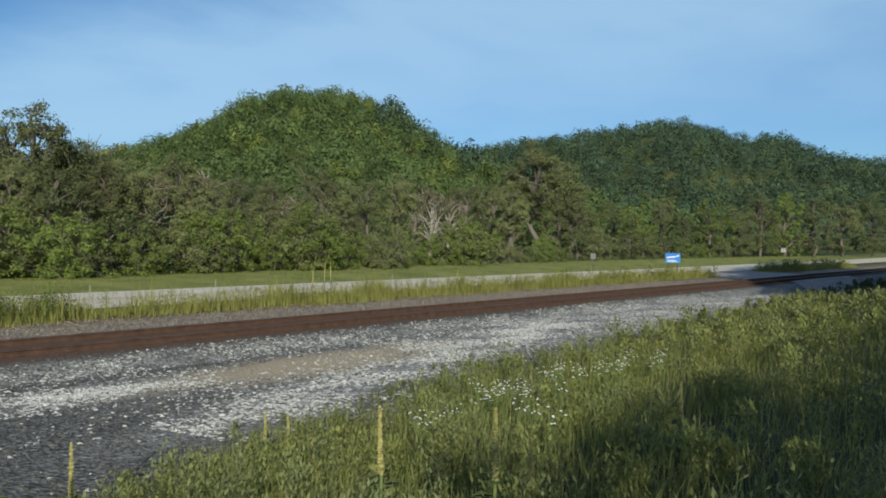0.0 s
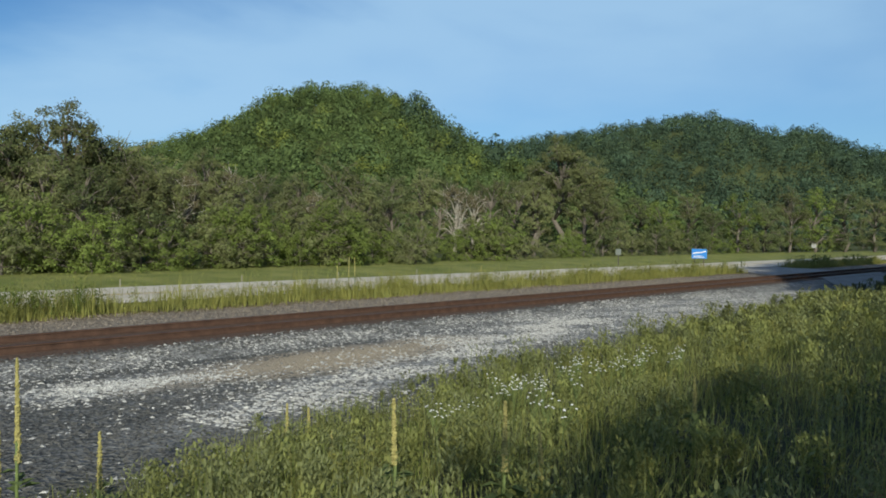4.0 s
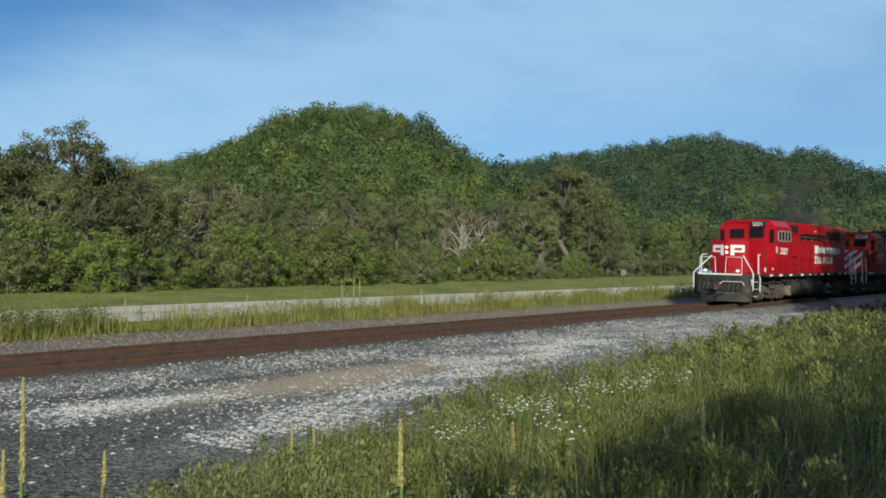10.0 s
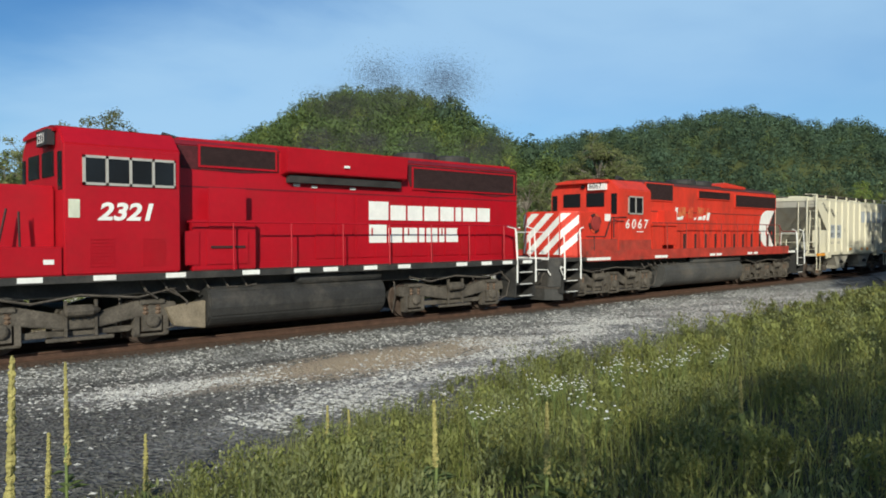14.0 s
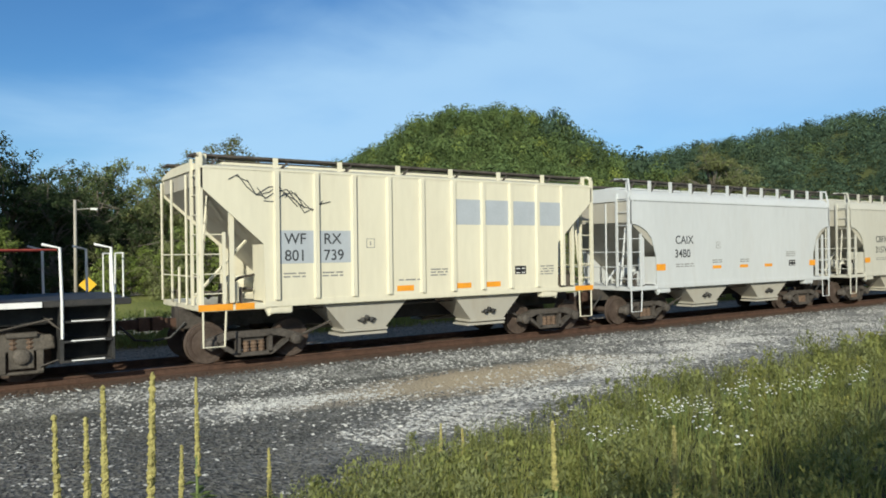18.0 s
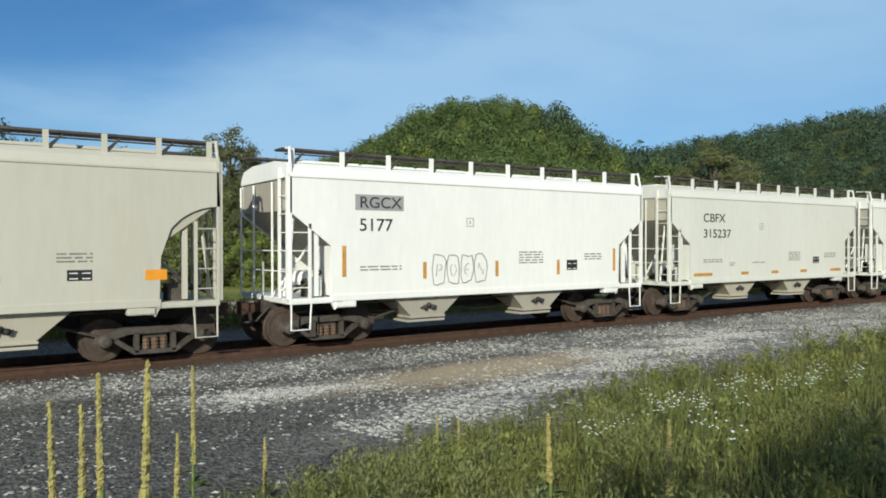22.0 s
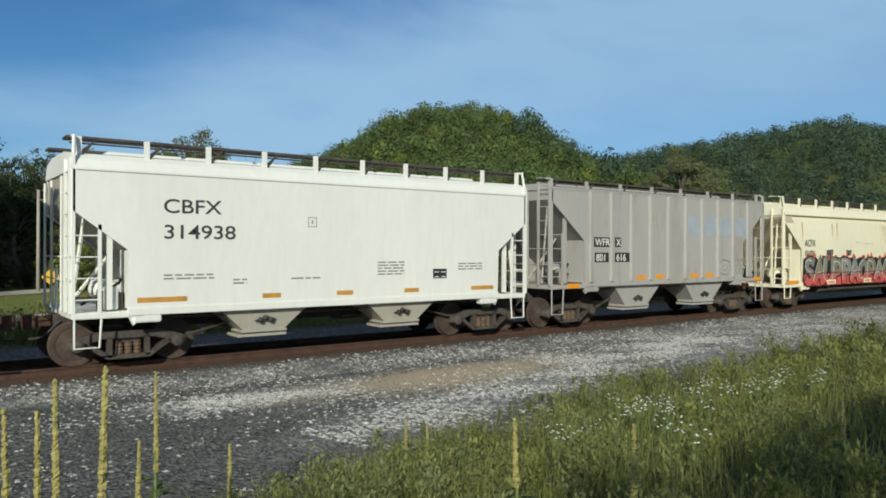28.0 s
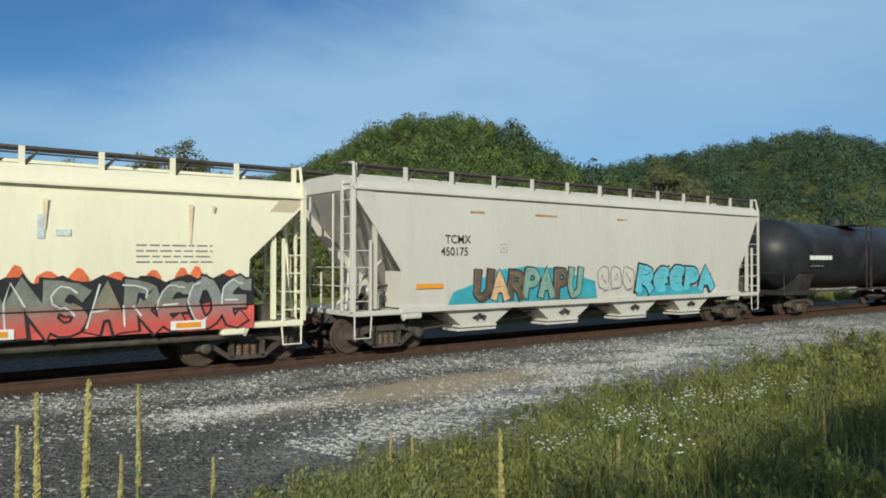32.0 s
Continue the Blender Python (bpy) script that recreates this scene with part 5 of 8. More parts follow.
    part("train_pipe", Shape().tube([(-H + 1.5, -1.25, sill - 0.2), (-1, -1.2, sill - 0.26), (H - 1.5, -1.25, sill - 0.2)], 0.022, 5), GRIME, car)
    for bx, half in bays:
        half, z1, hb = half * 1.14, 0.55, half * 0.50
        bay = part("hopper_bay", Shape().prism([(bx - half, sill - 0.02), (bx + half, sill - 0.02), (bx + half * 0.94, sill - 0.09), (bx - half * 0.94, sill - 0.09)], -W + 0.10, W - 0.10), under, car, "sloping discharge bay")
        for sy in (-1, 1):
            s = Shape()
            t4 = [(bx - half * 0.95, sy * (W - 0.12), sill - 0.06), (bx + half * 0.95, sy * (W - 0.12), sill - 0.06), (bx + half * 0.95, sy * 0.26, sill - 0.06), (bx - half * 0.95, sy * 0.26, sill - 0.06)]
            b4 = [(bx - hb, sy * 1.36, z1), (bx + hb, sy * 1.36, z1), (bx + hb, sy * 0.75, z1), (bx - hb, sy * 0.75, z1)]
            for i in range(4):
                j = (i + 1) % 4
                s.poly([t4[i], t4[j], b4[j], b4[i]])
            s.poly(b4)
            part("chute", s, under, bay)
            part("gate_frame", Shape().box(bx - hb - 0.04, min(sy * 1.40, sy * 0.72), z1 - 0.06, bx + hb + 0.04, max(sy * 1.40, sy * 0.72), z1), under, bay, bevel=0.01)
            part("gate_slide", Shape().box(bx - hb - 0.12, min(sy * 1.38, sy * 0.74), z1 - 0.15, bx + hb + 0.03, max(sy * 1.38, sy * 0.74), z1 - 0.09), under, bay, bevel=0.008)
        for q in (-0.11, 0.0, 0.12):
            part("gate_capstan", Shape().lathe([(-1.50, 0.02), (-1.47, 0.06), (-1.42, 0.065), (-1.34, 0.03)], 7, (bx + q, 0, z1 + 0.2 + 0.05 * (q == 0))), BLACK, bay)
        part("gate_shaft", Shape().tube([(bx - 0.24, -1.44, z1 + 0.2), (bx + 0.22, -1.44, z1 + 0.22)], 0.018, 5), BLACK, bay)
    VEHICLES.append((car, c))
    return car


def arc(cx, cy, rx, ry, a, b, n=7):
    return [(cx + rx * math.cos(radians(a + (b - a) * k / n)), cy + ry * math.sin(radians(a + (b - a) * k / n))) for k in range(n + 1)]


# letter-like strokes with no meaning: polylines in a unit box
STROKES = [
    ([(0.08, 0.0), (0.3, 0.55), (0.5, 1.0), (0.72, 0.5), (0.92, 0.0)], [(0.28, 0.36), (0.75, 0.4)]),
    ([(0.15, 0.0), (0.12, 0.5), (0.18, 1.0)], [(0.15, 0.95)] + arc(0.45, 0.72, 0.42, 0.25, 80, -90), [(0.4, 0.48), (0.7, 0.25), (0.95, 0.0)]),
    ([(0.9, 0.9)] + arc(0.55, 0.5, 0.42, 0.48, 60, 300, 9), [(0.3, 0.5), (0.75, 0.52)]),
    (arc(0.52, 0.74, 0.36, 0.24, 30, 260, 6) + arc(0.48, 0.26, 0.38, 0.25, 80, -150, 7),),
    ([(0.12, 0.0), (0.1, 0.55), (0.2, 1.0), (0.5, 0.5), (0.82, 0.0), (0.85, 0.5), (0.92, 1.0)],),
    ([(0.12, 1.0)] + arc(0.5, 0.35, 0.38, 0.34, 180, 360, 8) + [(0.9, 1.0)],),
    (arc(0.5, 0.5, 0.40, 0.47, 90, 450, 12),),
    ([(0.15, 0.0), (0.18, 1.0)], [(0.15, 0.95)] + arc(0.45, 0.72, 0.42, 0.25, 80, -90) + [(0.2, 0.46)]),
]


def scrawl(parent, x0, x1, z0, z1, n, fill, line_mat, seed, y=NEAR - 0.007, lines_only=False, name="graffiti_letter", label="", wild=1.0, fat=0.17, over=1.0, shine=None):
    """Sprayed letter-like shapes with no meaning, side by side."""
    rng = random.Random(seed)
    w = (x1 - x0) / n
    H = z1 - z0

    def ribbon(sh, pts, th, yy):
        P2 = [Vector(p) for p in pts]
        lft, rgt = [], []
        for i, p in enumerate(P2):
            d = P2[min(i + 1, len(P2) - 1)] - P2[max(i - 1, 0)]
            d = d.normalized() if d.length > 1e-6 else Vector((1, 0))
            e = -d * th * 0.6 if i == 0 else d * th * 0.6 if i == len(P2) - 1 else Vector((0, 0))
            m = Vector((-d.y, d.x)) * th * (1.12 if i in (0, len(P2) - 1) else 0.94)
            lft.append(p + e + m)
            rgt.append(p + e - m)
        for i in range(len(P2) - 1):
            sh.poly([(v.x, yy - 0.0002 * i, v.y) for v in (rgt[i], rgt[i + 1], lft[i + 1], lft[i])])

    for k in range(n):
        st = STROKES[rng.randrange(len(STROKES))]
        ox, sc, sl = x0 + k * w, rng.uniform(0.86, 1.0), rng.uniform(-0.12, 0.22) * wild
        P = lambda u, v: (ox + (u * 0.9 * over + 0.05 + sl * (v - 0.5)) * w, z0 + (0.10 + v * 0.80 * sc) * H)
        lines = [[P(u + rng.uniform(-0.04, 0.04), v + rng.uniform(-0.03, 0.03)) for u, v in line] for line in st]
        th = fat * w
        if lines_only:
            g = Shape()
            pts = []
            for i in range(15):
                a = 2 * math.pi * i / 14
                sq = 1 / max(abs(math.cos(a)), abs(math.sin(a))) ** 0.7
                j = 1 + (rng.uniform(-0.14, 0.12) if i < 14 else 0)
                pts.append((ox + w * (0.5 + 0.45 * math.cos(a) * sq * j), y, z0 + H * (0.5 + 0.46 * math.sin(a) * sq * j)))
            pts[-1] = pts[0]
            g.tube(pts, 0.013, 4)
            for line in lines[:2]:
                q = line[1:-1] if len(line) > 4 else line
                g.tube([((u - ox - w / 2) * 0.55 + ox + w / 2, y, (v - z0 - H / 2) * 0.55 + z0 + H / 2) for u, v in q], 0.009, 4)
            part(name, g, line_mat, parent, label)
            continue
        g = Shape()
        for i, line in enumerate(lines):
            ribbon(g, line, th * 1.42, y - 0.003 * i)
        o = part(name, g, line_mat, parent, label)
        f = Shape()
        for i, line in enumerate(lines):
            ribbon(f, line, th, y - 0.010 - 0.003 * i)
        part("graffiti_fill", f, fill[(k + rng.randrange(2)) % len(fill)], o)
        for line in lines:
            h = Shape()
            off = [(u - th * 0.95, v + th * 0.25) for u, v in line]
            ribbon(h, off[: max(2, len(off) * 2 // 3)], 0.016 if shine else 0.012, y - 0.020)
            part("graffiti_highlight", h, shine or FAINT, o)


# ---- the hopper cars ----
def build_cars():
    cream = car_paint("cream_car_paint", (0.67, 0.625, 0.485), 0.16)
    grey = car_paint("light_grey_car_paint", (0.55, 0.565, 0.565), 0.18)
    tan = car_paint("tan_grey_car_paint", (0.54, 0.522, 0.45), 0.18)
    white = car_paint("clean_white_car_paint", (0.86, 0.86, 0.84), 0.06)
    ivory = car_paint("ivory_car_paint", (0.70, 0.705, 0.65), 0.10)
    ivory2 = car_paint("pale_ivory_car_paint", (0.78, 0.785, 0.735), 0.10)
    oldgrey = car_paint("weathered_grey_car_paint", (0.40, 0.388, 0.365), 0.6, (0.24, 0.20, 0.16))
    yellowed = car_paint("yellowed_white_car_paint", (0.85, 0.81, 0.615), 0.22, (0.52, 0.38, 0.20))
    putty = car_paint("putty_grey_car_paint", (0.60, 0.58, 0.53), 0.30, (0.40, 0.28, 0.15))
    bayg = car_paint("grey_bay_paint", (0.40, 0.375, 0.32), 0.5)
    bayt = car_paint("dusty_bay_paint", (0.47, 0.44, 0.36), 0.5)

    def orange_row(car, xs, z, w=0.42, h=0.12, m=ORANGE):
        for x in xs:
            plate("reflector", x - w / 2, z - h / 2, x + w / 2, z + h / 2, m, car, "orange reflective strip", y=NEAR - (0.018 if z < 1.18 else 0))

    def square(car, x, z, s=0.2):
        f = Shape()
        for a, b, c2, d in ((x, z, x + s, z + 0.015), (x, z + s, x + s, z + s + 0.015), (x, z, x + 0.015, z + s), (x + s, z, x + s + 0.015, z + s + 0.015), (x + s * 0.45, z + s * 0.3, x + s * 0.6, z + s * 0.75)):
            f.box(a, NEAR - 0.004, b, c2, NEAR - 0.001, d)
        part("stencil_frame", f, FAINT, car)

    def databox(car, x, z, w=0.42, h=0.2):
        p = plate("data_panel", x - w / 2, z - h / 2, x + w / 2, z + h / 2, BLACKP, car, "black data panel", proud=0.003)
        k = Shape()
        for i in (0, 1):
            for j in (0, 1):
                k.box(x - w / 2 + 0.04 + i * w / 2, NEAR - 0.006, z - h / 2 + 0.03 + j * h / 2, x - 0.03 + i * w / 2, NEAR - 0.004, z - h / 2 + 0.05 + j * h / 2)
        part("panel_print", k, WHITEP, p)

    # cream ribbed car
    ribs1 = [-3.9 + 0.915 * k for k in range(10)]
    c1 = hopper("cream ribbed covered hopper car with grey-blue patches, rolling on the track", 54.15, 5.5, cream, bayg, cut=(3.66, 1.32, 2.5, 0), eave=4.06, sill=1.30, ribs=ribs1, bays=((-1.7, 1.06), (1.85, 1.06)), trucks=4.25, post_gap=1.55, roof_rise=0.08)
    for a, b, t1, t2 in ((-3.83, -3.05, "WF", "801"), (-2.92, -2.15, "RX", "739")):
        plate("patch", a, 2.08, b, 2.79, BLUEGREY, c1, "grey-blue painted patch")
        lettering(t1, a + 0.1, 2.50, 0.23, CHAR, c1)
        lettering(t2, a + 0.1, 2.14, 0.23, CHAR, c1)
    for k in range(4):
        plate("patch", 0.72 + k * 0.915, 2.96, 1.53 + k * 0.915, 3.59, BLUEGREY, c1, "grey-blue painted patch")
    orange_row(c1, (-5.2, 5.15), 1.22, 0.7, 0.13)
    orange_row(c1, (-4.6,), 1.22, 0.4, 0.13)
    orange_row(c1, (-0.72, 0.98, 1.92), 1.44, 0.46, 0.13)
    databox(c1, 2.83, 1.78, 0.38, 0.22)
    square(c1, -1.75, 2.4)
    for x, z, w, r in ((-3.75, 1.85, 0.5, 2), (-2.85, 1.85, 0.5, 2), (-0.9, 1.62, 0.6, 1), (0.0, 1.85, 0.5, 3), (3.4, 1.85, 0.6, 4)):
        stencil(x, z, w, r, c1, int(100 * z))
    srng = random.Random(6)
    for k in range(7):
        x, z = -4.95 + k * 0.2, 3.78 - 0.05 * k + srng.uniform(-0.06, 0.08)
        pts = [(x + 0.22 * q + srng.uniform(-0.05, 0.05), NEAR - 0.006, z + 0.16 * math.sin(q * 1.7 + k) - 0.05 * q) for q in range(6)]
        part("sprayed_scribble", Shape().tube(pts, 0.012, 4), CHAR, c1, "thin black sprayed scribble")

    # light grey car and its tan twin, with rounded cut-outs
    for k, (cen, p, nm, l1, l2, lab) in enumerate(((66.79, grey, 0, "CAIX", "3480", "light grey covered hopper car with dirt streaks, rolling on the track"), (79.42, tan, 1, "CBFX", "315742", "tan-grey covered hopper car with a dark smudge, rolling on the track"))):
        car = hopper(lab, cen, 5.56, p, bayt if k else bayg, cut=(3.05, 1.15, 2.05, 0), arch=True, sill=1.20, bays=((-1.8, 1.14), (1.72, 1.14)), trucks=4.4, post_gap=0.95)
        lettering(l1, -3.52, 2.44, 0.25, CHAR, car, wide=1.05)
        lettering(l2, -3.56, 2.01, 0.25, CHAR, car, wide=1.08)
        plate("eave_line", -5.4, 3.728, 5.4, 3.748, CHAR if k == 0 else FAINT, car, "thin line under the roof")
        square(car, -1.45, 2.28)
        orange_row(car, (-4.2,), 1.72, 0.42, 0.2)
        orange_row(car, (-1.42, 0.06, 1.5), 1.67, 0.46, 0.1)
        orange_row(car, (4.32,), 1.70, 0.4, 0.2)
        for x in (-1.65, -0.15):
            stencil(x, 1.88, 0.5, 2, car, 5)
        stencil(-3.5, 1.78, 0.9, 2, car, 7)
        stencil(2.6, 2.1, 0.6, 3, car, 8)
        databox(car, 2.98, 1.72)
        if k:
            smudge = mat("dark_smudge", (0.27, 0.255, 0.21), 0.7, 0, 0.3, 4, dirt=(0.50, 0.46, 0.35), dirt_amt=1.0, dirt_scale=3)
            for q, (sx, sz, sw, sh) in enumerate(((0.12, 3.05, 0.05, 0.42), (0.45, 3.02, 0.34, 0.03), (0.5, 2.72, 0.36, 0.04), (0.35, 2.85, 0.4, 0.03), (-0.1, 2.62, 0.4, 0.04))):
                plate("smudge", sx, sz, sx + sw, sz + sh, smudge, car, "dark scuff")
    # white car
    c4 = hopper("clean white covered hopper car with outlined graffiti, rolling on the track", 92.07, 5.6, white, bayg, cut=(2.98, 0.98, 2.25, 0), sill=1.14, bays=((-1.96, 0.95), (1.57, 0.93)), trucks=4.5, post_gap=1.15)
    plate("patch", -4.02, 3.06, -2.74, 3.42, mat("grey_patch", (0.36, 0.36, 0.37), 0.6, 0, 0.08, 3), c4, "grey painted patch")
    lettering("RGCX", -3.92, 3.12, 0.25, CHAR, c4, y=NEAR - 0.01, wide=1.12)
    lettering("5177", -3.93, 2.59, 0.28, CHAR, c4, wide=1.1)
    for x, z0, z1 in ((-4.3, 1.55, 2.25), (-2.15, 1.45, 1.85), (0.06, 1.45, 1.85), (2.2, 1.45, 1.85), (4.4, 1.5, 2.15)):
        plate("reflector", x - 0.05, z0, x + 0.05, z1, AMBER, c4, "aged orange reflective strip")
    scrawl(c4, -1.95, -0.25, 1.28, 2.05, 4, [white], FAINT, 12, lines_only=True, label="black outlined sprayed letters")
    stencil(-3.9, 1.75, 1.1, 2, c4, 1)
    stencil(0.8, 2.05, 0.85, 5, c4, 2)
    stencil(3.2, 1.98, 0.7, 3, c4, 3)
    square(c4, -0.9, 2.72, 0.2)
    plate("eave_line", -5.55, 3.728, 5.55, 3.748, SEAM, c4, "thin line under the roof")
    databox(c4, 2.72, 1.70, 0.4, 0.28)
    # ivory cars of one series
    for cen, p, num, lab in ((104.63, ivory, "315237", "ivory covered hopper car with orange strips, rolling on the track"), (117.2, ivory2, "315003", "pale ivory covered hopper car, rolling on the track"),
                             (129.82, ivory2, "314984", "pale ivory covered hopper car with thin outlined graffiti on the track"), (142.48, ivory2, "314938", "clean pale ivory covered hopper car, rolling on the track")):
        car = hopper(lab, cen, 5.64, p, bayg if num != "315237" else bayt, cut=(2.98, 0.98, 2.25, 0), sill=1.12, bays=((-1.84, 0.95), (1.68, 0.97)), trucks=4.54, post_gap=1.13)
        lettering("CBFX", -4.02, 2.99, 0.27, CHAR, car, wide=1.22)
        lettering(num, -4.02, 2.48, 0.27, CHAR, car, wide=1.26)
        plate("eave_line", -5.55, 3.728, 5.55, 3.748, SEAM, car, "thin line under the roof")
        square(car, -0.9, 2.77)
        for x, w in ((-4.02, 0.95), (-1.75, 0.42), (0.03, 0.42), (1.87, 0.42), (4.1, 0.75)):
            orange_row(car, (x,), 1.28, w, 0.10, AMBER)
        stencil(-4.0, 1.74, 1.0, 2, car, 4)
        stencil(-2.6, 1.62, 0.3, 2, car, 14)
        stencil(-1.3, 1.62, 0.7, 1, car, 15)
        stencil(0.9, 1.95, 0.75, 5, car, 5)
        stencil(3.3, 1.90, 0.8, 3, car, 6)
        databox(car, 2.72, 1.67, 0.42, 0.24)
        if num == "314984":
            scrawl(car, -2.2, 0.6, 1.2, 2.3, 5, [p], FAINT, 31, lines_only=True, label="thin sprayed outlines")
            scrawl(car, -3.9, -2.6, 1.5, 2.1, 4, [p], FAINT, 32, lines_only=True, label="thin sprayed outlines")
            scrawl(car, 1.2, 3.9, 1.6, 2.35, 5, [p], FAINT, 33, lines_only=True, label="thin sprayed outlines")
    # weathered grey ribbed car
    ribs9 = [-3.88 + 0.922 * k for k in range(10)]
    c9 = hopper("weathered grey ribbed covered hopper car, rolling on the track", 154.6, 5.5, oldgrey, oldgrey, cut=(3.66, 1.35, 2.55, 0), eave=4.02, sill=1.30, ribs=ribs9, bays=((-1.55, 1.1), (2.0, 1.1)), trucks=4.28, post_gap=1.55, roof_rise=0.08)
    for a, b, z, t in ((-3.74, -3.04, 2.36, "WFR"), (-2.80, -2.52, 2.36, "X"), (-3.70, -3.08, 1.90, "801"), (-2.80, -2.12, 1.90, "616")):
        plate("patch", a, z, b, z + 0.29, BLACKP, c9, "black painted patch")
        lettering(t, a + 0.05, z + 0.04, 0.21, WHITEP, c9, y=NEAR - 0.01)
    fadeb = mat("faded_blue_patch", (0.36, 0.40, 0.45), 0.7, 0, 0.12, 2)
    for k in range(4):
        plate("patch", 0.82 + k * 0.922, 2.75, 1.58 + k * 0.922, 3.42, fadeb, c9, "faded blue-grey patch")
    orange_row(c9, (-1.55, -0.62, 1.22, 2.1), 1.41, 0.46, 0.13)
    orange_row(c9, (-4.6, 5.1), 1.22, 0.5, 0.14)
    scrawl(c9, 2.6, 3.4, 1.4, 1.95, 1, [oldgrey], FAINT, 41, lines_only=True, label="pale chalk drawing")
    scrawl(c9, 3.6, 4.2, 1.4, 1.95, 2, [oldgrey], FAINT, 42, lines_only=True, label="pale chalk drawing")
    # long car with a band of graffiti
    c10 = hopper("long yellowed white hopper car with grey and red graffiti", 169.76, 8.18, yellowed, car_paint("rusty_slope_paint", (0.58, 0.50, 0.37), 0.5), cut=(3.45, 1.25, 2.3, 0), eave=3.66, roof_rise=0.36, sill=0.98, convex=0.10, bays=(), trucks=7.05, post_gap=1.36)
    lettering("ACFX", -6.68, 2.43, 0.26, CHAR, c10, y=NEAR - 0.02, wide=0.85)
    lettering("101001", -6.72, 2.04, 0.22, CHAR, c10, y=NEAR - 0.02, wide=0.9)
    def fade(name, hi, lo):
        """Spray paint that turns from one colour at the top to another at the foot."""
        m = mat(name, hi, 0.6, 0, 0.25, 3)
        nt = m.node_tree
        tc = nt.nodes.new("ShaderNodeTexCoord")
        sp = nt.nodes.new("ShaderNodeSeparateXYZ")
        r = nt.nodes.new("ShaderNodeMapRange")
        r.inputs["From Min"].default_value, r.inputs["From Max"].default_value = 1.0, 1.48
        x = nt.nodes.new("ShaderNodeMix")
        x.data_type = "RGBA"
        bs = nt.nodes["Principled BSDF"].inputs["Base Color"]
        old = bs.links[0].from_socket
        nt.links.new(tc.outputs["Object"], sp.inputs[0])
        nt.links.new(sp.outputs["Z"], r.inputs["Value"])
        nt.links.new(r.outputs["Result"], x.inputs[0])
        x.inputs[6].default_value = (*lo, 1)
        nt.links.new(old, x.inputs[7])
        nt.links.new(x.outputs[2], bs)
        return m

    red_c = (0.60, 0.10, 0.085)
    pg = [fade("spray_grey", (0.21, 0.225, 0.19), red_c), fade("spray_olive", (0.22, 0.21, 0.15), red_c), fade("spray_slate", (0.25, 0.27, 0.25), red_c)]
    pr = mat("spray_red", red_c, 0.6, 0, 0.25, 2)
    po = mat("spray_orange", (0.75, 0.17, 0.07), 0.6, 0, 0.2, 3)
    spray_white = mat("spray_white", (0.62, 0.64, 0.62), 0.6, 0, 0.2, 4)
    yg = NEAR + 0.005
    rb = Shape()
    bot = [(-6.8 + 0.3 * k, 1.30 + 0.10 * math.sin(k * 2.1) + 0.05 * math.sin(k * 5.0)) for k in range(47)]
    rb.poly([(x, yg - 0.030, z) for x, z in [(-6.8, 0.845)] + bot + [(7.0, 0.845)]])
    part("graffiti_ground", rb, pr, c10, "red sprayed ground of the graffiti")
    frng = random.Random(17)
    for k in range(24):
        x = -6.4 + k * 0.56 + frng.uniform(-0.15, 0.15)
        h, w = frng.uniform(0.05, 0.22), frng.uniform(0.14, 0.3)
        part("graffiti_flame", Shape().poly([(x - w, yg - 0.015, 1.72), (x - w * 0.7, yg - 0.015, 1.98), (x - 0.03, yg - 0.015, 1.98 + h), (x + 0.06, yg - 0.015, 1.99 + h * 0.8), (x + w * 0.7, yg - 0.015, 1.96), (x + w, yg - 0.015, 1.72)]), po, c10, "orange sprayed flame")
    scrawl(c10, -6.75, 3.2, 0.87, 2.02, 13, pg, BLACKP, 51, y=yg - 0.034, label="grey and red sprayed letter with black edge", fat=0.21, over=1.1, shine=spray_white)
    scrawl(c10, 3.1, 6.9, 0.87, 1.98, 6, pg, BLACKP, 58, y=yg - 0.034, label="grey and red sprayed letter with black edge", fat=0.19, over=1.05, shine=spray_white)
    bk = [(-6.8 + 0.23 * k, 1.92 + 0.08 * math.sin(k * 1.9)) for k in range(61)]
    part("graffiti_shadow", Shape().poly([(x, yg - 0.024, z) for x, z in [(-6.8, 1.1)] + bk + [(7.0, 1.1)]]), BLACKP, c10, "black sprayed shadow behind the letters")
    plate("graffiti_line", -6.8, 1.34, 7.0, 1.362, BLACKP, c10, "thin dark seam along the side", y=yg - 0.062)
    for x, w in ((-4.9, 0.5), (-3.2, 0.4)):
        scrawl(c10, x, x + w, 2.05, 2.3, 3, [BLACKP], BLACKP, int(x * -10), y=yg - 0.005, label="small black sprayed tag")
    for x, z, w, h in ((-2.4, 2.60, 0.6, 0.05), (-1.7, 2.55, 0.9, 0.04), (1.05, 2.72, 0.12, 0.42), (1.3, 2.95, 0.2, 0.06), (2.9, 2.66, 0.12, 0.44), (3.2, 2.72, 0.25, 0.12)):
        plate("blue_scribble", x, z, x + w, z + h, mat("pale_blue_spray", (0.58, 0.64, 0.64), 0.7, 0, 0.25, 6), c10, "pale blue sprayed scribble", y=yg - 0.012)
    orange_row(c10, (-7.6,), 1.02, 0.9, 0.13)
    for x in (-4.6, -1.4, 2.2, 5.6):
        p = plate("reflector_patch", x - 0.35, 0.88, x + 0.35, 1.06, WHITEP, c10, "white patch with an orange strip", y=yg - 0.06)
        part("strip", Shape().box(x - 0.25, yg - 0.072, 0.92, x + 0.25, yg - 0.062, 1.02), ORANGE, p)
    databox(c10, 5.6, 1.72, 0.5, 0.36)
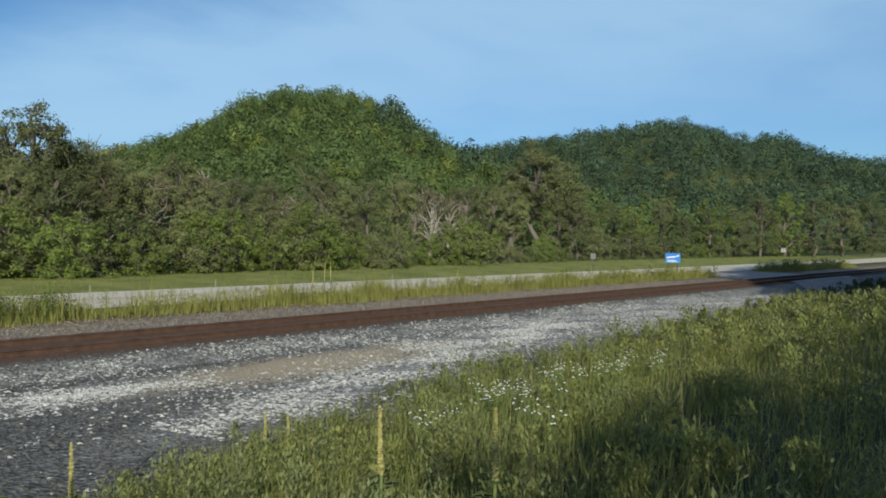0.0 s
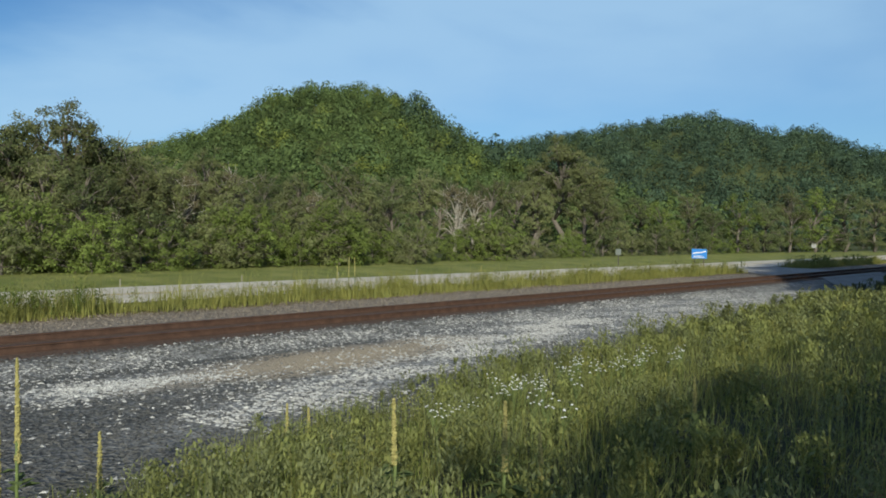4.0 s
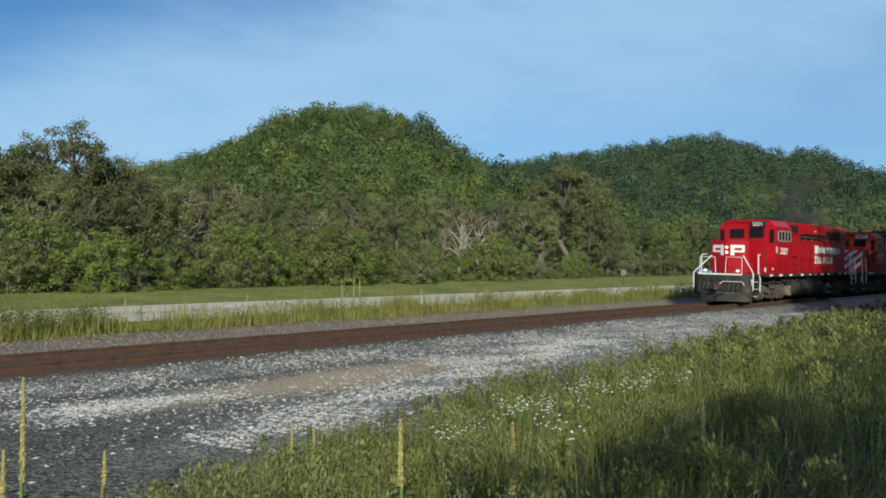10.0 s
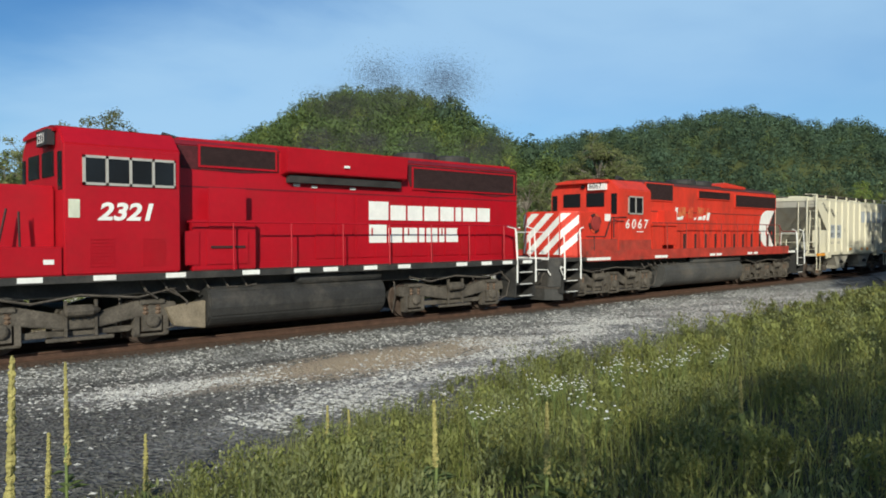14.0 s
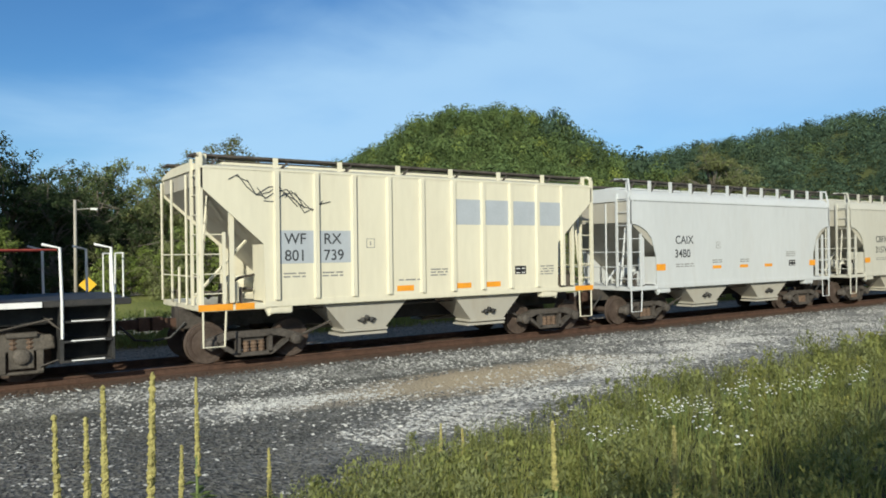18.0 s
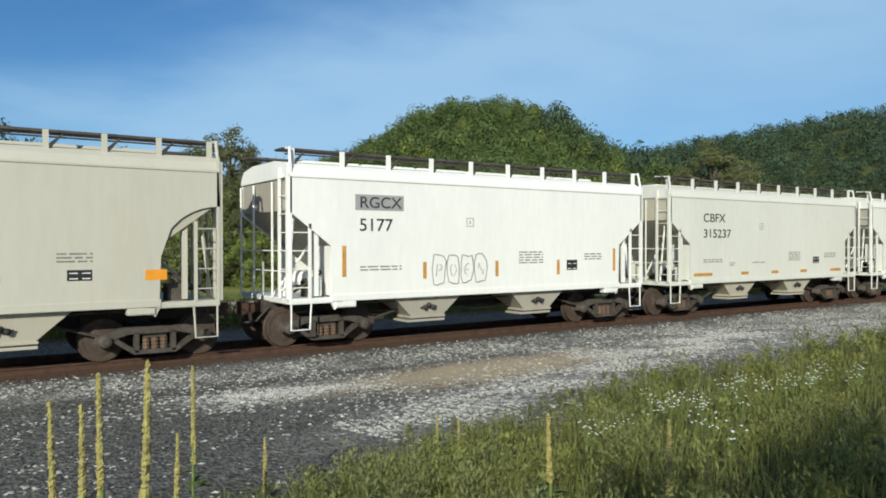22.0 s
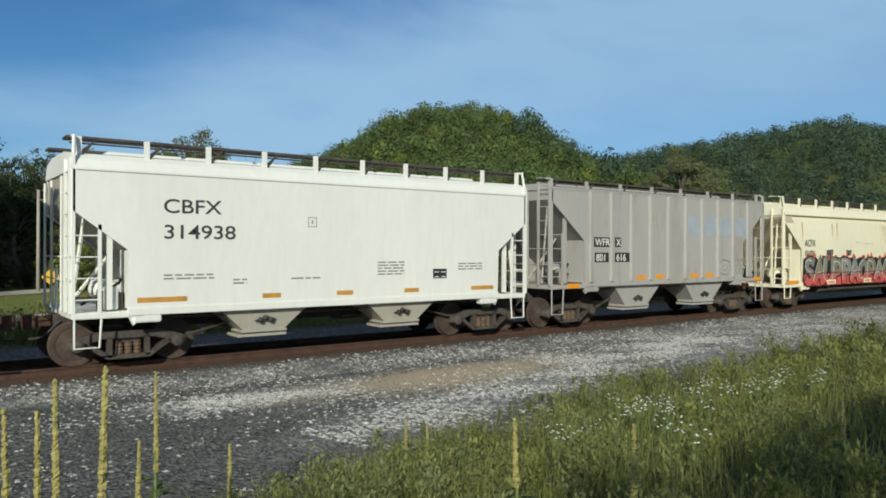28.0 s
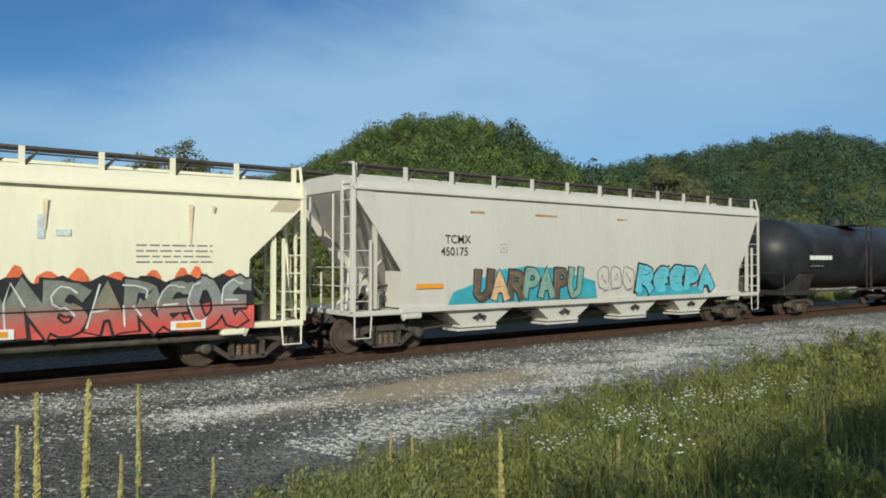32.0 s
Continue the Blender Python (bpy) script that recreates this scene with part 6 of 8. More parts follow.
    run = mat("brown_rust_run", (0.74, 0.63, 0.42), 0.9, 0, 0.2, 4, dirt=(0.84, 0.79, 0.60), dirt_amt=0.9, dirt_scale=6)
    rrng = random.Random(23)
    for k in range(9):
        x, z1, z0 = rrng.uniform(-7.2, 7.2), 3.5, rrng.uniform(2.5, 3.3)
        part("rust_run", Shape().poly([(x - 0.05, NEAR - 0.006, z1 - 0.1), (x + 0.05, NEAR - 0.006, z1 - 0.1), (x + 0.015, NEAR - 0.012, z0), (x - 0.01, NEAR - 0.012, z0)]), run, c10, "thin brown rust run")
    stencil(4.6, 2.55, 1.5, 4, c10, 9, gap=0.11)
    part("side_pipe", Shape().tube([(-5.2, -1.3, 0.62), (-4.6, -1.35, 0.66), (7.0, -1.35, 0.66)], 0.06, 8), GRIME, c10, "grey unloading pipe")
    for k in range(4):
        x = -4.2 + k * 2.8
        part("discharge_outlet", Shape().prism([(x - 0.9, 0.98), (x + 0.9, 0.98), (x + 0.4, 0.5), (x - 0.4, 0.5)], -0.8, 0.8), BLACK, c10)
    # long putty grey car
    c11 = hopper("long putty grey hopper car with blue graffiti and rust runs", 188.2, 8.98, putty, putty, cut=(3.88, 1.35, 2.0, 0), eave=3.98, sill=1.10, convex=0.08, bays=((-5.0, 1.2), (-1.7, 1.2), (1.6, 1.2), (4.7, 1.1)), trucks=7.75, post_gap=1.4)
    lettering("TCMX", -6.28, 2.72, 0.21, CHAR, c11, y=NEAR - 0.02)
    lettering("450175", -6.42, 2.40, 0.21, CHAR, c11, y=NEAR - 0.02)
    square(c11, -4.35, 2.48, 0.22)
    orange_row(c11, (-6.75,), 1.62, 0.85, 0.12)
    teal = mat("spray_teal", (0.05, 0.36, 0.44), 0.6, 0, 0.2, 3)
    peach = mat("spray_peach", (0.66, 0.44, 0.24), 0.6, 0, 0.2, 3)
    brown = mat("spray_brown", (0.14, 0.10, 0.07), 0.6, 0, 0.3, 3)
    sea = mat("spray_sea_green", (0.20, 0.36, 0.30), 0.6, 0, 0.2, 3)
    yb = NEAR - 0.012
    part("graffiti_ground", Shape().poly([(x, yb, z) for x, z in ((-6.2, 1.12), (-6.0, 1.45), (-5.3, 1.65), (-4.6, 2.0), (-3.4, 2.1), (-2.2, 2.05), (-1.2, 1.8), (-0.5, 1.65), (-0.4, 1.14))]), teal, c11, "teal sprayed ground of the graffiti")
    scrawl(c11, -5.3, -1.1, 1.16, 2.12, 7, [brown, sea, peach], BLACKP, 71, y=yb - 0.006, label="brown and peach sprayed letter")
    scrawl(c11, 1.5, 5.8, 1.25, 2.1, 5, [mat("spray_sky", (0.12, 0.50, 0.62), 0.6, 0, 0.15, 3)], BLACKP, 72, y=yb - 0.006, label="sky-blue sprayed letter")
    part("graffiti_foot", Shape().poly([(x, yb - 0.012, z) for x, z in ((1.5, 1.12), (1.55, 1.5), (5.1, 1.36), (5.2, 1.12))]), teal, c11, "teal sprayed foot")
    scrawl(c11, -0.4, 1.4, 1.35, 2.1, 3, [putty], FAINT, 73, lines_only=True, y=yb, label="thin sprayed outlines")
    rusty = mat("rust_run", (0.42, 0.22, 0.08), 0.9, 0, 0.3, 4, dirt=(0.60, 0.565, 0.49), dirt_amt=0.9, dirt_scale=5)
    for x, w in ((-5.4, 0.5), (-3.0, 0.9), (0.6, 0.5)):
        plate("rust_stain", x, 3.52, x + w, 3.58, rusty, c11, "rusty streak under the roof", y=NEAR + 0.03)


build_cars()


def build_tank(c):
    car = new("tank_car")
    tagged(car, "black tank car with a white worded panel, rolling on the track", "railway wagon", "cars of the freight train")
    H = 7.4
    s = Shape()
    n, sides = 14, 24
    rings = []
    for i in range(n + 1):
        u = -1 + 2 * i / n
        x = H * u
        r = 1.48 * (1 - max(0, (abs(u) - 0.93) / 0.07) ** 2 * 0.55)
        z = 2.42 + 0.16 * abs(u)
        rings.append((x, r, z))
    for x, r, z in rings:
        for k in range(sides):
            a = 2 * math.pi * k / sides
            s.v.append((x, r * math.cos(a), z + r * math.sin(a)))
    for i in range(n):
        for k in range(sides):
            a, b = i * sides + k, i * sides + (k + 1) % sides
            s.f.append((a, b, b + sides, a + sides))
    s.f += [tuple(reversed(range(sides))), tuple(range(n * sides, (n + 1) * sides))]
    part("tank_shell", s, TANKBLACK, car, "black sloped tank", smooth=True)
    part("dome", Shape().lathe([(3.82, 0.4), (4.2, 0.4), (4.24, 0.3)], 14, axis="z"), TANKBLACK, car)
    part("dome_platform", Shape().box(-0.9, -1.2, 3.9, 0.9, 1.2, 3.95), BLACK, car)
    part("dome_rail", Shape().tube([(-0.9, -1.2, 3.9), (-0.9, -1.2, 4.5), (0.9, -1.2, 4.5), (0.9, -1.2, 3.9)], 0.025, 5), BLACK, car)
    ladder(car, -0.25, 0.25, 0.9, 3.9, 3.9, BLACK, y=-1.52)
    for e in (-1, 1):
        part("saddle", Shape().prism([(-1.1, 0.75), (1.1, 0.75), (1.35, 1.7), (-1.35, 1.7)], e * 5.0, e * 6.0, "x"), BLACK, car)
        part("end_sill", Shape().box(min(e * 5, e * (H + 0.3)), -1.5, 0.85, max(e * 5, e * (H + 0.3)), 1.5, 1.02), BLACK, car, bevel=0.02)
        freight_truck(car, e * 5.7)
        coupler(car, e * (H + 0.2), e)
        part("end_rail", Shape().tube([(e * (H + 0.25), -1.45, 1.0), (e * (H + 0.25), -1.45, 1.75), (e * (H + 0.25), 1.45, 1.75), (e * (H + 0.25), 1.45, 1.0)], 0.025, 5), BLACK, car)
    part("side_bar", Shape().box(-5, -1.35, 0.9, 5, -1.25, 1.0), GRIME, car)
    sp = Shape()
    for k in range(6):
        sp.box(-5.6 + k * 0.33, -1.53, 2.30, -5.32 + k * 0.33, -1.50, 2.48)
    part("white_lettering", sp, WHITEP, car, "row of white letters too small to read")
    sp = Shape()
    for k in range(4):
        sp.box(-5.5 + k * 0.3, -1.51, 2.02, -5.3 + k * 0.3, -1.49, 2.06)
    part("small_print", sp, FAINT, car)
    VEHICLES.append((car, c))


build_tank(206.9)
build_tank(222.6)


# ---- the locomotives ----
def loco_truck(parent, x, axles, wheel_r=0.5):
    t = part("truck", Shape().box(-0.3, -1.0, 0.45, 0.3, 1.0, 0.8), LOCOGRIME, parent, "grimy locomotive truck")
    t.location = (x, 0, 0)
    a0, a1 = axles[0], axles[-1]
    for sy in (-1, 1):
        y0, y1 = sy * 1.02, sy * 1.2
        s = Shape()
        out = [(a0 - 0.55, 0.62), (a0 - 0.5, 0.86)]
        for a, b in zip(axles[:-1], axles[1:]):
            m = (a + b) / 2
            out += [(a + 0.3, 0.92), (m - 0.35, 0.74), (m + 0.35, 0.74), (b - 0.3, 0.92)]
        out += [(a1 + 0.5, 0.86), (a1 + 0.55, 0.62)]
        low = []
        for a, b in zip(reversed(axles[1:]), reversed(axles[:-1])):
            m = (a + b) / 2
            low += [(a + 0.26, 0.58), (a - 0.26, 0.58), (m + 0.3, 0.44), (m - 0.3, 0.44)]
        low += [(a0 + 0.26, 0.58), (a0 - 0.26, 0.58)]
        s.prism(out + low, y0, y1)
        part("side_frame", s, LOCOGRIME, t, bevel=0.02)
        for a in axles:
            b = Shape().box(a - 0.2, sy * 1.0, 0.28, a + 0.2, sy * 1.22, 0.62)
            b.lathe([(sy * 1.2, 0.15), (sy * 1.28, 0.14), (sy * 1.3, 0.08)], 10, (a, 0, wheel_r))
            part("journal_box", b, LOCOGRIME, t, bevel=0.01)
            ped = Shape().box(a - 0.36, sy * 1.01, 0.20, a - 0.24, sy * 1.19, 0.88).box(a + 0.24, sy * 1.01, 0.20, a + 0.36, sy * 1.19, 0.88).box(a - 0.36, sy * 1.04, 0.17, a + 0.36, sy * 1.16, 0.225)
            part("pedestal", ped, LOCOGRIME, t, bevel=0.012)
            for q in (-0.13, 0.13):
                part("box_spring", Shape().lathe([(0.62 + 0.04 * i, 0.085 if i % 2 else 0.06) for i in range(6)], 8, (a + q, sy * 1.15, 0), "z"), SPRING, t)
            part("spring_cap", Shape().box(a - 0.26, sy * 1.04, 0.84, a + 0.26, sy * 1.25, 0.93), LOCOGRIME, t, bevel=0.015)
            part("sand_pipe", Shape().tube([(a - 0.58, sy * 1.0, 1.05), (a - 0.62, sy * 1.12, 0.7), (a - 0.5, sy * 0.85, 0.16)], 0.02, 5), GRIME, t)
        for a, b in zip(axles[:-1], axles[1:]):
            m = (a + b) / 2
            n = Shape()
            for q in (-0.2, 0.2):
                n.lathe([(0.44 + 0.04 * i, 0.09 if i % 2 else 0.07) for i in range(8)], 8, (m + q, sy * 1.1, 0), "z")
            part("spring_nest", n, LOCOGRIME, t)
            part("brake_rod", Shape().box(m - 0.62, sy * 1.16, 0.22, m + 0.62, sy * 1.24, 0.29), LOCOGRIME, t, bevel=0.01)
            part("brake_cylinder", Shape().lathe([(m - 0.32, 0.05), (m - 0.28, 0.12), (m + 0.18, 0.12), (m + 0.34, 0.03)], 10, (0, sy * 1.27, 0.80), "x"), LOCOGRIME, t)
            for q in (-0.275, 0.275):
                part("strap", Shape().box(m + q - 0.025, sy * 1.19, 0.30, m + q + 0.025, sy * 1.25, 1.0), LOCOGRIME, t)
            part("equaliser", Shape().prism([(a + 0.3, 0.42), (b - 0.3, 0.42), (b - 0.42, 0.30), (a + 0.42, 0.30)], sy * 0.98, sy * 1.1), LOCOGRIME, t, bevel=0.012)
            for q in (-0.14, 0.0, 0.14):
                part("bolt_head", Shape().lathe([(sy * 1.19, 0.035), (sy * 1.225, 0.03)], 6, (m + q, 0, 0.64)), BLACK, t)
            part("brake_shoe", Shape().box(m - 0.5, sy * 0.72, 0.22, m - 0.42, sy * 0.85, 0.7), LOCOGRIME, t)
    part("frame_cable", Shape().tube([(a0 - 0.2, -1.2, 1.12), (a0 + 0.5, -1.28, 0.98), ((a0 + a1) / 2, -1.24, 1.1), (a1 - 0.3, -1.28, 1.0), (a1 + 0.5, -1.2, 1.15)], 0.026, 5).tube([(a1 + 0.35, -1.2, 1.2), (a1 + 0.72, -1.28, 0.85), (a1 + 0.62, -1.24, 0.4), (a1 + 0.3, -1.2, 0.3)], 0.022, 5), GRIME, t, "loose grey cable and hose")
    for a in axles:
        part("traction_motor", Shape().box(a - 0.42, -0.62, 0.24, a + 0.62, 0.62, 0.98), BLACK, t, "dark traction motor", bevel=0.03)
        prof = [(-0.86, 0.02), (-0.86, 0.14), (-0.82, wheel_r - 0.1), (-0.83, wheel_r), (-0.71, wheel_r), (-0.70, wheel_r + 0.03), (-0.67, wheel_r + 0.03), (-0.68, wheel_r - 0.08), (-0.72, 0.14), (-0.6, 0.1)]
        prof = prof + [(-p, q) for p, q in reversed(prof)]
        ws = part("wheel_set", Shape().lathe(prof, 28), WHEEL, t, "brown steel wheels on their axle")
        ws.location = (a, 0, wheel_r)
        WHEELSETS.append((ws, (a, 0, wheel_r), wheel_r))


def hood_grille(loco, x0, x1, z0, z1, y, material, name="grille", slats=10):
    g = part(name, Shape().box(x0, y - 0.03, z0, x1, y + 0.01, z1), material, loco, "dark louvred grille")
    s = Shape()
    for k in range(slats):
        z = z0 + (k + 0.5) * (z1 - z0) / slats
        s.box(x0 + 0.02, y - 0.05, z - 0.012, x1 - 0.02, y - 0.028, z + 0.006)
    part("louvres", s, material, g)
    f = Shape()
    for a, b, c2, d in ((x0 - 0.04, z0 - 0.04, x1 + 0.04, z0), (x0 - 0.04, z1, x1 + 0.04, z1 + 0.04), (x0 - 0.04, z0, x0, z1), (x1, z0, x1 + 0.04, z1)):
        f.box(a, y - 0.045, b, c2, y + 0.01, d)
    return g, f


def build_loco(d):
    L = new("locomotive")
    tagged(L, d["label"], "locomotive", "cars of the freight train")
    P = d["paint"]
    F, R = d["front"], d["rear"]
    deck = 1.50
    nose, cab0, cab1, hood1 = d["nose"], d["cab0"], d["cab1"], d["hood1"]
    hw = 0.97                                     # half width of the hood
    top = d["top"]
    # frame and deck
    part("frame", Shape().box(F + 0.25, -1.1, 1.05, R - 0.25, 1.1, deck - 0.06), BLACK, L, "black underframe", bevel=0.02)
    part("deck", Shape().prism([(F, -1.15), (F + 0.4, -1.55), (R, -1.55), (R, 1.55), (F + 0.4, 1.55), (F, 1.15)], deck - 0.12, deck, "z"), BLACK, L, "black walkway deck", bevel=0.015)
    for sy in (-1, 1):
        part("side_skirt", Shape().box(cab0 - 1.2 if not d["six"] else nose + 0.45, sy * 1.57, deck - 0.14, hood1 + 0.1 if d["six"] else R - 0.55, sy * 1.50, deck + d["skirt"]), d["skirtmat"], L)
    for k, (x, w) in enumerate(d["dashes"]):
        plate("reflector", x, deck - 0.11, x + w, deck - 0.01, WHITEP, L, "white reflective strip", y=-1.575)
    # hood, with doors and a rounded top
    prof = [(-hw, deck), (-hw, top - 0.13), (hw, top - 0.13), (hw, deck)]
    part("long_hood", Shape().prism(prof, cab1 - 0.02, hood1, "x"), P, L, bevel=0.02)
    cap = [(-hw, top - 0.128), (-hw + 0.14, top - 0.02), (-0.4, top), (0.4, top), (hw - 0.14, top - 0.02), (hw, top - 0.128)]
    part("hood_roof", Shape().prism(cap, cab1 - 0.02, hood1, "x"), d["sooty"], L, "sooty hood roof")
    part("roof_seam", Shape().box(cab1 + 0.02, -hw - 0.012, d["doortop"] + 0.06, hood1 - 0.05, -hw + 0.01, d["doortop"] + 0.09), d["sooty"], L)
    part("hood_foot", Shape().box(cab1 + 0.9, -hw - 0.05, deck, hood1 - 0.05, -hw + 0.01, deck + 0.14), P, L)
    n = int((hood1 - cab1 - 1.4) / 0.62)
    for k in range(n):
        x = cab1 + 1.1 + k * 0.62
        if any(a - 0.3 < x < b + 0.1 for a, b in d["nodoor"]):
            continue
        dr = part("hood_door", Shape().box(x + 0.03, -hw - 0.028, deck + 0.18, x + 0.59, -hw, d["doortop"]), P, L, bevel=0.008)
        part("latch", Shape().box(x + 0.50, -hw - 0.05, deck + 0.75, x + 0.54, -hw - 0.015, deck + 0.95), P, dr)
    for x0, x1, z0, z1 in d["grilles"]:
        g, f = hood_grille(L, x0, x1, z0, z1, -hw, GRILLE)
        part("grille_frame", f, P, g)
    if d["flare"]:
        x0, x1 = d["flare"]
        for sy in (-1, 1):
            part("radiator_flare", Shape().prism([(sy * hw, top - 0.68), (sy * (hw + 0.30), top - 0.60), (sy * (hw + 0.34), top - 0.03), (sy * 0.5, top + 0.05)], x0, x1, "x"), P, L, bevel=0.015)
        part("intake_slot", Shape().box(x0 + 0.15, -hw - 0.16, top - 0.84, x1 - 0.1, -hw + 0.01, top - 0.66), BLACK, L, "dark intake slot")
    for x0, x1, z0, z1 in d["boxes"]:
        part("equipment_box", Shape().box(x0, -hw - 0.30, z0, x1, -hw + 0.02, z1), P, L, bevel=0.02)
    part("roof_line", Shape().box(cab1 + 0.3, -0.75, top - 0.01, hood1 - 0.1, 0.75, top + 0.05), BLACK if d["six"] else P, L)
    for x in d["fans"]:
        part("radiator_fan", Shape().lathe([(top + 0.02, 0.64), (top + 0.24, 0.64), (top + 0.27, 0.56)], 20, (x, 0, 0), "z"), BLACK, L, "round black roof fan")
    part("exhaust_stack", Shape().lathe([(top, 0.22), (top + 0.18, 0.2), (top + 0.2, 0.16)], 12, (d["stack"], 0, 0), "z"), BLACK, L, "sooty exhaust stack")
    part("air_horn", Shape().tube([(cab1 + 0.8, 0.2, top + 0.1), (cab1 + 0.3, 0.2, top + 0.16)], 0.05, 7, 0.1).tube([(cab1 + 0.55, 0.2, top), (cab1 + 0.55, 0.2, top + 0.16)], 0.03, 5), BLACK, L)
    # cab: walls with roof sloping to the sides
    cw, ct = 1.53, d["cabtop"]
    part("cab", Shape().prism([(-cw, deck), (-cw, ct - 0.42), (-cw + 0.38, ct - 0.06), (-0.6, ct), (0.6, ct), (cw - 0.38, ct - 0.06), (cw, ct - 0.42), (cw, deck)], cab0, cab1, "x"), P, L, bevel=0.03)
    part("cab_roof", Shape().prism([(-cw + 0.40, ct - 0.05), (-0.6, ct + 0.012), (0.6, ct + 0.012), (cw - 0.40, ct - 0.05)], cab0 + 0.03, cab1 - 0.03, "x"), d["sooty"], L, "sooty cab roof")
    part("cab_visor", Shape().prism([(-cw + 0.36, ct - 0.10), (-0.6, ct - 0.03), (0.6, ct - 0.03), (cw - 0.36, ct - 0.10), (cw - 0.40, ct - 0.16), (-cw + 0.40, ct - 0.16)], cab0 - (0.22 if d["six"] else 0.07), cab0 + 0.05, "x"), P, L)
    # short hood
    nt = d["nosetop"]
    nh = d["nosehw"]
    rake = d["rake"]
    if rake:
        part("short_hood", Shape().prism([(nose, 0), (nose + rake, -nh), (cab0 + 0.02, -nh), (cab0 + 0.02, nh), (nose + rake, nh)], deck, nt - 0.03, "z"), P, L, bevel=0.06)
    else:
        plan = [(nose, -0.74), (nose + 0.42, -nh), (cab0 + 0.02, -nh), (cab0 + 0.02, nh), (nose + 0.42, nh), (nose, 0.74)]
        part("short_hood", Shape().prism(plan, deck, nt - 0.05, "z"), P, L, bevel=0.05)
    # side windows: frame, panes
    wx0, wx1, wz0, wz1 = d["win"]
    fr = Shape()
    cols = d["wcols"]
    for a, b, c2, e in [(wx0, wz0, wx1, wz0 + 0.05), (wx0, wz1 - 0.05, wx1, wz1)] + [(wx0 + (wx1 - wx0) * k / cols - (0.025 if k else 0), wz0, wx0 + (wx1 - wx0) * k / cols + (0.025 if k < cols else 0) + (0.03 if k == 0 else 0), wz1) for k in range(cols + 1)]:
        fr.box(a, -cw - 0.03, b, c2, -cw + 0.01, e)
    w = part("side_window", fr, mat("window_frame", (0.55, 0.52, 0.47), 0.5, 0.4, 0.1, 4), L, "light metal window frame")
    for k in range(cols):
        a, b = wx0 + (wx1 - wx0) * k / cols + 0.03, wx0 + (wx1 - wx0) * (k + 1) / cols - 0.03
        part("pane", Shape().box(a, -cw - 0.012, wz0 + 0.05, b, -cw + 0.004, wz1 - 0.05), GLASS, w)
    # windscreens, number board, headlights
    for sy in (-1, 1):
        ws = part("windscreen", Shape().box(cab0 - 0.03, sy * 0.14, nt + 0.16, cab0 + 0.01, sy * 0.92, ct - 0.52), GLASS, L, "dark windscreen", bevel=0.01)
        part("corner_window", Shape().box(cab0 - 0.025, sy * 1.22, nt - 0.12, cab0 + 0.01, sy * 1.45, ct - 0.56), GLASS, L, bevel=0.01)
    nb = part("number_board", Shape().box(cab0 - 0.16, -1.05, ct - 0.42, cab0 - 0.02, -0.30, ct - 0.12), d["boardmat"], L)
    lt = lettering(d["num"], 0, 0, 0.19, d["boardink"], L, name="board_number")
    lt.matrix_local = pose(cab0 - 0.165, -0.36, ct - 0.365, 90, 0, -90)
    for z in d["lamps"]:
        part("headlamp", Shape().lathe([(d["lampx"] - 0.05, 0.055), (d["lampx"] - 0.02, 0.075), (d["lampx"] + 0.05, 0.075)], 14, (0, d["lampy"], z), "x"), LIT if d["lit"] else GLASS, L, "round headlamp")
    if d["lit"]:
        for sy in (-1, 1):
            part("ditch_light", Shape().lathe([(F + 0.02, 0.04), (F + 0.06, 0.058), (F + 0.25, 0.058)], 12, (0, sy * 0.85, deck + 0.16), "x"), LIT, L, "lit ditch light")
    # pilot, plough, steps, coupler
    part("pilot", Shape().prism([(F - 0.02, -1.15), (F - 0.02, 1.15), (F + 0.38, 1.5), (F + 0.38, -1.5)], 0.55, deck - 0.1, "z"), BLACK, L, bevel=0.02)
    part("snow_plough", Shape().prism([(F + 0.40, -1.42), (F - 0.02, -1.0), (F - 0.28, 0.0), (F - 0.02, 1.0), (F + 0.40, 1.42)], 0.12, 0.58, "z"), BLACK, L)
    for k, y in enumerate((-1.0, -0.78, -0.56, 0.56, 0.78, 1.0)):
        part("pilot_hose", Shape().tube([(F - 0.03, y, 1.02), (F - 0.14, y + 0.02, 0.9), (F - 0.16, y + 0.05, 0.72 - 0.05 * (k % 2)), (F - 0.1, y + 0.16, 0.66)], 0.024, 6), GRIME, L, "hanging air hose")
    part("cut_lever", Shape().tube([(F - 0.08, -1.3, 0.95), (F - 0.12, -1.2, 1.12), (F - 0.12, -0.2, 1.12), (F - 0.25, -0.1, 0.98)], 0.018, 5), WHITEP, L, "pale uncoupling lever")
    for y in (-0.33, 0.33):
        part("plug_box", Shape().box(F - 0.1, y - 0.09, 1.12, F, y + 0.09, 1.34), BLACK, L, bevel=0.015)
    part("plough_rib", Shape().prism([(F + 0.36, -1.44), (F - 0.06, -1.02), (F - 0.32, 0.0), (F - 0.06, 1.02), (F + 0.36, 1.44), (F + 0.4, 1.42), (F - 0.02, 1.0), (F - 0.28, 0.0), (F - 0.02, -1.0), (F + 0.4, -1.42)], 0.50, 0.57, "z"), GRIME, L)
    part("corner_step", Shape().tube([(F + 0.3, -1.5, 0.95), (F + 0.12, -1.56, 1.15), (F + 0.12, -1.56, 1.22), (F + 0.34, -1.52, 1.2)], 0.024, 5), WHITEP, L, "pale corner grab")
    part("deck_edge", Shape().box(F - 0.05, -1.14, deck - 0.06, F + 0.02, 1.14, deck + 0.02), WHITEP, L, "white front edge of the deck")
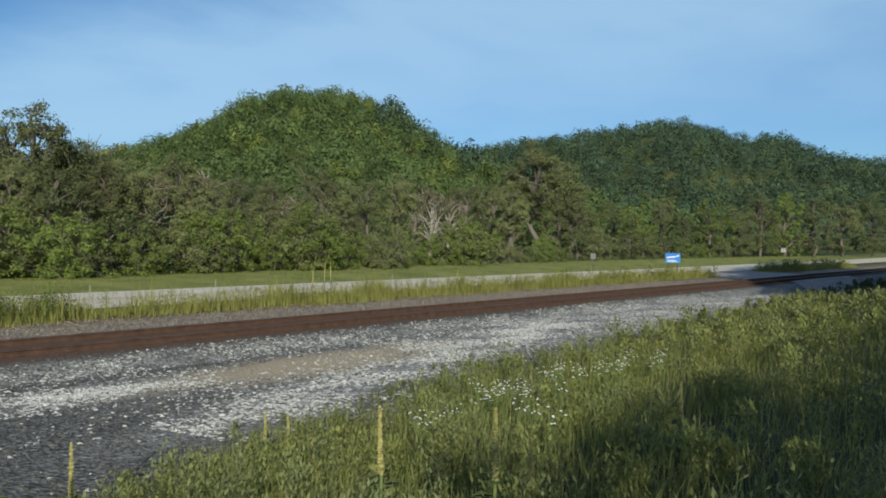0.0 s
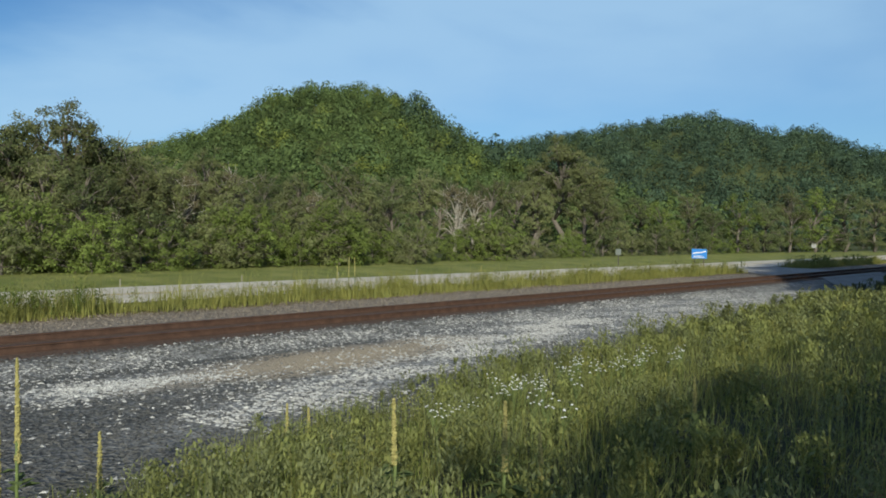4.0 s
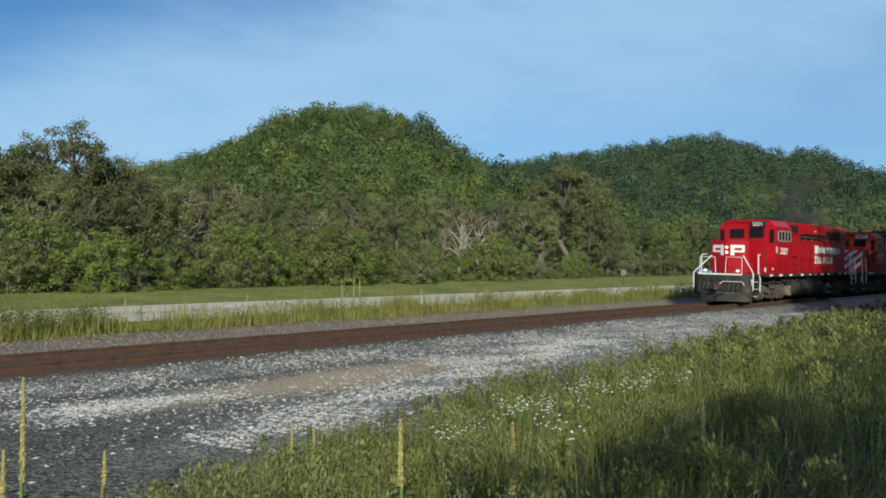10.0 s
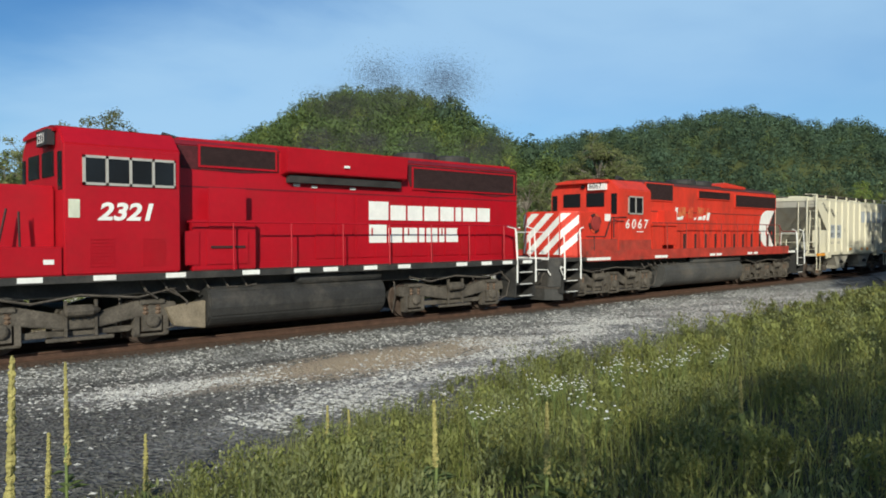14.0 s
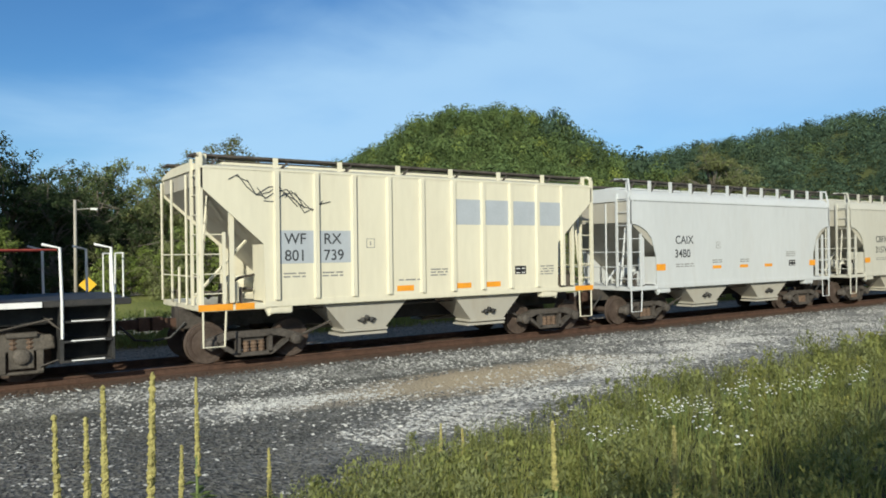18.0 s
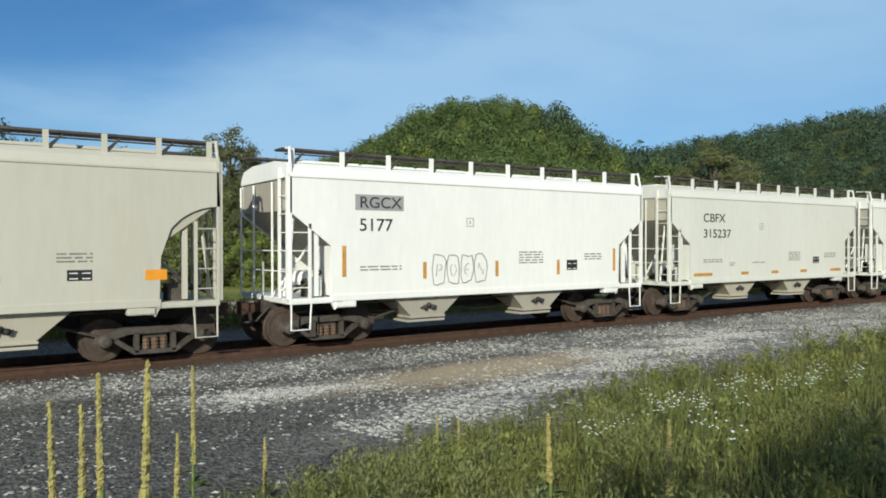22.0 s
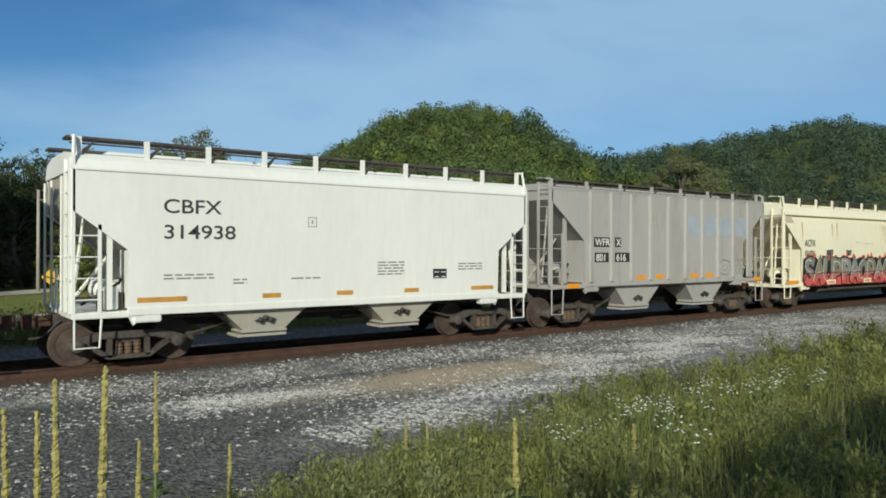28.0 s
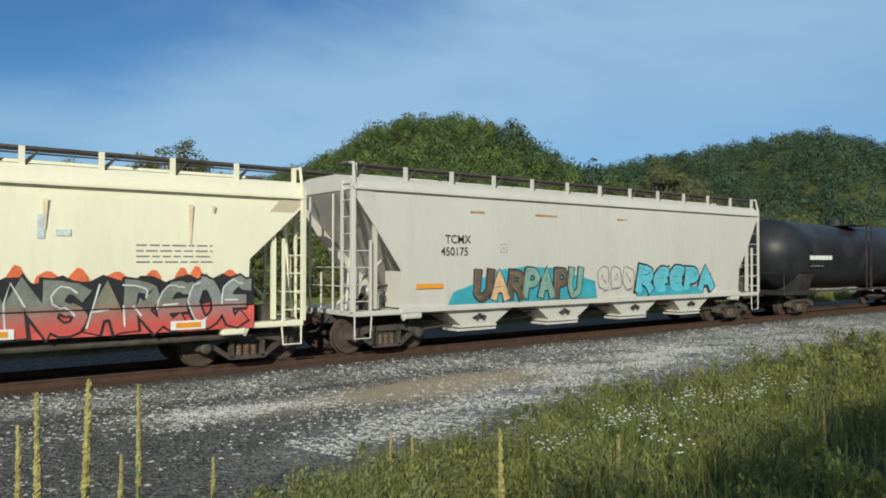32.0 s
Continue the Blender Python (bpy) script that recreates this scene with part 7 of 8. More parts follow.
    for e, sg in ((F, -1), (R, 1)):
        coupler(L, e, sg)
        for sy in (-1, 1):
            xs0, xs1 = (e + 0.35, e + 1.15) if sg < 0 else (e - 1.15, e - 0.35)
            well = Shape().box(xs0 - 0.06, sy * 1.50, 0.35, xs0, sy * 0.9, deck - 0.1).box(xs1, sy * 1.50, 0.35, xs1 + 0.06, sy * 0.9, deck - 0.1).box(xs0, sy * 0.95, 0.35, xs1, sy * 0.9, deck - 0.1)
            sw = part("step_well", well, BLACK, L)
            for k in range(3):
                st = part("step", Shape().box(xs0, sy * 1.53, 0.36 + k * 0.36, xs1, sy * 1.05, 0.40 + k * 0.36), BLACK, sw)
                part("step_nosing", Shape().box(xs0 + 0.12, sy * 1.545, 0.385 + k * 0.36, xs1 - 0.12, sy * 1.50, 0.405 + k * 0.36), WHITEP, sw, "white step edge")
            inner, outer = (xs1 + 0.03, xs0 - 0.03) if sg < 0 else (xs0 - 0.03, xs1 + 0.03)
            if sg < 0 and not d["six"]:
                part("step_handrail", Shape().tube([(outer + 0.06, sy * 1.5, 0.66), (outer, sy * 1.56, 0.76), (outer, sy * 1.56, 1.5), (outer + 0.06, sy * 1.5, 1.62), (nose + 0.1, sy * 0.82, 2.44)], 0.028, 6), WHITEP, L, "white handrail sloping in to the nose")
                part("step_handrail", Shape().tube([(inner, sy * 1.56, 0.62), (inner, sy * 1.56, 1.3), (inner - 0.1, sy * 1.5, 1.6), (inner - 0.1, sy * 1.5, 2.42), (inner - 0.04, sy * 1.48, 2.48), (inner + 0.42, sy * 1.4, 2.5)], 0.028, 6), WHITEP, L, "white handrail")
            for x in ((xs0 - 0.03, xs1 + 0.03) if sg > 0 or d["six"] else ()):
                part("step_handrail", Shape().tube([(x, sy * 1.56, 0.80), (x, sy * 1.56, 1.45), (x - sg * 0.02, sy * 1.5, 2.45), (x - sg * 0.3, sy * 1.42, 2.52)], 0.027, 6), WHITEP, L, "white handrail")
        fr2 = Shape()
        fr2.tube([(e - sg * 0.06, -1.1, 2.35), (e - sg * 0.06, -0.3, 2.35), (e - sg * 0.06, -0.25, 1.55)], 0.018, 6)
        fr2.tube([(e - sg * 0.06, 1.1, 2.35), (e - sg * 0.06, 0.3, 2.35), (e - sg * 0.06, 0.25, 1.55)], 0.018, 6)
        for y in (-1.1, 1.1):
            fr2.tube([(e - sg * 0.06, y, 1.45), (e - sg * 0.06, y, 2.35)], 0.016, 6)
        part("end_handrail", fr2, WHITEP, L, "white end handrail")
    # walkway handrails
    for sy in (-1, 1):
        h = Shape().tube([(cab1 + 0.15, sy * 1.48, 2.72 if d["six"] else 2.55), (hood1 - 0.9, sy * 1.48, 2.72 if d["six"] else 2.55), (hood1 - 0.4, sy * 1.48, 2.42), (R - 1.25, sy * 1.48, 2.42)], 0.02, 5)
        part("walkway_handrail", h, d["railmat"], L)
        k = cab1 + 1.2
        while k < hood1 - 0.6:
            part("handrail_post", Shape().tube([(k, sy * 1.5, deck), (k, sy * 1.48, 2.72 if d["six"] else 2.55)], 0.018, 5), d["railmat"], L)
            k += 1.45
    # under the frame
    t0, t1 = d["tank"]
    part("fuel_tank", Shape().prism([(-1.22, 1.15), (-1.36, 1.05), (-1.45, 0.88), (-1.47, 0.68), (-1.43, 0.48), (-1.32, 0.33), (-1.12, 0.22), (1.12, 0.22), (1.32, 0.33), (1.43, 0.48), (1.47, 0.68), (1.45, 0.88), (1.36, 1.05), (1.22, 1.15)], t0, t1, "x"), d["tankmat"], L, "dark rounded fuel tank", bevel=0.04)
    part("air_reservoir", Shape().lathe([(t0 + 2.2, 0.05), (t0 + 2.3, 0.17), (t1 - 0.1, 0.17), (t1, 0.05)], 12, (0, -1.22, 1.24), "x"), d["tankmat"], L, smooth=True)
    for k in range(6):
        x = t0 - 1.4 + k * 0.45
        part("piping", Shape().tube([(x, -1.2, 1.35), (x + 0.1, -1.3, 1.12), (x + 0.35, -1.25, 0.95 + 0.04 * k)], 0.028, 5), GRIME, L)
    for tx, ax in d["trucks"]:
        loco_truck(L, tx, ax)
    VEHICLES.append((L, d["c"]))
    return L


def block_word(loco, x0, x1, z0, z1, sizes, material, y):
    """A word drawn as plain blocks."""
    tot = sum(sizes)
    x = x0
    for k, w in enumerate(sizes):
        e = x + (x1 - x0) * w / tot
        part("painted_block", Shape().box(x, y - 0.006, z0, e - 0.07, y - 0.001, z1 if k == 0 else z0 + (z1 - z0) * 0.82), material, loco, "white painted block")
        x = e


def build_locos():
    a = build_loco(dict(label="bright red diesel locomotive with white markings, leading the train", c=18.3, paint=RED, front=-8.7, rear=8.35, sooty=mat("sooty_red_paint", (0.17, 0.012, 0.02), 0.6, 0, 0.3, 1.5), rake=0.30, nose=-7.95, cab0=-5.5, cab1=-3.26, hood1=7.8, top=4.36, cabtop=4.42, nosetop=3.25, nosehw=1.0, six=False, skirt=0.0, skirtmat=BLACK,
                        dashes=[(x, 0.42) for x in (-6.3, -5.0, -3.6, -1.9, -0.6, 0.2, 1.4, 2.5, 4.6, 5.6, 6.5, 7.4)], nodoor=[(-3.3, -0.2)], doortop=3.25, grilles=[(-2.6, -0.75, 3.80, 4.22), (3.5, 7.6, 3.55, 4.10)], flare=(-0.6, 3.07),
                        boxes=[(-2.9, -1.4, 1.5, 2.6)], fans=[4.4, 5.8], stack=0.9, win=(-5.17, -3.38, 3.23, 3.80), wcols=4, boardmat=BLACKP, boardink=WHITEP, num="2321", lamps=(2.86, 2.60), lampx=-7.95, lampy=0.0, lit=True, railmat=RED,
                        tank=(-2.6, 2.2), tankmat=BLACK, trucks=[(-5.13, (-1.38, 1.38)), (4.89, (-1.5, 1.5))]))
    lettering("2321", -4.90, 2.57, 0.32, WHITEP, a, name="road_number", wide=1.16, y=-1.545, bold=0.05, slant=0.22)
    block_word(a, 1.98, 6.6, 2.66, 3.15, (1.2, 1, 1, 1, 1, 0.5, 1, 1), WHITEP, -1.0)
    block_word(a, 1.99, 5.27, 2.06, 2.55, (1.2, 1, 1, 0.5, 0.9, 0.5, 1), WHITEP, -1.0)
    for sy in (-1, 1):
        # plain white shape on each slanting nose face
        f = Shape()
        ang = math.atan2(0.30, 1.0)
        for u0, u1, z0, z1 in ((0.18, 0.36, 2.44, 2.98), (0.36, 0.82, 2.82, 2.98), (0.36, 0.82, 2.60, 2.70), (0.70, 0.84, 2.62, 2.96)):
            c0, c1 = u0 * sy, u1 * sy
            q = [(-7.965 + abs(c) * 0.30, c) for c in (c0, c1)]
            f.prism([(q[0][0], q[0][1]), (q[1][0], q[1][1]), (q[1][0] + 0.012, q[1][1]), (q[0][0] + 0.012, q[0][1])], z0, z1, "z")
        part("nose_marking", f, WHITEP, a, "white painted nose marking")
    plate("cab_label", -5.42, 2.6, -5.22, 2.95, mat("pale_label", (0.6, 0.62, 0.5), 0.6), a, "pale label", y=-1.535)
    part("nose_door", Shape().box(-6.6, -1.03, 1.6, -5.9, -0.99, 2.6), RED, a, bevel=0.01)
    part("battery_box", Shape().box(-7.4, -1.5, 1.5, -5.52, -0.98, 2.05), RED, a, bevel=0.02)
    part("cab_steps", Shape().tube([(-6.55, -1.35, 2.05), (-6.4, -1.3, 2.75)], 0.022, 5).tube([(-6.2, -1.35, 2.05), (-6.2, -1.3, 2.7)], 0.022, 5), GRILLE, a)
    for k, (x, z, w2, h2) in enumerate(((-6.85, 1.62, 0.2, 0.22), (-5.85, 1.72, 0.18, 0.09))):
        plate("pale_mark", x, z, x + w2, z + h2, WHITEP, a, "pale stencilled mark", y=-1.505)
    for x0, n in ((-5.05, 9), (-4.05, 9)):
        lv = Shape()
        for k in range(n):
            lv.box(x0, -1.548, 1.66 + k * 0.065, x0 + 0.45, -1.528, 1.69 + k * 0.065)
        part("cab_louvre", lv, RED, a, "row of red louvres")
    for x0, x1, z0, z1 in ((-3.1, -2.75, 1.62, 2.35), (-2.6, -1.6, 1.62, 2.35), (-2.55, -1.65, 2.4, 3.3)):
        part("side_door", Shape().box(x0, -1.30, z0, x1, -1.26, z1), RED, a, bevel=0.012)
    part("door_handle", Shape().box(-2.5, -1.33, 1.98, -1.7, -1.29, 2.03), GRILLE, a)
    soot = mat("soot_stain", (0.06, 0.012, 0.015), 0.8, 0, 0.4, 1.5, dirt=(0.30, 0.012, 0.02), dirt_amt=0.8, dirt_scale=1.3)
    part("soot_band", Shape().prism([(3.2, 4.2), (7.75, 4.2), (7.75, 3.5), (6.8, 3.42), (5.5, 3.5), (4.2, 3.46), (3.4, 3.6)], -0.985, -0.965), soot, a, "soot-blackened panel round the grille")
    part("soot_band", Shape().prism([(-3.2, 4.21), (-0.65, 4.21), (-0.65, 3.74), (-1.6, 3.68), (-3.2, 3.72)], -0.985, -0.965), soot, a, "soot-blackened panel round the grille")
    tan_dust = mat("tan_dust", (0.22, 0.18, 0.13), 0.85, 0, 0.3, 3)
    part("tank_bracket", Shape().prism([(-3.5, 0.75), (-2.62, 0.85), (-2.62, 0.25), (-3.3, 0.35)], -1.3, -1.1), tan_dust, a, "dusty tan bracket", bevel=0.02)
    for k, (x, z) in enumerate(((-0.25, 3.44), (0.25, 3.42), (1.4, 3.42), (1.0, 3.93))):
        part("pale_mark", Shape().box(x, -1.0 if k < 3 else -1.33, z, x + 0.16, -0.97 if k < 3 else -1.30, z + 0.06), WHITEP, a)
    b = build_loco(dict(label="faded orange-red diesel locomotive with striped nose, second in the train", c=37.15, paint=ORANGE_RED, front=-9.7, rear=10.2, rake=0.0, nose=-8.62, sooty=mat("sooty_orange_paint", (0.10, 0.03, 0.025), 0.7, 0, 0.3, 1.5), cab0=-6.3, cab1=-4.2, hood1=7.85, top=4.34, cabtop=4.30, nosetop=3.12, nosehw=1.25, six=True, skirt=0.22, skirtmat=mat("dusty_red_skirt", (0.40, 0.042, 0.028), 0.75, 0, 0.25, 2.5, dirt=(0.15, 0.055, 0.04), dirt_amt=0.8, dirt_scale=1.6),
                        dashes=[(-8.2, 1.35), (-4.0, 0.9), (0.2, 0.45), (0.75, 0.45), (3.6, 0.45), (4.2, 0.4), (7.9, 0.8)], nodoor=[(-4.3, -1.3)], doortop=3.1, grilles=[(-3.72, -1.76, 3.62, 4.24), (0.3, 3.05, 3.80, 4.10), (3.6, 7.75, 3.52, 4.05)], flare=None,
                        boxes=[(-2.85, -1.9, 1.85, 3.2), (-3.7, -2.95, 1.5, 2.7)], fans=[0.55, 1.95], stack=1.2, win=(-5.72, -4.78, 3.0, 3.66), wcols=2, boardmat=WHITEP, boardink=CHAR, num="6067", lamps=(4.02,), lampx=-6.35, lampy=0.0, lit=False, railmat=mat("rusty_red_rail", (0.24, 0.04, 0.03), 0.7, 0, 0.2, 4),
                        tank=(-3.1, 3.4), tankmat=mat("dusty_dark_tank", (0.075, 0.073, 0.070), 0.5, 0, 0.25, 1.2, dirt=(0.16, 0.13, 0.10), dirt_amt=0.6, dirt_scale=1.0), trucks=[(-6.1, (-1.95, 0.0, 2.0)), (6.4, (-2.0, 0.0, 2.0))]))
    x = -5.92
    for ch in "6067":
        lettering(ch, x, 2.50, 0.32, WHITEP, b, name="road_number", y=-1.545, wide=1.2, bold=0.02, slant=0.15)
        x += 0.39
    # bold diagonal stripes across the nose and its slanting corners
    def clip(poly, axis, lim, keep_less):
        out = []
        for p, q in zip(poly, poly[1:] + poly[:1]):
            ip, iq = (p[axis] <= lim) == keep_less, (q[axis] <= lim) == keep_less
            if ip:
                out.append(p)
            if ip != iq:
                t = (lim - p[axis]) / (q[axis] - p[axis])
                out.append((p[0] + (q[0] - p[0]) * t, p[1] + (q[1] - p[1]) * t))
        return out
    corner = math.hypot(0.42, 0.51)
    for p0, p1, u0, u1 in (((-8.62, 0.74), (-8.62, -0.74), -0.74, 0.74), ((-8.62, -0.74), (-8.20, -1.25), 0.74, 0.74 + corner), ((-8.20, 1.25), (-8.62, 0.74), -0.74 - corner, -0.74)):
        d = (Vector(p1) - Vector(p0)).normalized()
        for k in range(9):
            z = -0.4 + k * 0.56
            poly = [(-1.5, z), (1.5, z + 2.6), (1.5, z + 2.89), (-1.5, z + 0.29)]
            for axis, lim, less in ((0, u1 - 0.02, True), (0, u0 + 0.02, False), (1, 3.0, True), (1, 1.58, False)):
                poly = clip(poly, axis, lim, less) if poly else poly
            if len(poly) > 2:
                st = Shape()
                nrm = Vector((d.y, -d.x))
                nrm = nrm if nrm.x < 0 else -nrm
                ring = [Vector(p0) + d * (u - u0) for u, _ in poly]
                st.poly([(r.x + nrm.x * 0.008, r.y + nrm.y * 0.008, zz) for r, (_, zz) in zip(ring, poly)])
                part("nose_stripe", st, WHITEP, b, "white diagonal stripe")
    # white segment and dark wedge at the tail, worn pale blocks along the hood
    pts = [(6.95 + 0.95 * math.cos(radians(t)), 2.54 + 0.88 * math.sin(radians(t))) for t in range(90, 271, 12)]
    seg = pts + [(7.62, 1.66), (6.86, 2.54), (7.62, 3.42)]
    part("tail_disc", Shape().prism(seg, -1.0, -0.965), WHITEP, b, "white painted disc segment")
    part("tail_wedge", Shape().prism([(7.70, 3.42), (7.70, 1.66), (6.90, 2.54)], -1.0, -0.965), BLACK, b, "dark painted wedge")
    worn = mat("worn_tan_paint", (0.56, 0.075, 0.035), 0.8, 0, 0.25, 6, dirt=(0.55, 0.30, 0.10), dirt_amt=0.8, dirt_scale=3.4)
    for pts, m in (([(-1.35, 3.0), (-1.25, 3.36), (-0.8, 3.4), (-0.72, 3.0)], worn), ([(-0.6, 2.95), (-0.45, 3.38), (-0.1, 3.4), (-0.2, 2.95)], worn), ([(0.15, 3.06), (0.25, 3.42), (0.8, 3.4), (0.7, 3.1)], worn), ([(0.9, 3.1), (1.0, 3.4), (1.25, 3.4), (1.2, 3.14)], worn)):
        part("worn_paint", Shape().prism(pts, -1.004, -0.99), m, b, "worn remains of painted lettering")
    for x, w, z0, z1 in ((-1.62, 0.16, 2.95, 3.36), (-1.5, 0.3, 2.86, 2.98), (-1.2, 0.18, 2.88, 3.02), (-0.1, 0.14, 2.88, 2.98), (0.22, 0.3, 2.88, 3.03), (0.62, 0.2, 2.88, 3.08), (0.95, 0.22, 2.88, 3.2)):
        part("worn_paint", Shape().prism([(x, z0), (x + w, z0), (x + w + 0.1, z1), (x + 0.1, z1)], -1.008, -0.99), WHITEP, b, "flaking white paint")
    part("roof_duct", Shape().prism([(2.75, 4.34), (5.0, 4.34), (5.0, 4.46), (3.0, 4.58), (2.75, 4.5)], -0.8, 0.8), ORANGE_RED, b, "orange-red duct on the hood roof", bevel=0.02)
    part("roof_pipe", Shape().box(5.05, -0.5, 4.34, 6.6, 0.5, 4.46), GRILLE, b, bevel=0.02)
    dull = mat("dusty_red_paint", (0.36, 0.045, 0.03), 0.75, 0, 0.25, 2.5, dirt=(0.14, 0.06, 0.045), dirt_amt=0.8, dirt_scale=2.0)
    part("battery_box", Shape().box(-8.1, -1.5, 1.5, -6.3, -1.2, 2.12), dull, b, "dust-darkened red box under the nose", bevel=0.02)
    part("cab_sill_band", Shape().box(-6.28, -1.55, 1.52, -4.22, -1.525, 2.08), dull, b, "dust-darkened lower cab side", bevel=0.008)
    for pts in ([(-8.15, -1.5, 2.2), (-7.05, -1.5, 2.2), (-6.7, -1.5, 2.86), (-5.9, -1.58, 2.9)], [(-6.55, -1.5, 2.15), (-6.55, -1.5, 2.9)], [(-6.5, -1.5, 2.75), (-6.05, -1.58, 2.75)], [(-7.7, -1.5, 1.55), (-7.7, -1.5, 2.2)]):
        part("nose_handrail", Shape().tube(pts, 0.022, 5), GRILLE, b, "dark handrail")
    for k in range(10):
        x = -0.9 + k * 0.86
        part("hood_stay", Shape().box(x, -1.06, 1.62, x + 0.07, -0.97, 2.30), GRILLE, b)
    part("bell_plate", Shape().lathe([(-1.34, 0.20), (-1.33, 0.25), (-1.24, 0.25)], 18, (-7.35, 0, 2.66)), mat("dull_red_disc", (0.30, 0.04, 0.035), 0.6, 0, 0.2, 4), b, "round dull red cover")
    for k in range(8):
        t0, t1 = radians(k * 45), radians(k * 45 + 40)
        arc = [(-7.35 + r * math.cos(t0 + (t1 - t0) * q / 4), 2.66 + r * math.sin(t0 + (t1 - t0) * q / 4)) for r, qs in ((0.27, range(5)), (0.34, range(4, -1, -1))) for q in qs]
        part("cover_rim", Shape().prism(arc, -1.29, -1.24), (GRILLE, worn, GRILLE, ORANGE_RED)[k % 4], b)
    part("cab_underline", Shape().box(-5.15, -1.55, 2.36, -4.75, -1.53, 2.39), WHITEP, b)
    plate("cab_label", -6.75, 2.75, -6.4, 3.0, WHITEP, b, "white label", y=-1.255)


build_locos()


# ---- roadside things ----
def pole(x, y, h, r, material, label, arm=True):
    p = new("utility_pole")
    p.location = (x, y, float(land(x, y)))
    part("post", Shape().tube([(0, 0, -0.4), (0, 0, h * 0.5), (0, 0, h)], r, 9, r * 0.75), material, p, smooth=True)
    if arm:
        part("lamp_arm", Shape().tube([(0, 0, h - 0.6), (1.0, 0, h - 0.5)], 0.03, 6), material, p)
        part("lamp_head", Shape().box(0.85, -0.12, h - 0.62, 1.25, 0.12, h - 0.48), WHITEP, p, bevel=0.03)
    tagged(p, label, "pole")


pole(6.4, 49.3, 6.1, 0.11, mat("grey_pole_wood", (0.38, 0.35, 0.30), 0.9, 0, 0.2, 3, stretch=(3, 3, 0.5)), "weathered grey pole with a small lamp arm beside the lane")


def sign(x, y, yaw, w, h, z, face, label, post_n=2, diamond=False, back=None):
    s = new("road_sign")
    s.matrix_basis = pose(x, y, float(land(x, y)), 0, 0, yaw)
    if diamond:
        q = Shape().prism([(0, z - h / 2), (w / 2, z), (0, z + h / 2), (-w / 2, z)], -0.02, 0.0)
    else:
        q = Shape().box(-w / 2, -0.02, z - h / 2, w / 2, 0.0, z + h / 2)
    part("panel", q, face, s)
    for k in range(post_n):
        a = 0 if post_n == 1 else (-0.3 + 0.6 * k) * w
        part("post", Shape().box(a - 0.04, 0.0, -0.3, a + 0.04, 0.06, z + h * 0.3), GRIME, s)
    tagged(s, label, "road sign")
    return s


blue = mat("blue_sign_face", (0.035, 0.22, 0.62), 0.4, 0, 0.05, 2)
bs = sign(51.4, 24.4, -64, 1.05, 0.7, 1.42, blue, "blue road sign with a white swoosh on two posts")
part("swoosh", Shape().prism([(-0.45, 1.46), (-0.2, 1.54), (0.15, 1.55), (0.45, 1.66), (0.45, 1.58), (0.15, 1.47), (-0.2, 1.45), (-0.45, 1.39)], -0.026, -0.021), WHITEP, bs, "white swoosh")
part("white_bars", Shape().box(-0.40, -0.026, 1.14, 0.35, -0.021, 1.18).box(-0.40, -0.026, 1.23, 0.2, -0.021, 1.27), WHITEP, bs)
sign(6.7, 46.8, -10, 0.95, 0.95, 1.0, mat("yellow_sign_face", (0.75, 0.45, 0.03), 0.5, 0, 0.06, 2), "yellow diamond warning sign beside the lane", 1, True)
sign(55.4, 33.6, -60, 0.45, 0.5, 1.3, mat("sign_back", (0.15, 0.17, 0.15), 0.6, 0.2, 0.1, 2), "small grey sign seen from behind", 1)
sign(149, 48, -70, 0.8, 0.8, 1.3, mat("weathered_sign_face", (0.34, 0.34, 0.33), 0.6, 0, 0.15, 3), "small pale sign beside the highway", 1)
DULLPOST = mat("dull_post", (0.30, 0.28, 0.22), 0.8, 0, 0.2, 4)
for k in range(5):
    mk = new("marker_post")
    mk.location = (7 + k * 6.1, 33.4, float(land(7 + k * 6.1, 33.4)))
    part("post", Shape().box(-0.025, -0.012, -0.2, 0.025, 0.012, 0.36), DULLPOST, mk)
    tagged(mk, "short pale marker post in the verge", "marker post", "marker posts along the verge")


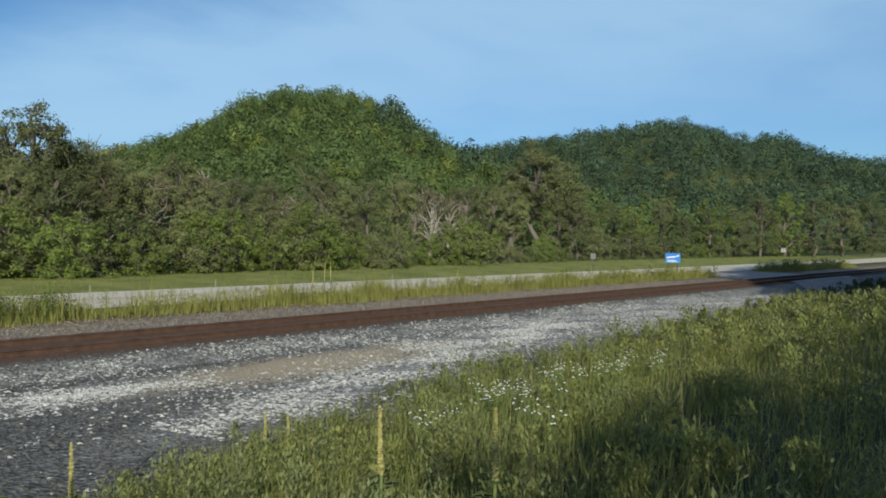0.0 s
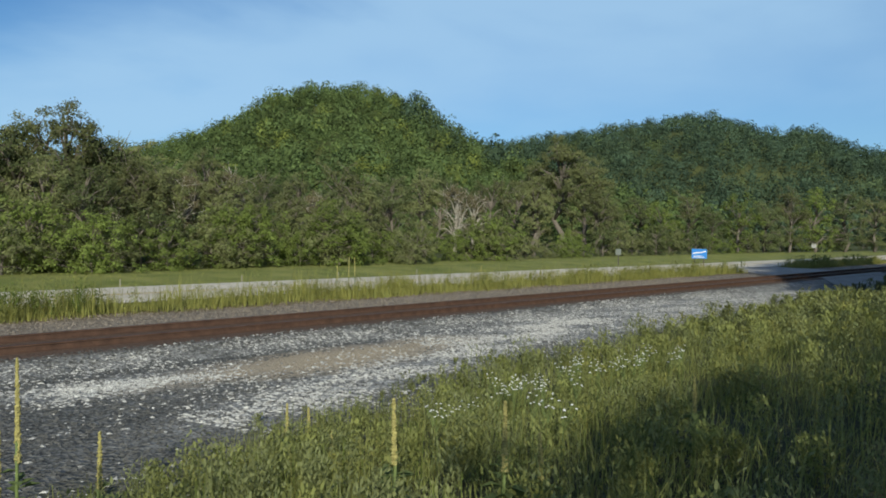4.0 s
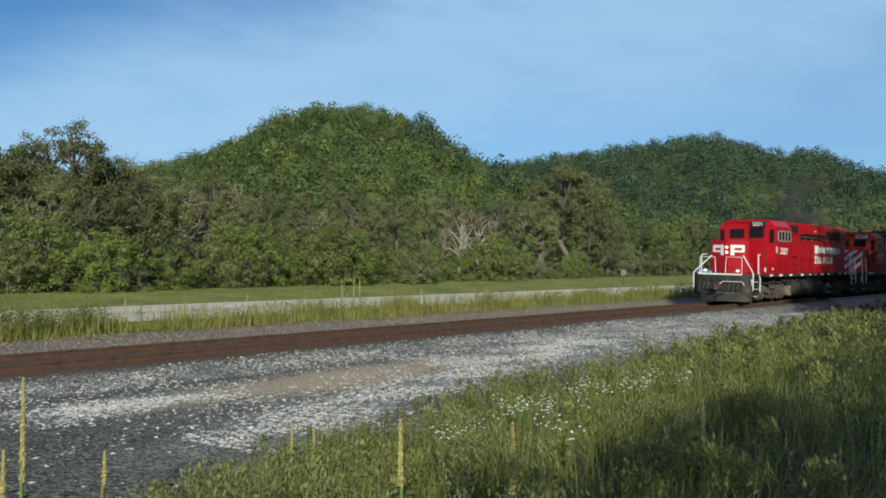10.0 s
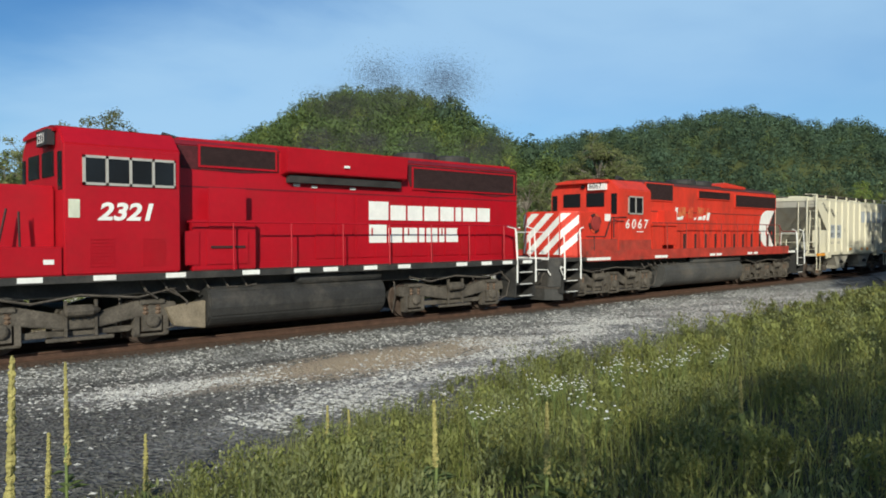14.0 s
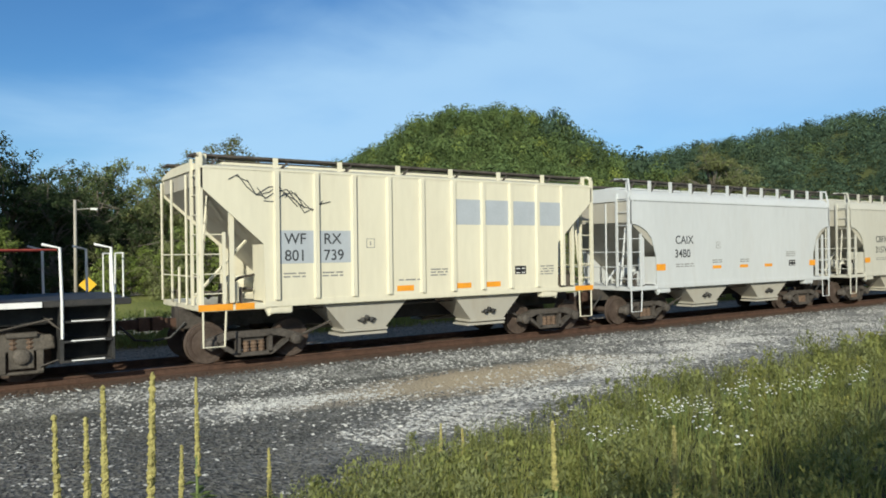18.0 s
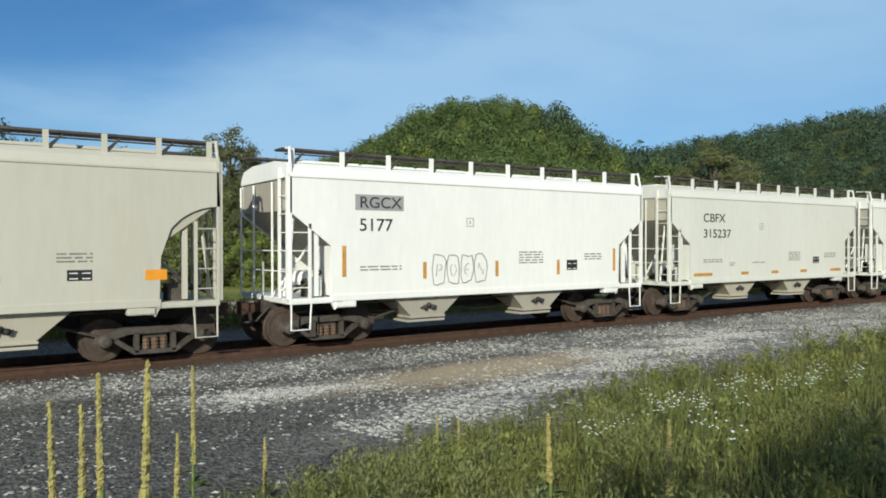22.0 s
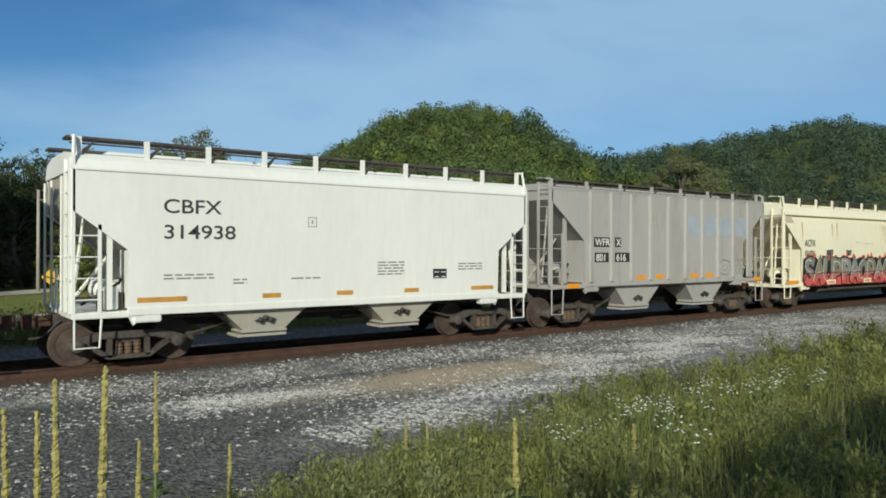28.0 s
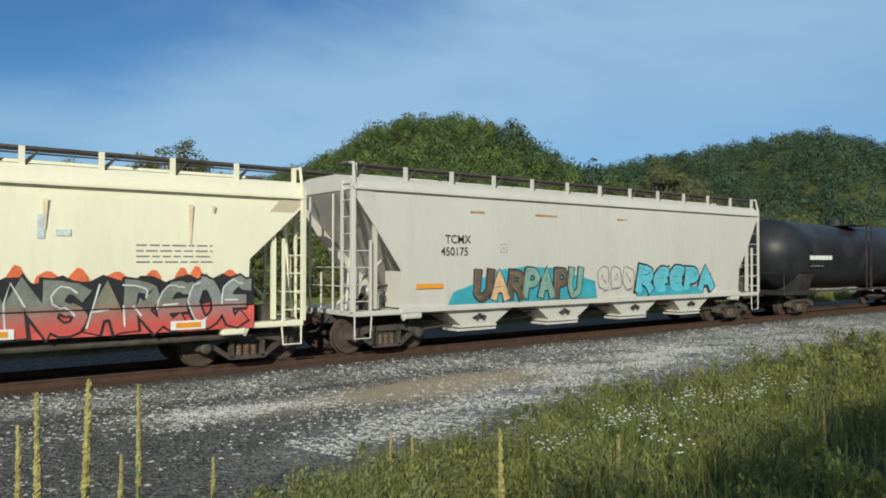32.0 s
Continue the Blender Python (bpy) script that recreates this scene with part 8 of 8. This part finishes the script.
def build_suv():
    car = new("suv_car")
    white = mat("white_car_paint", (0.78, 0.78, 0.78), 0.3, 0, 0.03, 2, spec=0.5)
    body = [(-2.35, 0.42), (-2.38, 0.72), (-2.2, 0.92), (-1.25, 1.06), (2.15, 1.06), (2.32, 0.9), (2.34, 0.45), (1.9, 0.36), (1.78, 0.62), (1.42, 0.74), (1.06, 0.62), (0.94, 0.34), (-0.94, 0.34), (-1.06, 0.62), (-1.42, 0.74), (-1.78, 0.62), (-1.9, 0.36)]
    part("body", Shape().prism(body, -0.92, 0.92), white, car, "glossy white body", bevel=0.04)
    roof = [(-1.3, 1.04), (-0.55, 1.62), (-0.2, 1.68), (1.75, 1.66), (2.15, 1.06)]
    part("roof", Shape().prism(roof, -0.80, 0.80), white, car, bevel=0.06)
    for sy in (-1, 1):
        part("side_window", Shape().prism([(-1.0, 1.08), (-0.45, 1.54), (0.35, 1.57), (0.35, 1.08)], sy * 0.79, sy * 0.825), GLASS, car, "dark side window")
        part("side_window", Shape().prism([(0.42, 1.08), (0.42, 1.57), (1.6, 1.54), (1.85, 1.1)], sy * 0.79, sy * 0.825), GLASS, car, "dark side window")
        part("headlight", Shape().box(-2.36, sy * 0.85, 0.70, -2.15, sy * 0.55, 0.84), GLASS, car)
        for x in (-1.42, 1.42):
            w = part("wheel", Shape().lathe([(sy * 0.72, 0.2), (sy * 0.72, 0.34), (sy * 0.92, 0.34), (sy * 0.93, 0.22)], 18, (x, 0, 0.34)), mat("tyre_rubber", (0.02, 0.02, 0.02), 0.9), car, "black tyre")
            part("rim", Shape().lathe([(sy * 0.90, 0.2), (sy * 0.94, 0.18)], 12, (x, 0, 0.34)), WHITEP, w)
    tagged(car, "white sport utility car driving along the highway", "car")
    return car


SUV = build_suv()


# ---- exhaust smoke ----
SMOKE = mat("sooty_smoke", (0.07, 0.072, 0.08), 1.0, 0, 0.1, 1, spec=0.0)


def puff(seed, size, n):
    """A cloud of soot specks, dense in the middle and thin at the edge."""
    rng = np.random.default_rng(seed)
    c = rng.normal(0, 0.35, (7, 3)) * np.array([1.6, 0.9, 0.6]) * size
    p = c[rng.integers(0, 7, n)] + rng.normal(0, 0.30, (n, 3)) * np.array([1.3, 1.0, 0.8]) * size
    r = rng.uniform(0.007, 0.015, (n, 1, 1))
    t = rng.normal(0, 1, (n, 3, 3))
    t /= np.linalg.norm(t, axis=2, keepdims=True)
    ob = new("smoke_puff", quads("smoke_puff", (p[:, None] + t * r).reshape(-1, 3), SMOKE, 3))
    tagged(ob, "thin dark exhaust smoke drifting over the locomotives", "smoke", "exhaust smoke", kind="stuff")
    return ob


PUFFS = [(puff(100 + k, sz, int(21000 * sz)), u, z0, drift) for k, (u, z0, sz, drift) in enumerate(((19.6, 5.2, 0.6, 0.0), (21.0, 5.15, 0.7, -0.3), (23.6, 5.4, 0.9, 0.3), (26.5, 5.7, 1.1, 0.6), (20.6, 6.2, 0.9, 0.1), (22.2, 7.0, 1.2, 0.2), (24.6, 7.5, 1.5, 0.4)))]


# ---- what moves ----
TRAIN = [(0.0, 114.91), (6.0, 62.01), (8.0, 44.38), (10.0, 26.69), (11.0, 17.72), (12.0, 8.8), (13.0, 0.0), (15.5, -22.03), (17.0, -35.37), (18.0, -44.48), (19.0, -53.48), (20.0, -62.41), (21.0, -71.36), (22.0, -80.39),
         (23.0, -89.34), (24.0, -98.34), (26.5, -120.76), (28.0, -134.35), (29.0, -143.28), (30.0, -152.22), (31.0, -161.26), (32.0, -170.42)]


def train_at(t):
    return float(np.interp(t, [a for a, b in TRAIN], [b for a, b in TRAIN]))


def motions():
    for thing, place in VEHICLES:
        walk(thing, [(t, pose(s + place, TRACK_Y, RAIL_Z)) for t, s in TRAIN])
    for ws, at, r in WHEELSETS:
        rows = []
        for k in range(0, frame(32.0), 2):
            t = k / FPS
            rows.append((t, pose(*at) @ Matrix.Rotation((train_at(t) - TRAIN[0][1]) / r, 4, "Y")))
        walk(ws, rows)
    walk(SUV, [(0.0, pose(9.4 + 18.0 * 30.5, 31.0, 0.06)), (29.0, pose(9.4 + 18.0 * 1.5, 31.0, 0.06)), (30.5, pose(9.4, 31.0, 0.06)), (32.0, pose(9.4 - 18.0 * 1.5, 31.0, 0.06))])
    for ob, u, z, drift in PUFFS:
        walk(ob, [(t, pose(train_at(t) + u, TRACK_Y + 0.5 + drift, z, 0, 0, 3 * (t - 6))) for t in (0, 6, 8, 10, 11, 12, 13, 15, 18, 24, 32)])


motions()
